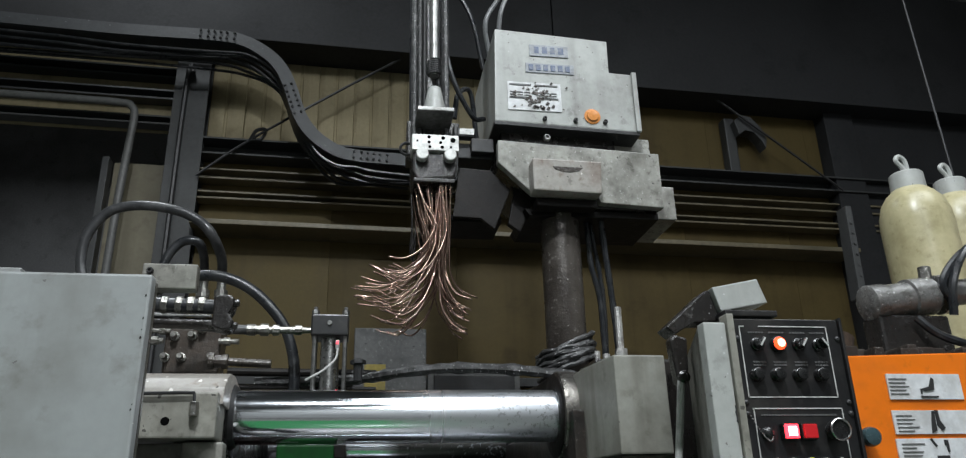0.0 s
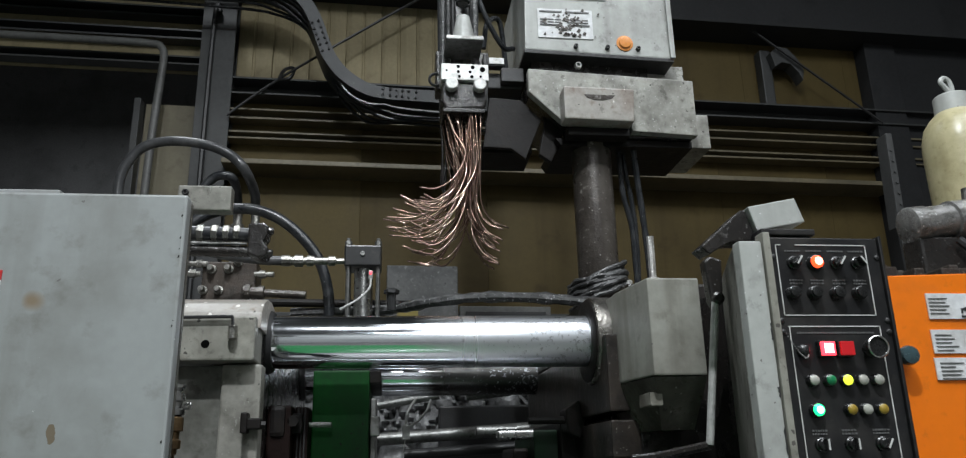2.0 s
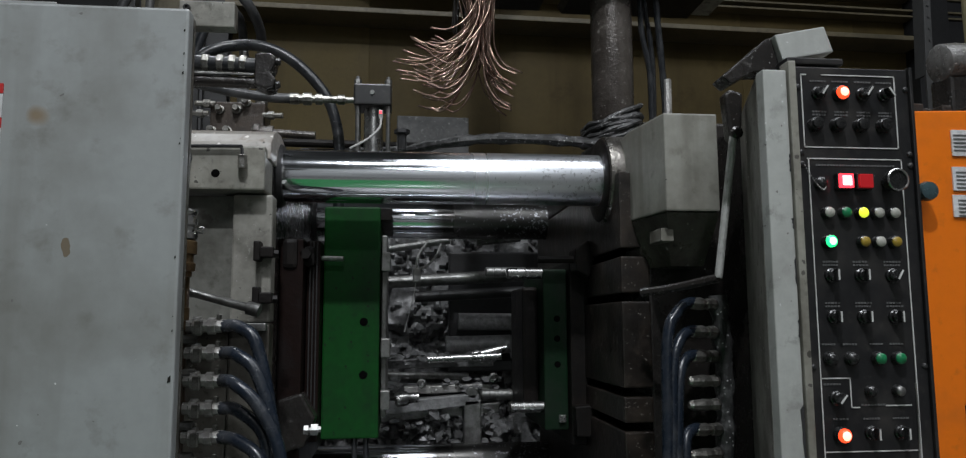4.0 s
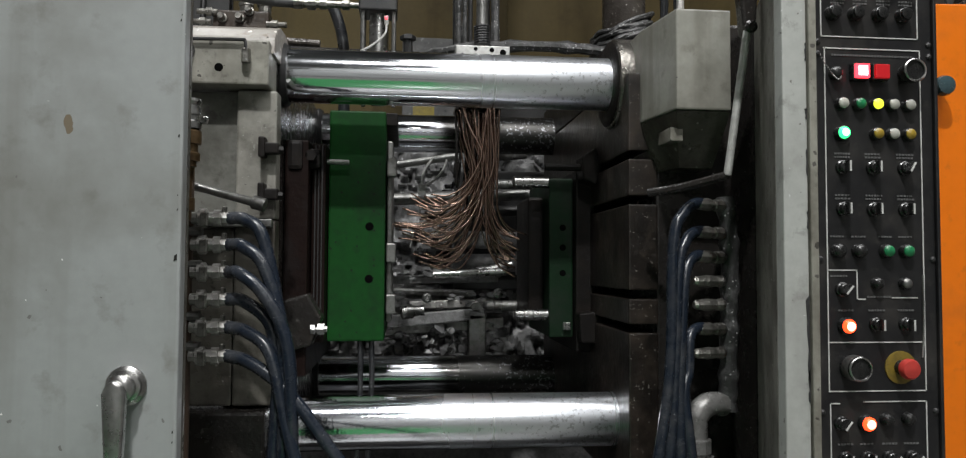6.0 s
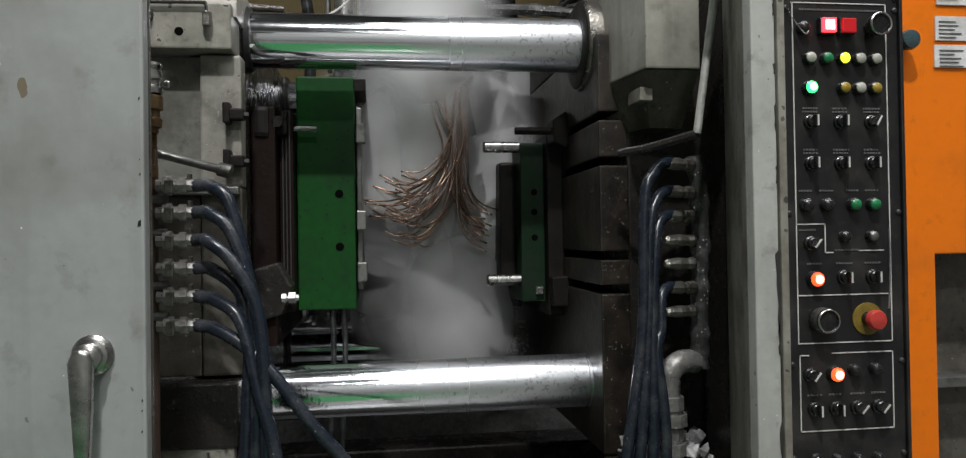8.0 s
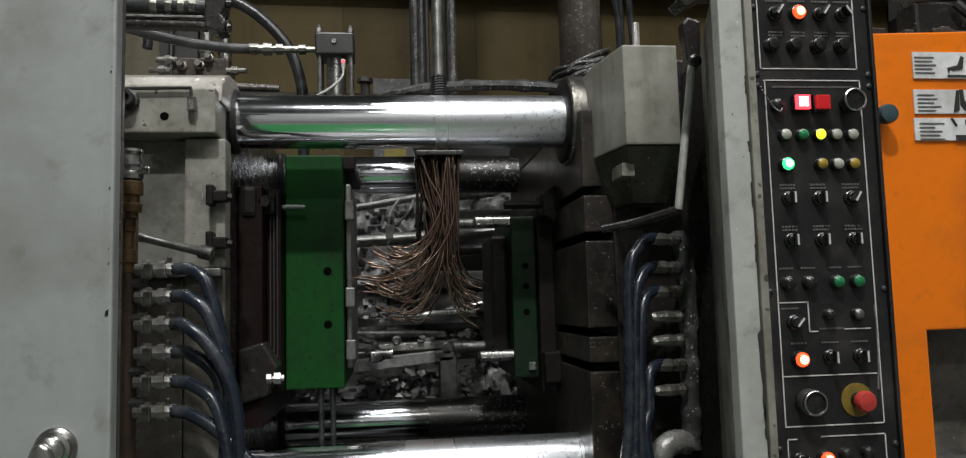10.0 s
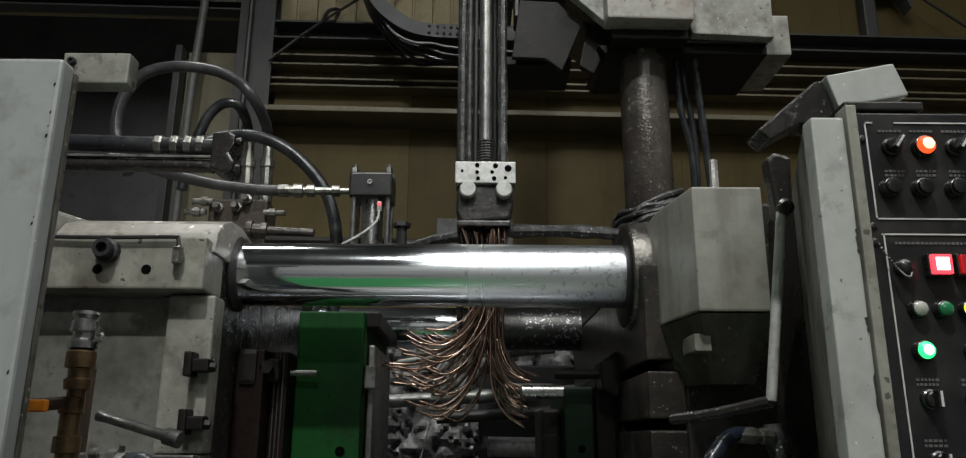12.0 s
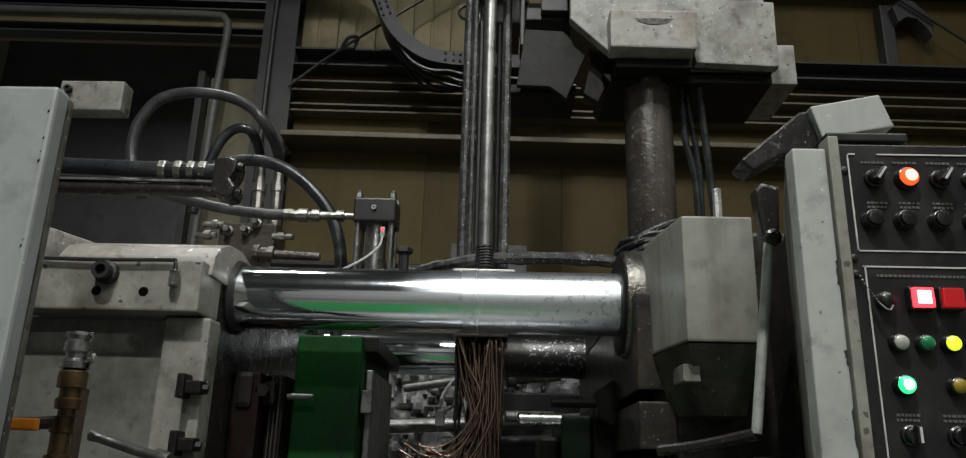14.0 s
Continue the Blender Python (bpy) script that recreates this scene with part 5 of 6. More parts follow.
for z in (1.445, 1.385, 1.262):
    single("crusted_stub", turned((0.995, 1.98, z), (0.905, 1.965, z), [(0, 0.012), (0.01, 0.017), (0.025, 0.014), (0.05, 0.016), (0.08, 0.013), (0.088, 0.008)], 9), "fitting_steel", "crusted pipe stub on the manifold", "pipe stub", "stubs on the manifold")
single("manifold_pipe", tube([(1.01, 2.0, 1.665), (1.02, 2.0, 1.5), (1.015, 2.0, 1.3), (1.012, 2.0, 1.11)], 0.024, 10, 8, ripple=0.2), "crusty_hose", "crusted vertical manifold pipe", "pipe", smooth=True)
single("elbow_pipe", tube([(1.0, 2.0, 1.128), (0.955, 1.99, 1.128), (0.925, 1.985, 1.105), (0.918, 1.985, 1.06), (0.918, 1.985, 0.8), (0.918, 1.985, 0.4)], 0.031, 14, 6), "wet_pipe", "thick grey elbow pipe", "pipe", smooth=True)
bm = turned((0.918, 1.985, 1.045), (0.918, 1.985, 0.9), [(0, 0.033), (0.002, 0.040), (0.035, 0.040), (0.037, 0.036), (0.045, 0.036), (0.046, 0.048), (0.075, 0.048), (0.077, 0.038), (0.12, 0.037), (0.121, 0.044), (0.15, 0.044), (0.152, 0.035)], 10)
single("pipe_union", bm, "wet_pipe", "crusted octagonal pipe union under the elbow", "pipe fitting")
random.seed(71)
bm = bmesh.new()
for k in range(46):
    c = Vector((random.gauss(0.78, 0.05), random.uniform(2.0, 2.10), 0.79 + 0.06 * random.random() ** 2))
    r = random.uniform(0.006, 0.022)
    own = bmesh.new()
    bmesh.ops.create_icosphere(own, subdivisions=1, radius=r, matrix=Matrix.Translation(c))
    for v in own.verts:
        v.co += Vector([random.uniform(-0.35, 0.35) * r for _ in range(3)])
    join(bm, own)
tagged(part("residue_lumps", bm, "residue"), "pale lumps of dried release agent caked by the hoses", "residue", "", "stuff")
bm = bmesh.new()
random.seed(8)
for i in range(60):
    x, z = random.uniform(0.80, 1.03), random.uniform(0.84, 0.93)
    s = random.uniform(0.008, 0.028)
    m = Matrix.Translation((x, random.uniform(1.97, 2.10), z)) @ Euler((random.random() * 3, random.random() * 3, 0)).to_matrix().to_4x4() @ Matrix.Diagonal((s, s, s * 0.6, 1))
    for v in bmesh.ops.create_icosphere(bm, subdivisions=1, radius=1, matrix=m)["verts"]:
        v.co += Vector([random.uniform(-0.55, 0.55) * s for _ in range(3)])
tagged(part("aluminium_flash", bm, "residue"), "heap of grey aluminium flash beside the pipe", "debris", kind="stuff")
part("flash_shelf", box(0.78, 1.05, 1.96, 2.12, 0.80, 0.86, 0.01), "oily_black", bed)

# door lever strut
st = thing("door_linkage", (0.98, 1.80, 1.7), "steel door linkage with a greasy pivot", "linkage")
part("link_rod", rod((0.938, 1.82, 1.70), (0.980, 1.79, 2.06), 0.0095, 14), "block_aluminium", st, "grey polished rod", True)
part("pivot_arm", prism([(0.958, 2.145), (0.972, 2.16), (1.005, 2.15), (1.0, 2.07), (0.985, 2.02), (0.968, 2.04)], "y", 1.785, 1.825, 0.008), "oily_black", st)
part("pivot_bolt", turned((0.983, 1.79, 2.05), (0.983, 1.74, 2.05), [(0, 0.016), (0.010, 0.016), (0.014, 0.009)], 10), "oily_black", st)
part("lower_arm", tube([(0.80, 1.99, 1.672), (0.86, 1.93, 1.680), (0.938, 1.82, 1.70)], 0.011, 8, 5), "oily_black", st, "", True)

# ---- sliding safety door ----
door = thing("safety_door", (-0.9, 1.54, 0.6), "grey painted steel sliding safety door with stains", "machine door")
part("door_sheet", box(-1.75, -0.236, 1.52, 1.556, 0.55, 2.205, 0.006), "door_grey", door)
part("edge_return", box(-0.262, -0.236, 1.557, 1.572, 0.55, 2.20, 0.003), "greasy_shaded_grey", door, "chipped folded edge")
bm = turned((-0.325, 1.52, 1.262), (-0.325, 1.4, 1.262), [(0, 0.036), (0.006, 0.036), (0.010, 0.030), (0.022, 0.030), (0.024, 0.024), (0.040, 0.024), (0.046, 0.016)], 24)
random.seed(83)
flakes = bmesh.new()
for k in range(16):
    z = random.uniform(0.8, 2.2)
    s = random.uniform(0.0008, 0.0026) * (1.9 if random.random() < 0.12 else 1)
    x = -0.2425 - s * random.uniform(0.2, 1.5)
    prism([(x - s * 0.6, z - s * 1.5), (min(x + s, -0.2422), z - s), (min(x + s, -0.2422), z + s * 1.6), (x - s * 0.4, z + s * 0.7)], "y", 1.5192, 1.5199, 0, flakes)
tagged(part("chipped_paint", flakes, "oily_black", door, "dark paint chips along the edge"), kind="stuff")
hd = part("handle", bm, "steel", door, "chrome lever handle", True)
part("lever", prism([(-0.350, 1.255), (-0.343, 1.272), (-0.330, 1.28), (-0.316, 1.272), (-0.309, 1.255), (-0.312, 1.17), (-0.318, 1.05), (-0.325, 1.02), (-0.338, 1.05), (-0.345, 1.17)], "y", 1.462, 1.484, 0.006), "steel", hd, "", "all")
part("top_bracket", box(-0.275, -0.165, 1.585, 1.62, 2.194, 2.249, 0.003), "worn_grey", door, "chipped grey stop block")
part("bracket_screw", bolt(bmesh.new(), (-0.259, 1.585, 2.232), (0, -1, 0), 0.007, 0.008), "dark_steel", door)
part("top_tab", box(-0.62, -0.50, 1.56, 1.62, 2.19, 2.225, 0.003), "door_grey", door)
x0, x1 = -0.640, -0.566
zz = 2.045
for h_, m in ((0.020, "sign_red"), (0.046, "sign_white"), (0.020, "sign_red"), (0.054, "sign_white"), (0.018, "sign_orange"), (0.048, "sign_white"), (0.020, "sign_red"), (0.036, "sign_white"), (0.014, "sign_orange"), (0.022, "sign_white"), (0.022, "sign_yellow"), (0.05, "sign_white"), (0.02, "sign_orange"), (0.03, "sign_white"), (0.02, "sign_yellow"), (0.05, "sign_white")):
    s = part("warning_strip", box(x0, x1, 1.5165, 1.5195, zz - h_, zz - 0.001, 0.0004), m, door)
    if m == "sign_white":
        bm = bmesh.new()
        k = 0.007
        while k < h_ - 0.006:
            box(x0 + 0.006, x1 - random.uniform(0.008, 0.03), 1.5145, 1.5162, zz - k - 0.002, zz - k, 0, bm)
            k += 0.008
        part("text_bar", bm, "ink_grey", s)
    zz -= h_

# ---- machinery behind the left platen ----
ej = thing("ejector_cylinder", (0.07, 2.8, 2.1), "small tie-rod hydraulic cylinder with a black head", "hydraulic cylinder")
part("head_block", box(0.008, 0.142, 2.735, 2.86, 2.368, 2.446, 0.006), "panel_black", ej)
part("port_screw", bolt(bmesh.new(), (0.074, 2.735, 2.412), (0, -1, 0), 0.009, 0.008), "dull_steel", ej)
part("barrel", rod((0.077, 2.80, 2.05), (0.077, 2.80, 2.37), 0.034, 24), "steel", ej, "bright cylinder barrel", True)
for (x, y) in ((0.022, 2.752), (0.130, 2.752), (0.022, 2.845), (0.130, 2.845)):
    part("tie_rod", rod((x, y, 2.05), (x, y, 2.475), 0.0075, 8), "dull_steel", ej)
    part("rod_nut", rod((x, y, 2.447), (x, y, 2.464), 0.013, 6), "dull_steel", ej)
part("sensor", box(0.096, 0.112, 2.742, 2.766, 2.318, 2.352, 0.002), "dull_steel", ej, "small reed sensor")
part("sensor_light", box(0.100, 0.108, 2.739, 2.742, 2.338, 2.348, 0.001), "lit_red", ej, "tiny red light")
part("sensor_cable", tube([(0.105, 2.74, 2.32), (0.10, 2.72, 2.28), (0.06, 2.70, 2.235), (0.0, 2.70, 2.20)], 0.004, 6, 6), "white_paint", ej)
gp = thing("splash_plate", (0, 0, 0), "grey plate on the wall, caked with pale splatter", "plate")
part("plate", box(0.15, 0.63, -0.10, -0.075, 2.30, 2.975, 0.006), "splash_grey", gp)
part("sticker", box(0.22, 0.36, -0.104, -0.1005, 2.30, 2.73, 0.001), "faded_yellow", gp, "faded yellow sticker")
on_wall(gp)
bm = rod((0.18, 2.72, 2.2), (0.18, 2.72, 2.28), 0.016, 8)
rod((0.18, 2.72, 2.26), (0.18, 2.72, 2.275), 0.028, 6, bm=bm)
single("adjusting_screw", bm, "dark_steel", "dark adjusting screw with a lock nut", "screw")

pu = thing("core_pull_unit", (-0.5, 2.22, 2.3), "black hydraulic core-pull unit over the platen", "hydraulic unit")
part("upper_cylinder", rod((-1.1, 2.22, 2.350), (-0.235, 2.22, 2.326), 0.022, 16), "hose", pu, "", True)
part("lower_cylinder", rod((-1.1, 2.22, 2.286), (-0.235, 2.22, 2.276), 0.017, 12), "oily_black", pu, "", True)
part("tie_strip", prism([(-1.1, 2.306), (-0.24, 2.298), (-0.24, 2.292), (-1.1, 2.299)], "y", 2.20, 2.212, 0.001), "dull_steel", pu, "worn bright strip")
bm = prism([(-0.235, 2.352), (-0.195, 2.356), (-0.178, 2.345), (-0.182, 2.318), (-0.192, 2.300), (-0.176, 2.278), (-0.182, 2.256), (-0.205, 2.250), (-0.235, 2.262)], "y", 2.185, 2.26, 0.005)
for z in (2.268, 2.335):
    bolt(bm, (-0.180, 2.205, z), (1, 0, 0), 0.011, 0.014)
part("end_block", bm, "oily_black", pu)
for x in (-0.385, -0.345, -0.312, -0.282):
    part("fitting", turned((x, 2.22, 2.331), (x + 0.03, 2.22, 2.330), [(0, 0.023), (0.003, 0.026), (0.016, 0.026), (0.02, 0.023)], 8), "fitting_steel", pu)

sh = thing("supply_hose", (-0.4, 2.75, 2.4), "grey-black hydraulic hose leading to the small cylinder", "hose")
part("hose_body", tube([(-0.75, 2.72, 2.49), (-0.587, 2.75, 2.446), (-0.50, 2.75, 2.424), (-0.41, 2.75, 2.405), (-0.289, 2.75, 2.390), (-0.206, 2.75, 2.387)], 0.0175, 10, 8), "worn_hose", sh, "", True)
part("hose_end", turned((-0.215, 2.75, 2.387), (0.016, 2.77, 2.393), [(0, 0.020), (0.03, 0.020), (0.031, 0.016), (0.045, 0.016), (0.046, 0.022), (0.075, 0.022), (0.076, 0.014), (0.088, 0.014), (0.089, 0.020), (0.112, 0.020), (0.113, 0.013), (0.165, 0.013), (0.166, 0.018), (0.19, 0.018), (0.192, 0.011), (0.23, 0.011)], 10), "fitting_steel", sh)

vm = thing("valve_manifold", (-0.46, 3.22, 2.4), "greasy brown hydraulic valve manifold with capped screws", "valve manifold")
part("body", box(-0.60, -0.38, 3.22, 3.36, 2.32, 2.505, 0.008), "greasy_brown", vm)
for (x, z) in ((-0.56, 2.468), (-0.492, 2.470), (-0.527, 2.380), (-0.412, 2.382), (-0.59, 2.380), (-0.455, 2.50)):
    part("valve_screw", turned((x, 3.22, z), (x, 3.13, z), [(0, 0.019), (0.014, 0.019), (0.015, 0.012), (0.030, 0.012), (0.031, 0.015), (0.048, 0.012)], 8), "fitting_steel", vm)
for (x, z, k) in ((-0.575, 2.488, -1), (-0.60, 2.446, -1), (-0.385, 2.445, 1)):
    part("side_fitting", turned((x, 3.20, z), (x + 0.1 * k, 3.20, z), [(0, 0.012), (0.02, 0.012), (0.021, 0.018), (0.045, 0.018), (0.046, 0.011), (0.08, 0.012)], 8), "fitting_steel", vm)
bm = turned((-0.38, 3.0, 2.325), (-0.15, 3.0, 2.315), [(0, 0.032), (0.02, 0.032), (0.021, 0.024), (0.05, 0.024), (0.051, 0.030), (0.07, 0.028), (0.072, 0.016), (0.23, 0.016)], 12)
single("drain_valve", bm, "column_steel", "dark pipe with a crusted end cap behind the bar", "pipe")
for x in (-0.478, -0.404):
    bm = turned((x, 3.27, 2.505), (x - 0.006, 3.27, 2.80), [(0, 0.026), (0.03, 0.026), (0.032, 0.030), (0.045, 0.030), (0.047, 0.023), (0.14, 0.023), (0.142, 0.028), (0.175, 0.028), (0.177, 0.019), (0.25, 0.020)], 10)
    single("hose_fitting", bm, "fitting_steel", "upright steel hose fitting", "hose fitting", "upright fittings behind the platen")
single("looped_hose", tube([(-0.410, 3.27, 2.755), (-0.408, 3.2, 2.81), (-0.437, 3.1, 2.872), (-0.50, 3.1, 2.935), (-0.600, 3.1, 2.977), (-0.741, 3.1, 2.990), (-0.852, 3.1, 2.957), (-0.917, 3.1, 2.86), (-0.928, 3.1, 2.75), (-0.905, 3.1, 2.66), (-0.86, 3.1, 2.56)], 0.021, 10, 8), "worn_hose", "large worn black hydraulic hose bent into a loop", "hose", "looped hoses", smooth=True)
single("looped_hose", tube([(-0.484, 3.27, 2.755), (-0.478, 3.2, 2.805), (-0.482, 3.12, 2.832), (-0.508, 3.1, 2.842), (-0.551, 3.1, 2.834), (-0.592, 3.1, 2.787), (-0.620, 3.1, 2.712), (-0.648, 3.1, 2.62), (-0.66, 3.1, 2.50)], 0.019, 10, 8), "hose", "smaller black hydraulic hose bent into a loop", "hose", "looped hoses", smooth=True)
single("arching_hose", tube([(-0.62, 2.86, 2.52), (-0.52, 2.88, 2.598), (-0.44, 2.9, 2.629), (-0.355, 2.9, 2.630), (-0.27, 2.9, 2.602), (-0.19, 2.9, 2.545), (-0.115, 2.9, 2.46), (-0.073, 2.9, 2.37), (-0.052, 2.9, 2.25), (-0.05, 2.9, 2.0)], 0.021, 10, 8), "hose", "thick black hose arching down behind the bar", "hose", smooth=True)
single("back_pipe", rod((-0.3, 2.95, 2.275), (0.25, 2.95, 2.268), 0.016, 10), "oily_shade_black", "black pipe running behind the small cylinder", "pipe", "pipes behind the bar")
single("back_pipe", rod((-0.3, 2.95, 2.215), (0.25, 2.95, 2.21), 0.010, 8), "oily_shade_black", "thin black pipe running behind the small cylinder", "pipe", "pipes behind the bar")

# ---- back of the casting space ----
bk = thing("rear_guard", (0.3, 4.0, 1.0), "rear guard plate caked with grey aluminium residue", "machine guard")
part("plate", box(-1.2, 1.6, 4.10, 4.16, 0.3, 2.20, 0.006), "residue", bk)
random.seed(14)
bm = bmesh.new()
nx, nz = 110, 96
gridv = []
for i in range(nx + 1):
    colv = []
    for j in range(nz + 1):
        x, z = -0.35 + 1.35 * i / nx, 0.75 + 1.35 * j / nz
        v = noise.fractal(Vector((x * 3.5, 1.7, z * 3.5)), 0.8, 2.1, 6)
        c = max(0.0, noise.noise(Vector((x * 9, 4.2, z * 9)))) * 0.07
        flake = 0.045 if noise.fractal(Vector((x * 6, 9.1, z * 7)), 0.6, 2.2, 7) > 0.12 else 0.0
        crack = 0.05 * max(0.0, 1 - abs(noise.noise(Vector((x * 5.5, 2.2, z * 5.5)))) * 14)
        colv.append(bm.verts.new((x, 4.02 - 0.07 * v - c - flake + crack - (0.05 if z < 1.25 else 0), z)))
    gridv.append(colv)
for i in range(nx):
    for j in range(nz):
        bm.faces.new((gridv[i][j], gridv[i + 1][j], gridv[i + 1][j + 1], gridv[i][j + 1]))
tagged(part("residue_crust", bm, "residue", None, "", True), "lumpy grey crust of aluminium residue", "residue", kind="stuff")
for (a, b, r, m) in (((-0.1, 3.75, 1.78), (0.85, 3.72, 1.83), 0.030, "dull_steel"), ((0.25, 3.7, 1.72), (0.9, 3.65, 1.75), 0.026, "dark_steel"), ((-0.15, 3.72, 1.36), (0.5, 3.7, 1.34), 0.026, "dull_steel"),
                     ((0.30, 3.45, 1.44), (0.62, 3.42, 1.455), 0.017, "steel"), ((0.46, 3.8, 1.605), (0.9, 3.8, 1.60), 0.042, "residue"), ((0.40, 3.8, 1.49), (0.9, 3.8, 1.50), 0.046, "residue"), ((0.10, 3.62, 1.27), (0.55, 3.6, 1.30), 0.016, "dull_steel")):
    part("rear_shaft", rod(a, b, r, 14), m, bk, "", True)
bm = prism([(-0.05, 1.16), (0.62, 1.205), (0.62, 1.25), (-0.05, 1.20)], "y", 3.5, 3.62, 0.004)
part("rear_flat", bm, "dull_steel", bk, "crusted slanting steel flat")
part("rear_rod", rod((0.10, 3.55, 1.925), (0.40, 3.5, 1.968), 0.017, 12), "dull_steel", bk, "", True)
part("rear_rod", rod((0.52, 3.5, 1.965), (0.72, 3.5, 1.985), 0.022, 12), "wet_pipe", bk, "", True)
bm = turned((0.50, 3.5, 1.452), (0.69, 3.5, 1.494), [(0, 0.026), (0.03, 0.026), (0.032, 0.019), (0.16, 0.019)], 12)
box(0.672, 0.692, 3.47, 3.53, 1.44, 1.545, 0.003, bm)
part("pusher_rod", bm, "steel", bk, "bright rod with a square end plate", True)
part("cross_rail", prism([(0.10, 1.432), (0.60, 1.442), (0.60, 1.405), (0.10, 1.396)], "y", 3.55, 3.62, 0.004), "residue", bk)
part("cross_rail", prism([(0.20, 1.322), (0.58, 1.332), (0.58, 1.300), (0.20, 1.290)], "y", 3.48, 3.56, 0.004), "crust_metal", bk, "crusted bright edge")
part("slanting_flat", prism([(0.09, 1.262), (0.52, 1.296), (0.52, 1.250), (0.09, 1.212)], "y", 3.40, 3.47, 0.004), "residue", bk, "pale slanting steel flat")
random.seed(91)
bm = bmesh.new()
for k in range(110):
    x, z = random.uniform(0.08, 0.62), random.choice((random.uniform(1.30, 1.36), random.uniform(1.42, 1.47), random.uniform(1.08, 1.24)))
    q = random.uniform(0.006, 0.018)
    y = 3.50 if z < 1.48 else 3.84
    pts = [(x + q * random.uniform(0.5, 1.2) * math.cos(a_ * 1.05) * 1.5, z + 0.7 * q * random.uniform(0.4, 1.2) * math.sin(a_ * 1.05)) for a_ in range(6)]
    prism(pts, "y", y - random.uniform(0.0, 0.06), y + 0.03, 0, bm)
tagged(part("torn_flash", bm, "residue", bk, "torn bright flakes of aluminium flash"), kind="stuff")
for x, z in ((0.587, 1.361), (0.275, 1.338)):
    part("rear_nut", turned((x, 3.44, z), (x, 3.40, z), [(0, 0.022), (0.014, 0.022), (0.016, 0.014), (0.004, 0.011)], 8), "steel", bk)
bm = box(0.455, 0.53, 3.40, 3.48, 1.06, 1.27, 0.006)
turned((0.49, 3.40, 1.30), (0.49, 3.44, 1.30), [(0, 0.022), (0.005, 0.026), (0.03, 0.026)], 12, bm)
part("rear_block", bm, "dull_steel", bk)
part("rear_cover", box(0.42, 0.95, 3.86, 3.93, 1.36, 1.95, 0.01), "dark_steel", bk)
bm = bmesh.new()
random.seed(77)
for i in range(90):
    x, z = random.gauss(0.33, 0.10), random.uniform(1.10, 1.22)
    s = random.uniform(0.008, 0.030)
    m = Matrix.Translation((x, random.uniform(3.42, 3.6), z - abs(x - 0.33) * 0.4)) @ Euler((random.random() * 3, random.random() * 3, random.random() * 3)).to_matrix().to_4x4() @ Matrix.Diagonal((s, s * 0.8, s * 0.5, 1))
    for v in bmesh.ops.create_icosphere(bm, subdivisions=1, radius=1, matrix=m)["verts"]:
        v.co += Vector([random.uniform(-0.55, 0.55) * s for _ in range(3)])
tagged(part("aluminium_flash", bm, "residue"), "heap of torn aluminium flash behind the dies", "debris", kind="stuff")
bm = box(0.235, 0.27, 3.48, 3.52, 1.78, 1.84, 0.004)
tube([(0.25, 3.5, 1.84), (0.26, 3.5, 1.90), (0.30, 3.5, 1.96)], 0.006, 6, 4, bm)
tube([(0.25, 3.5, 1.785), (0.235, 3.5, 1.70), (0.215, 3.5, 1.62), (0.20, 3.5, 1.56)], 0.0025, 5, 4, bm)
tube([(0.262, 3.5, 1.835), (0.30, 3.49, 1.855), (0.34, 3.48, 1.90), (0.36, 3.48, 1.95)], 0.005, 6, 4, bm)
part("connector", bm, "block_aluminium", bk, "pale hanging connector")
part("bright_fitting", turned((0.16, 3.3, 1.285), (0.26, 3.3, 1.295), [(0, 0.02), (0.01, 0.03), (0.05, 0.03), (0.06, 0.022), (0.10, 0.022)], 14), "steel", bk, "", True)

# ---- control cabinet ----
PY = 1.570
cb = thing("control_cabinet", (1.15, 1.7, 0), "tall grey control cabinet with a black button panel", "control cabinet")
part("body", box(1.09, 1.290, 1.590, 1.86, 0.0, 2.152, 0.006), "machine_grey", cb)
part("face_panel", box(1.022, 1.284, 1.572, 1.589, 0.26, 2.146, 0.003), "panel_black", cb, "black lacquered face panel")
part("left_trim", box(1.004, 1.021, 1.560, 1.60, 0.25, 2.155, 0.003), "machine_grey", cb, "grey edge trim")
part("right_trim", box(1.2855, 1.293, 1.566, 1.62, 0.25, 2.150, 0.002), "panel_black", cb)
for z in (2.10, 1.955, 1.93, 1.185, 1.50, 0.99):
    for x in (1.029, 1.277):
        part("panel_screw", turned((x, 1.572, z), (x, 1.5, z), [(0, 0.007), (0.003, 0.006), (0.005, 0.003)], 8), "dark_steel", cb)


def outline(segments):
    bm = bmesh.new()
    t = 0.0012
    for x0, z0, x1, z1 in segments:
        box(min(x0, x1) - t, max(x0, x1) + t, 1.5702, 1.5715, min(z0, z1) - t, max(z0, z1) + t, 0, bm)
    part("border_line", bm, "white_paint", cb, "thin white engraved border")


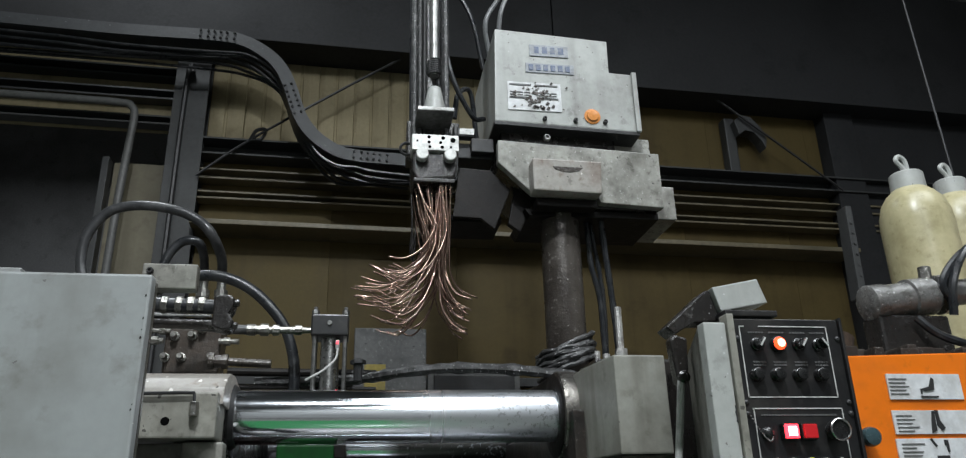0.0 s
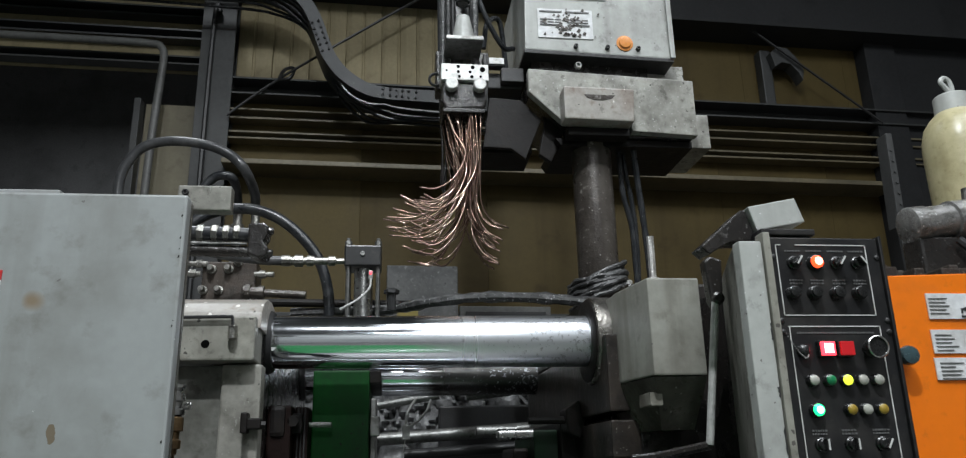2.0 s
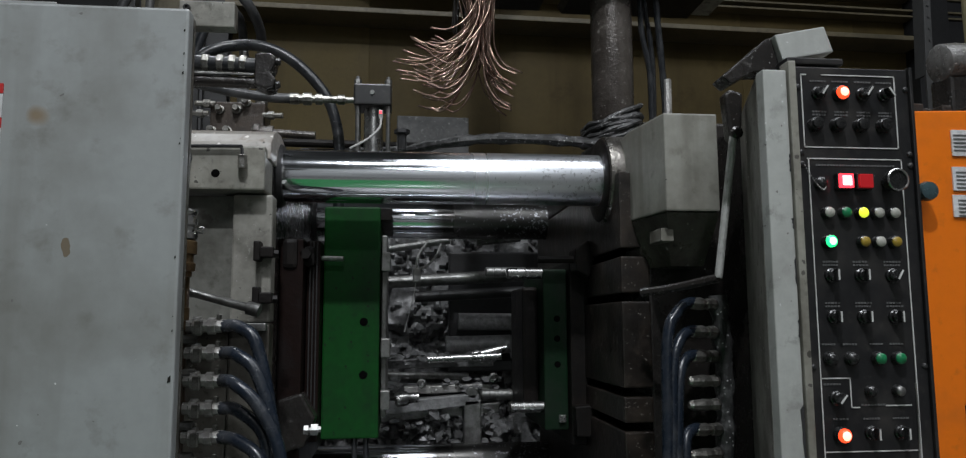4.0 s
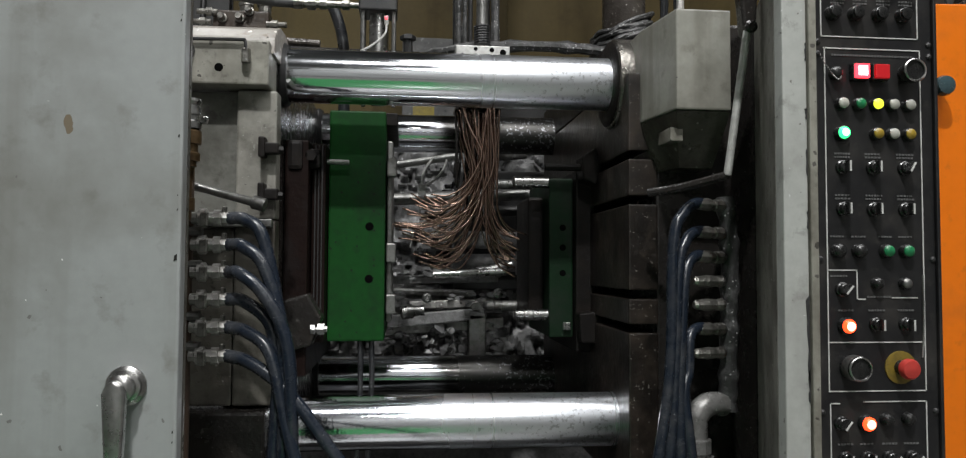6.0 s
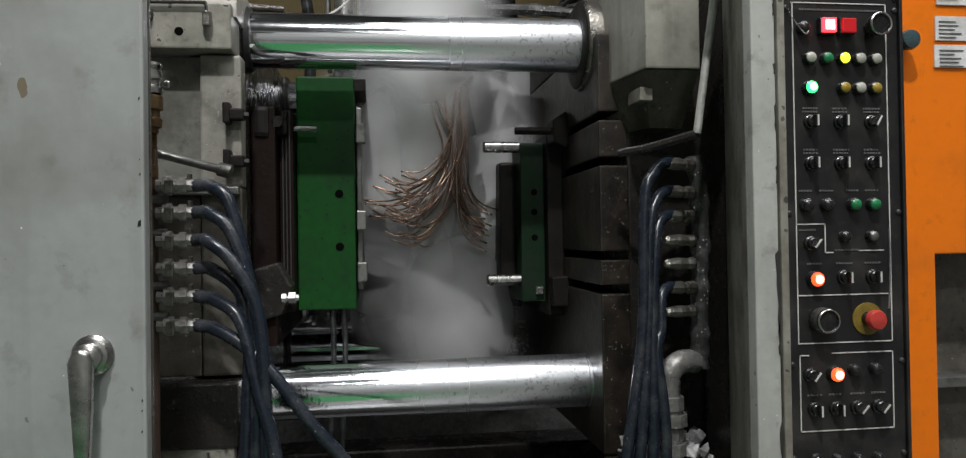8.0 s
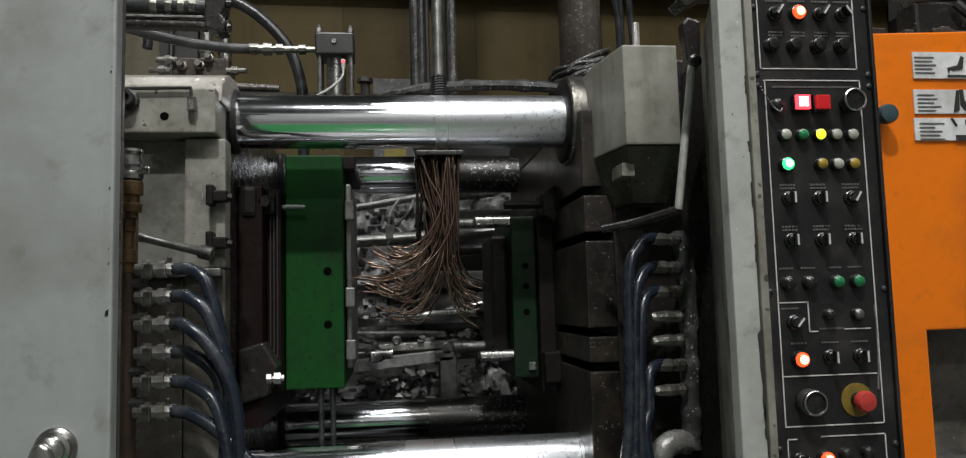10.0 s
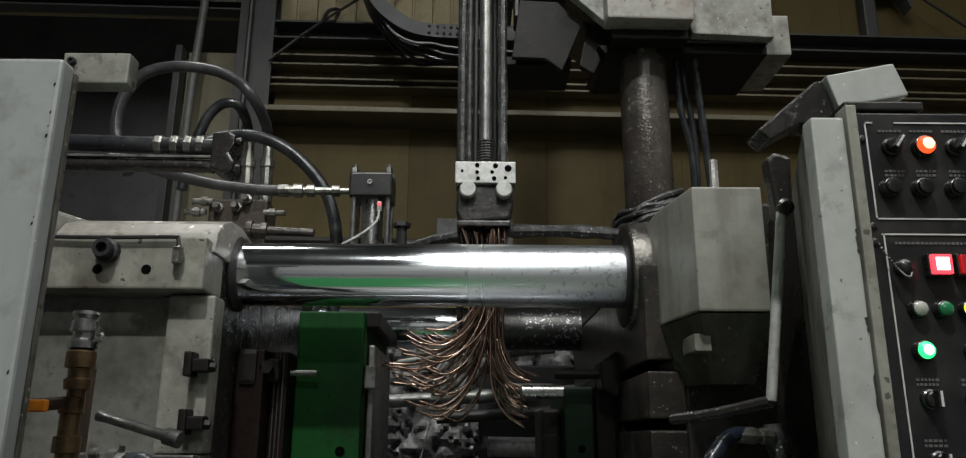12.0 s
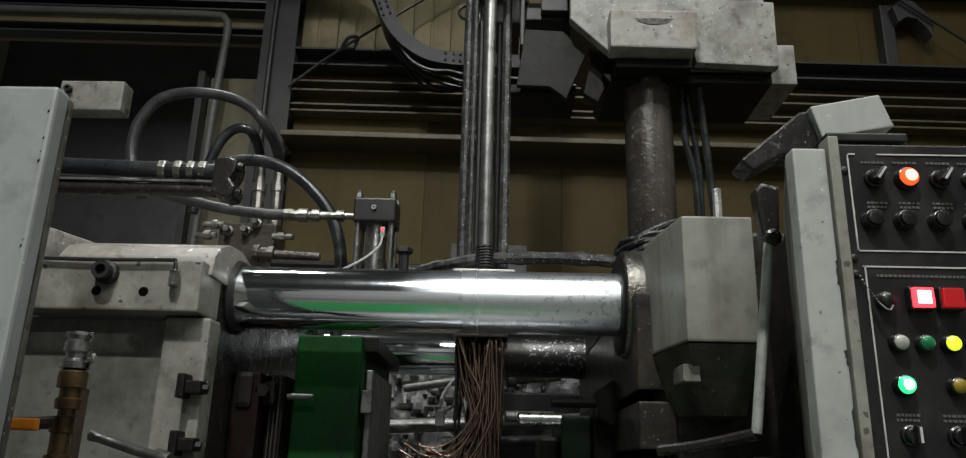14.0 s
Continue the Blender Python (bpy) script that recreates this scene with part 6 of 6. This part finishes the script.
outline([(1.037, 1.967, 1.252, 1.967), (1.037, 1.967, 1.037, 2.128), (1.037, 2.128, 1.048, 2.128), (1.085, 2.128, 1.252, 2.128), (1.252, 2.128, 1.252, 1.967)])
outline([(1.042, 1.942, 1.256, 1.942), (1.256, 1.942, 1.256, 1.228), (1.256, 1.228, 1.046, 1.228), (1.042, 1.942, 1.046, 1.228)][:3] + [(1.044, 1.942, 1.044, 1.228)])
outline([(1.044, 1.477, 1.108, 1.477), (1.108, 1.477, 1.108, 1.417), (1.108, 1.417, 1.125, 1.417), (1.185, 1.420, 1.240, 1.420), (1.046, 1.328, 1.254, 1.328)])
outline([(1.046, 1.203, 1.065, 1.203), (1.118, 1.206, 1.256, 1.206), (1.256, 1.206, 1.256, 1.045), (1.256, 1.045, 1.046, 1.045), (1.046, 1.045, 1.046, 1.203)])


engraved = bmesh.new()


def lettering(x, z, w, rows=1):
    """Worn engraving too fine to read."""
    bm = engraved
    for r in range(rows):
        k = x - w / 2
        while k < x + w / 2:
            d = random.uniform(0.003, 0.006)
            box(k, k + d, 1.5704, 1.5717, z - 0.007 * r, z + 0.0038 - 0.007 * r, 0, bm)
            k += d + 0.002


def ring(x, z, r, depth, mat="black_plastic"):
    return part("button_bezel", turned((x, 1.572, z), (x, 1.0, z), [(0, r * 1.12), (0.006, r * 1.1), (0.008, r), (depth, r), (depth + 0.001, r * 0.9), (depth - 0.004, r * 0.86)], 20), mat, cb, "", True)


def button(x, z, mat, r=0.0125, lit=None, dome=0.004):
    b = ring(x, z, r, 0.013)
    part("button_cap", turned((x, 1.562, z), (x, 1.0, z), [(0, r * 0.86), (0.006, r * 0.86), (0.006 + dome * 0.7, r * 0.6), (0.006 + dome, r * 0.1)], 18), mat, b, "", True)
    if lit:
        part("lamp_core", turned((x, 1.5565, z), (x, 1.0, z), [(0, r * 0.70), (dome * 0.75, r * 0.60), (0.0012 + dome, r * 0.30), (0.0016 + dome, r * 0.05)], 14), lit, b)
    return b


def selector(x, z, angle=0):
    b = part("selector_base", turned((x, 1.572, z), (x, 1.0, z), [(0, 0.0155), (0.006, 0.015), (0.008, 0.0125), (0.016, 0.012), (0.018, 0.010)], 18), "black_plastic", cb, "", True)
    bm = box(-0.0042, 0.0042, -0.014, 0, -0.0125, 0.0125, 0.0015)
    bm.transform(Matrix.Translation((x, 1.555, z)) @ Matrix.Rotation(radians(angle), 4, "Y"))
    part("selector_lever", bm, "black_plastic", b)
    bm = box(-0.0018, 0.0018, -0.0155, -0.0142, -0.011, 0.011, 0)
    bm.transform(Matrix.Translation((x, 1.555, z)) @ Matrix.Rotation(radians(angle), 4, "Y"))
    part("pointer_mark", bm, "white_paint", b, "white pointer mark")
    return b


random.seed(41)
# top group
selector(1.074, 2.086, 35)
button(1.124, 2.086, "lit_orange", 0.0165, "lit_core", 0.008)
selector(1.176, 2.086, 35)
selector(1.226, 2.086, -35)
for x in (1.062, 1.112, 1.165, 1.218):
    ring(x, 2.016, 0.0145, 0.016)
    part("button_cap", turned((x, 1.560, 2.016), (x, 1.0, 2.016), [(0, 0.0125), (0.010, 0.012), (0.011, 0.009)], 16), "black_plastic", cb, "", True)
for x in (1.074, 1.124, 1.176, 1.226):
    lettering(x, 2.112, 0.034, 1)
    lettering(x, 2.044, 0.030, 2)
# second group
lettering(1.15, 1.926, 0.18, 1)
button(1.066, 1.888, "black_plastic")
for x, m, core in ((1.116, "lit_red", "lit_red_core"), (1.160, "lit_red_dim", None)):
    b = part("button_bezel", box(x - 0.018, x + 0.018, 1.556, 1.572, 1.873, 1.909, 0.003), "black_plastic", cb)
    part("button_cap", box(x - 0.0155, x + 0.0155, 1.549, 1.557, 1.876, 1.906, 0.002), m, b, "square red illuminated button")
    if core:
        part("lamp_core", box(x - 0.010, x + 0.010, 1.5475, 1.5492, 1.881, 1.901, 0.0005), core, b)
mush = part("mushroom_button", turned((1.222, 1.572, 1.892), (1.222, 1.0, 1.892), [(0, 0.016), (0.012, 0.016), (0.014, 0.022), (0.026, 0.0245), (0.034, 0.024), (0.036, 0.0215), (0.0335, 0.020), (0.034, 0.004)], 28), "black_plastic", cb, "large black push button", True)
part("chrome_ring", tube([(1.222 + 0.0225 * math.cos(a * math.pi / 12), 1.5355, 1.892 + 0.0225 * math.sin(a * math.pi / 12)) for a in range(25)], 0.0022, 6, 1), "steel", mush, "", True)
for x, m in ((1.078, "button_white"), (1.116, "button_green"), (1.154, "lit_yellow"), (1.190, "button_white"), (1.226, "button_white")):
    button(x, 1.824, m)
for x, m, c in ((1.078, "lit_green", "lit_green_core"), (1.154, "button_amber", None), (1.189, "button_white", None), (1.225, "button_amber", None)):
    button(x, 1.762, m, 0.0145 if c else 0.0125, c, 0.006 if c else 0.004)
for z in (1.691, 1.604):
    for i, x in enumerate((1.080, 1.147, 1.217)):
        selector(x, z, 30 if (i == 2 and z > 1.65) else 0)
        lettering(x, z + 0.027, 0.034, 2)
for x, m in ((1.066, "black_plastic"), (1.112, "black_plastic"), (1.172, "button_green"), (1.216, "button_green")):
    button(x, 1.517, m, 0.0135, None, 0.005)
    lettering(x, 1.545, 0.030, 1)
selector(1.075, 1.437, 40)
button(1.150, 1.450, "black_plastic", 0.011)
button(1.211, 1.450, "dull_steel", 0.0115)
lettering(1.068, 1.463, 0.036, 1)
lettering(1.155, 1.420, 0.05, 1)
button(1.082, 1.362, "lit_orange", 0.0165, "lit_core", 0.008)
selector(1.148, 1.365)
selector(1.213, 1.365)
for x in (1.082, 1.148, 1.213):
    lettering(x, 1.392, 0.032, 1)
big = part("push_button", turned((1.093, 1.572, 1.277), (1.093, 1.0, 1.277), [(0, 0.026), (0.010, 0.026), (0.012, 0.024), (0.030, 0.025), (0.034, 0.0235), (0.031, 0.021), (0.032, 0.004)], 28), "black_plastic", cb, "large black push button in a metal ring", True)
part("chrome_ring", turned((1.093, 1.565, 1.277), (1.093, 1.0, 1.277), [(0, 0.0262), (0.020, 0.0262), (0.022, 0.0255)], 28), "dull_steel", big, "", True)
part("rim", tube([(1.093 + 0.0232 * math.cos(a * math.pi / 12), 1.5375, 1.277 + 0.0232 * math.sin(a * math.pi / 12)) for a in range(25)], 0.002, 6, 1), "steel", big, "", True)
es = part("emergency_stop", turned((1.200, 1.572, 1.276), (1.200, 1.0, 1.276), [(0, 0.034), (0.003, 0.034), (0.004, 0.03)], 28), "ring_yellow", cb, "worn yellow ring of the emergency stop", True)
part("stop_stem", turned((1.200, 1.569, 1.276), (1.200, 1.0, 1.276), [(0, 0.016), (0.022, 0.015)], 18), "black_plastic", es, "", True)
part("stop_mushroom", turned((1.200, 1.550, 1.276), (1.200, 1.0, 1.276), [(0, 0.014), (0.003, 0.021), (0.012, 0.0215), (0.018, 0.018), (0.021, 0.006)], 24), "button_red", es, "red mushroom button", True)
selector(1.068, 1.163, 38)
button(1.122, 1.163, "lit_orange", 0.0165, "lit_core", 0.008)
button(1.165, 1.170, "black_plastic", 0.012)
button(1.213, 1.171, "black_plastic", 0.012)
for i, x in enumerate((1.076, 1.124, 1.172, 1.220)):
    selector(x, 1.092, 0 if i < 2 else 42)
    lettering(x, 1.118, 0.03, 1)
for i, x in enumerate((1.078, 1.124, 1.170, 1.216)):
    (selector if i == 0 else lambda a, b: button(a, b, "black_plastic", 0.012))(x, 0.985)
chain1 = bmesh.new()
for k in range(26):
    a = k / 25
    x, z = 1.032 + 0.046 * a, 1.925 - 0.033 * a - 0.10 * a * (1 - a) - 0.012 * math.sin(math.pi * a)
    bmesh.ops.create_icosphere(chain1, subdivisions=1, radius=0.0022, matrix=Matrix.Translation((x, 1.565 - 0.02 * math.sin(math.pi * a), z)))
part("bead_chain", chain1, "dull_steel", cb, "thin bead chain")
chain2 = bmesh.new()
for k in range(44):
    a = k / 43
    bmesh.ops.create_icosphere(chain2, subdivisions=1, radius=0.0026, matrix=Matrix.Translation((1.240 - 0.004 * a + 0.003 * math.sin(3 * a), 1.552, 1.465 - 0.165 * a)))
part("bead_chain", chain2, "dull_steel", cb)
part("side_sticker", box(1.2935, 1.295, 1.585, 1.605, 1.50, 1.75, 0.0004), "sign_white", cb, "narrow white side sticker")
for z in (1.485, 1.30):
    bm = box(1.2905, 1.322, 1.63, 1.665, z - 0.022, z + 0.022, 0.004)
    bolt(bm, (1.322, 1.648, z + 0.006), (1, 0, 0), 0.008, 0.012)
    part("door_latch", bm, "dull_steel", cb)
tagged(part("engraving", engraved, "ink_grey", cb, "worn pale engraving above the switches"), kind="stuff")
hood = thing("status_lamp_housing", (1.05, 1.62, 2.15), "pale grey tilted sheet-metal lamp housing on the cabinet", "lamp housing")
part("housing", prism([(1.004, 2.232), (1.122, 2.256), (1.141, 2.197), (1.020, 2.174)], "y", 1.612, 1.70, 0.003), "robot_grey", hood)
part("arm", prism([(0.885, 2.138), (0.990, 2.227), (1.002, 2.229), (1.017, 2.174), (1.010, 2.152), (0.955, 2.150), (0.905, 2.12)], "y", 1.625, 1.69, 0.004), "oily_black", hood, "dark sloping arm")
part("gasket", box(1.01, 1.14, 1.575, 1.70, 2.153, 2.168, 0.003), "panel_black", hood)
post = thing("door_frame_post", (0.95, 1.6, 0), "chipped grey-green steel post of the machine door frame", "door post")
part("front_leg", box(0.948, 1.001, 1.565, 1.60, 0.0, 2.135, 0.004), "robot_grey", post, "pale worn front leg")
part("side_leg", prism([(0.949, 1.602), (0.957, 1.602), (1.075, 1.94), (1.064, 1.94)], "z", 0.0, 2.13, 0.002), "worn_grey", post, "darker grey side leg")
random.seed(17)
bm = bmesh.new()
for z, h_, w_ in ((1.02, 0.05, 0.006), (1.24, 0.035, 0.005), (1.335, 0.09, 0.008), (1.58, 0.02, 0.004), (1.70, 0.03, 0.005), (1.80, 0.012, 0.006), (1.93, 0.02, 0.004)):
    edge = 1.0
    pts = [(edge, z - h_), (edge, z + h_)]
    n = 6
    pts += [(edge - w_ * random.uniform(0.3, 1.0), z + h_ * (1 - 2 * (k + random.uniform(0.2, 0.8)) / n)) for k in range(n)]
    prism(pts, "y", 1.5635, 1.5646, 0, bm)
tagged(part("chipped_paint", bm, "ink", post, "dark paint chips"), kind="stuff")
single("rear_jamb", box(1.08, 1.12, 1.95, 2.13, 0.0, 2.12, 0.005), "oily_black", "black inner jamb behind the door post", "jamb")

# ---- orange cabinet and hydraulics ----
oc = thing("orange_cabinet", (1.8, 1.9, 0), "orange painted steel machine cabinet with warning signs", "machine cabinet")
part("front_sheet", prism([(1.352, 0.1), (1.352, 2.082), (2.6, 2.125), (2.6, 1.406), (1.438, 1.406), (1.438, 0.1)], "y", 1.67, 1.70, 0.004), "orange", oc)
part("body", box(1.36, 2.6, 1.95, 2.05, 0.1, 2.06, 0.004), "worn_grey", oc)
part("side_sheet", box(1.352, 1.372, 1.70, 2.05, 0.1, 2.075, 0.003), "orange", oc)
# dark material paints the shade of the recess
part("lower_panel", box(1.373, 2.6, 1.80, 1.82, 0.1, 1.50, 0.006), "greasy_shaded_grey", oc, "recessed lower panel, recess shade put into its dark colour")
part("lower_shelf", box(1.44, 2.6, 1.72, 1.80, 1.09, 1.115, 0.003), "dull_steel", oc)
part("round_knob", turned((1.360, 1.67, 1.886), (1.360, 1.0, 1.886), [(0, 0.013), (0.02, 0.013), (0.022, 0.021), (0.034, 0.023), (0.044, 0.020), (0.047, 0.008)], 24), "knob_teal", oc, "dark teal round knob", True)
sx0 = 1.452
for i, (z1, z0) in enumerate(((2.038, 1.976), (1.950, 1.894), (1.884, 1.832))):
    s = part("warning_sign", box(sx0 - 0.004 * i, sx0 + 0.20, 1.6655, 1.6695, z0, z1, 0.0006), "sign_white", oc, "white warning sign with black pictogram")
    bm = bmesh.new()
    random.seed(50 + i)
    for r in range(5):
        box(sx0 + 0.004, sx0 + 0.04 + 0.025 * random.random(), 1.6638, 1.6652, z1 - 0.014 - 0.009 * r, z1 - 0.0115 - 0.009 * r, 0, bm)
    part("text_bar", bm, "ink_grey", s)
    bm = bmesh.new()
    cx, cz = sx0 + 0.105, (z0 + z1) / 2
    if i == 0:
        prism([(cx - 0.022, cz - 0.006), (cx + 0.004, cz), (cx + 0.014, cz + 0.022), (cx + 0.020, cz + 0.018), (cx + 0.016, cz - 0.008), (cx - 0.008, cz - 0.012)], "y", 1.6628, 1.6652, 0, bm)
        box(cx - 0.022, cx + 0.024, 1.6628, 1.6652, cz - 0.027, cz - 0.023, 0, bm)
        prism([(cx - 0.02, cz - 0.008), (cx - 0.016, cz - 0.008), (cx - 0.018, cz - 0.018), (cx - 0.021, cz - 0.018)], "y", 1.6628, 1.6652, 0, bm)
    elif i == 1:
        prism([(cx - 0.012, cz - 0.012), (cx - 0.004, cz + 0.026), (cx + 0.002, cz + 0.026), (cx, cz - 0.02), (cx - 0.014, cz - 0.026)], "y", 1.6628, 1.6652, 0, bm)
        prism([(cx + 0.004, cz + 0.028), (cx + 0.012, cz + 0.028), (cx + 0.013, cz + 0.004), (cx + 0.024, cz - 0.014), (cx + 0.014, cz - 0.020), (cx + 0.004, cz - 0.008)], "y", 1.6628, 1.6652, 0, bm)
    else:
        box(cx - 0.014, cx + 0.018, 1.6628, 1.6652, cz - 0.026, cz - 0.014, 0, bm)
        prism([(cx - 0.024, cz + 0.024), (cx - 0.020, cz + 0.026), (cx - 0.008, cz + 0.008), (cx - 0.012, cz + 0.006)], "y", 1.6628, 1.6652, 0, bm)
        prism([(cx + 0.012, cz + 0.022), (cx + 0.022, cz + 0.022), (cx + 0.022, cz - 0.006), (cx + 0.017, cz - 0.006), (cx + 0.016, cz + 0.01), (cx + 0.012, cz + 0.01)], "y", 1.6628, 1.6652, 0, bm)
    part("pictogram", bm, "ink", s)
random.seed(60)
bm = bmesh.new()
for i in range(26):
    x = 1.37 + 0.045 * i
    h_ = random.uniform(0.008, 0.035)
    box(x, x + random.uniform(0.02, 0.06), 1.72 + random.uniform(0, 0.1), 1.9, 2.06, 2.095 + 0.0345 * (x - 1.352) + h_, 0.004, bm)
tagged(part("greasy_crust", bm, "column_steel", oc, "greasy uneven crust on the top edge"), kind="stuff")


def accumulator(x, y, zs, r):
    t = thing("gas_bottle", (x, y, 0.0), "cream painted gas accumulator bottle with a lifting eye", "gas bottle", "accumulator bottles")
    part("vessel", turned((x, y, 0.0), (x, y, 5), [(0, r * 0.8), (0.03, r), (zs, r), (zs + 0.04, r * 0.97), (zs + 0.085, r * 0.86), (zs + 0.115, r * 0.68), (zs + 0.13, r * 0.54), (zs + 0.135, r * 0.5)], 40), "bottle_cream", t, "", True)
    part("collar", turned((x, y, zs + 0.12), (x, y, 5), [(0, r * 0.50), (0.012, r * 0.50), (0.075, r * 0.48), (0.08, r * 0.44)], 32), "robot_grey", t, "pale threaded collar", True)
    bm = tube([(x + 0.03 - 0.03, y, zs + 0.19), (x - 0.005, y, zs + 0.225), (x - 0.025, y, zs + 0.255), (x - 0.012, y, zs + 0.272), (x + 0.006, y, zs + 0.262), (x + 0.012, y, zs + 0.235), (x + 0.010, y, zs + 0.19)], 0.009, 8, 5)
    part("lifting_eye", bm, "robot_grey", t, "", True)


accumulator(2.13, 2.25, 2.675, 0.120)
accumulator(2.46, 2.42, 2.74, 0.122)
mt = thing("hydraulic_pump_motor", (1.75, 1.9, 2.2), "grey crusted cylindrical motor on the orange cabinet", "motor")
part("body", turned((1.612, 1.90, 2.282), (2.05, 1.90, 2.340), [(0, 0.045), (0.004, 0.052), (0.05, 0.052), (0.052, 0.048), (0.13, 0.048), (0.132, 0.056), (0.205, 0.056), (0.207, 0.04), (0.23, 0.04), (0.232, 0.058), (0.25, 0.058), (0.252, 0.038), (0.46, 0.038)], 24), "wet_pipe", mt, "", True)
part("underside", box(1.62, 1.84, 1.87, 1.95, 2.08, 2.245, 0.01), "oily_black", mt)
part("valve_stub", rod((1.80, 1.88, 2.33), (1.805, 1.88, 2.39), 0.018, 10), "fitting_steel", mt)
for pts in (((1.86, 1.86, 2.27), (1.82, 1.84, 2.33), (1.90, 1.84, 2.42), (2.0, 1.86, 2.46)), ((1.72, 1.85, 2.23), (1.76, 1.83, 2.18), (1.84, 1.82, 2.15), (1.95, 1.85, 2.16)), ((1.84, 1.85, 2.24), (1.85, 1.83, 2.34), (1.93, 1.84, 2.44), (2.05, 1.9, 2.46))):
    single("power_cable", tube(pts, 0.012, 8, 7), "hose", "black cable at the pump motor", "cable", "cables at the motor", smooth=True)


# ---- movement ----
def motions():
    """The spray head sinks between the dies, sprays, rises halfway and sinks again; mist drifts while it sprays."""
    tops = [(0.0, 3.137), (3.7, 3.137), (4.0, 3.12), (4.4, 2.98), (5.0, 2.66), (5.5, 2.40), (5.8, 2.282), (6.0, 2.222), (6.2, 2.205), (6.5, 2.195), (7.0, 2.188), (8.7, 2.188), (10.8, 2.190), (11.2, 2.195), (11.5, 2.222),
            (11.7, 2.305), (12.0, 2.442), (12.3, 2.58), (12.5, 2.695), (12.6, 2.722), (12.7, 2.69), (12.8, 2.63), (13.0, 2.50), (13.2, 2.346), (13.3, 2.300), (13.4, 2.24), (13.5, 2.200), (13.6, 2.192), (14.0, 2.190)]
    walk(sp, [(t, pose(HX - 0.016 * (3.137 - z) / 0.95, HY, z)) for t, z in tops])
    walk(lift, [(t, pose(0, 0, 0.28 * max(0.0, (z - 2.75) / 0.387))) for t, z in tops])
    for k, (ob, (x, y, z, turn)) in enumerate(MIST):
        late = 0.04 * (k % 6)
        low = 0.1 - z
        stays = y >= 3.12 and z < 2.0
        fade = [(8.2, -0.04, 34), (8.5, -0.10, 40), (8.85, low, 42)] if stays else [(8.08, -0.06, 32), (8.40, low, 38), (8.8, low, 42)]
        rows = [(0.0, low, 0), (6.48 + late, low, 0), (6.72 + late, 0.0, 0), (7.2, 0.05, 14), (7.8, -0.02, 26)] + fade + [(9.3, low, 46), (14.0, low, 46)]
        walk(ob, [(t, pose(x + 0.0012 * sp_ * (1 if k % 2 else -1), y, z + dz, 0, turn + 0.5 * sp_ * (1 if k % 2 else -1), (k * 17) % 44 - 22)) for t, dz, sp_ in rows])


motions()
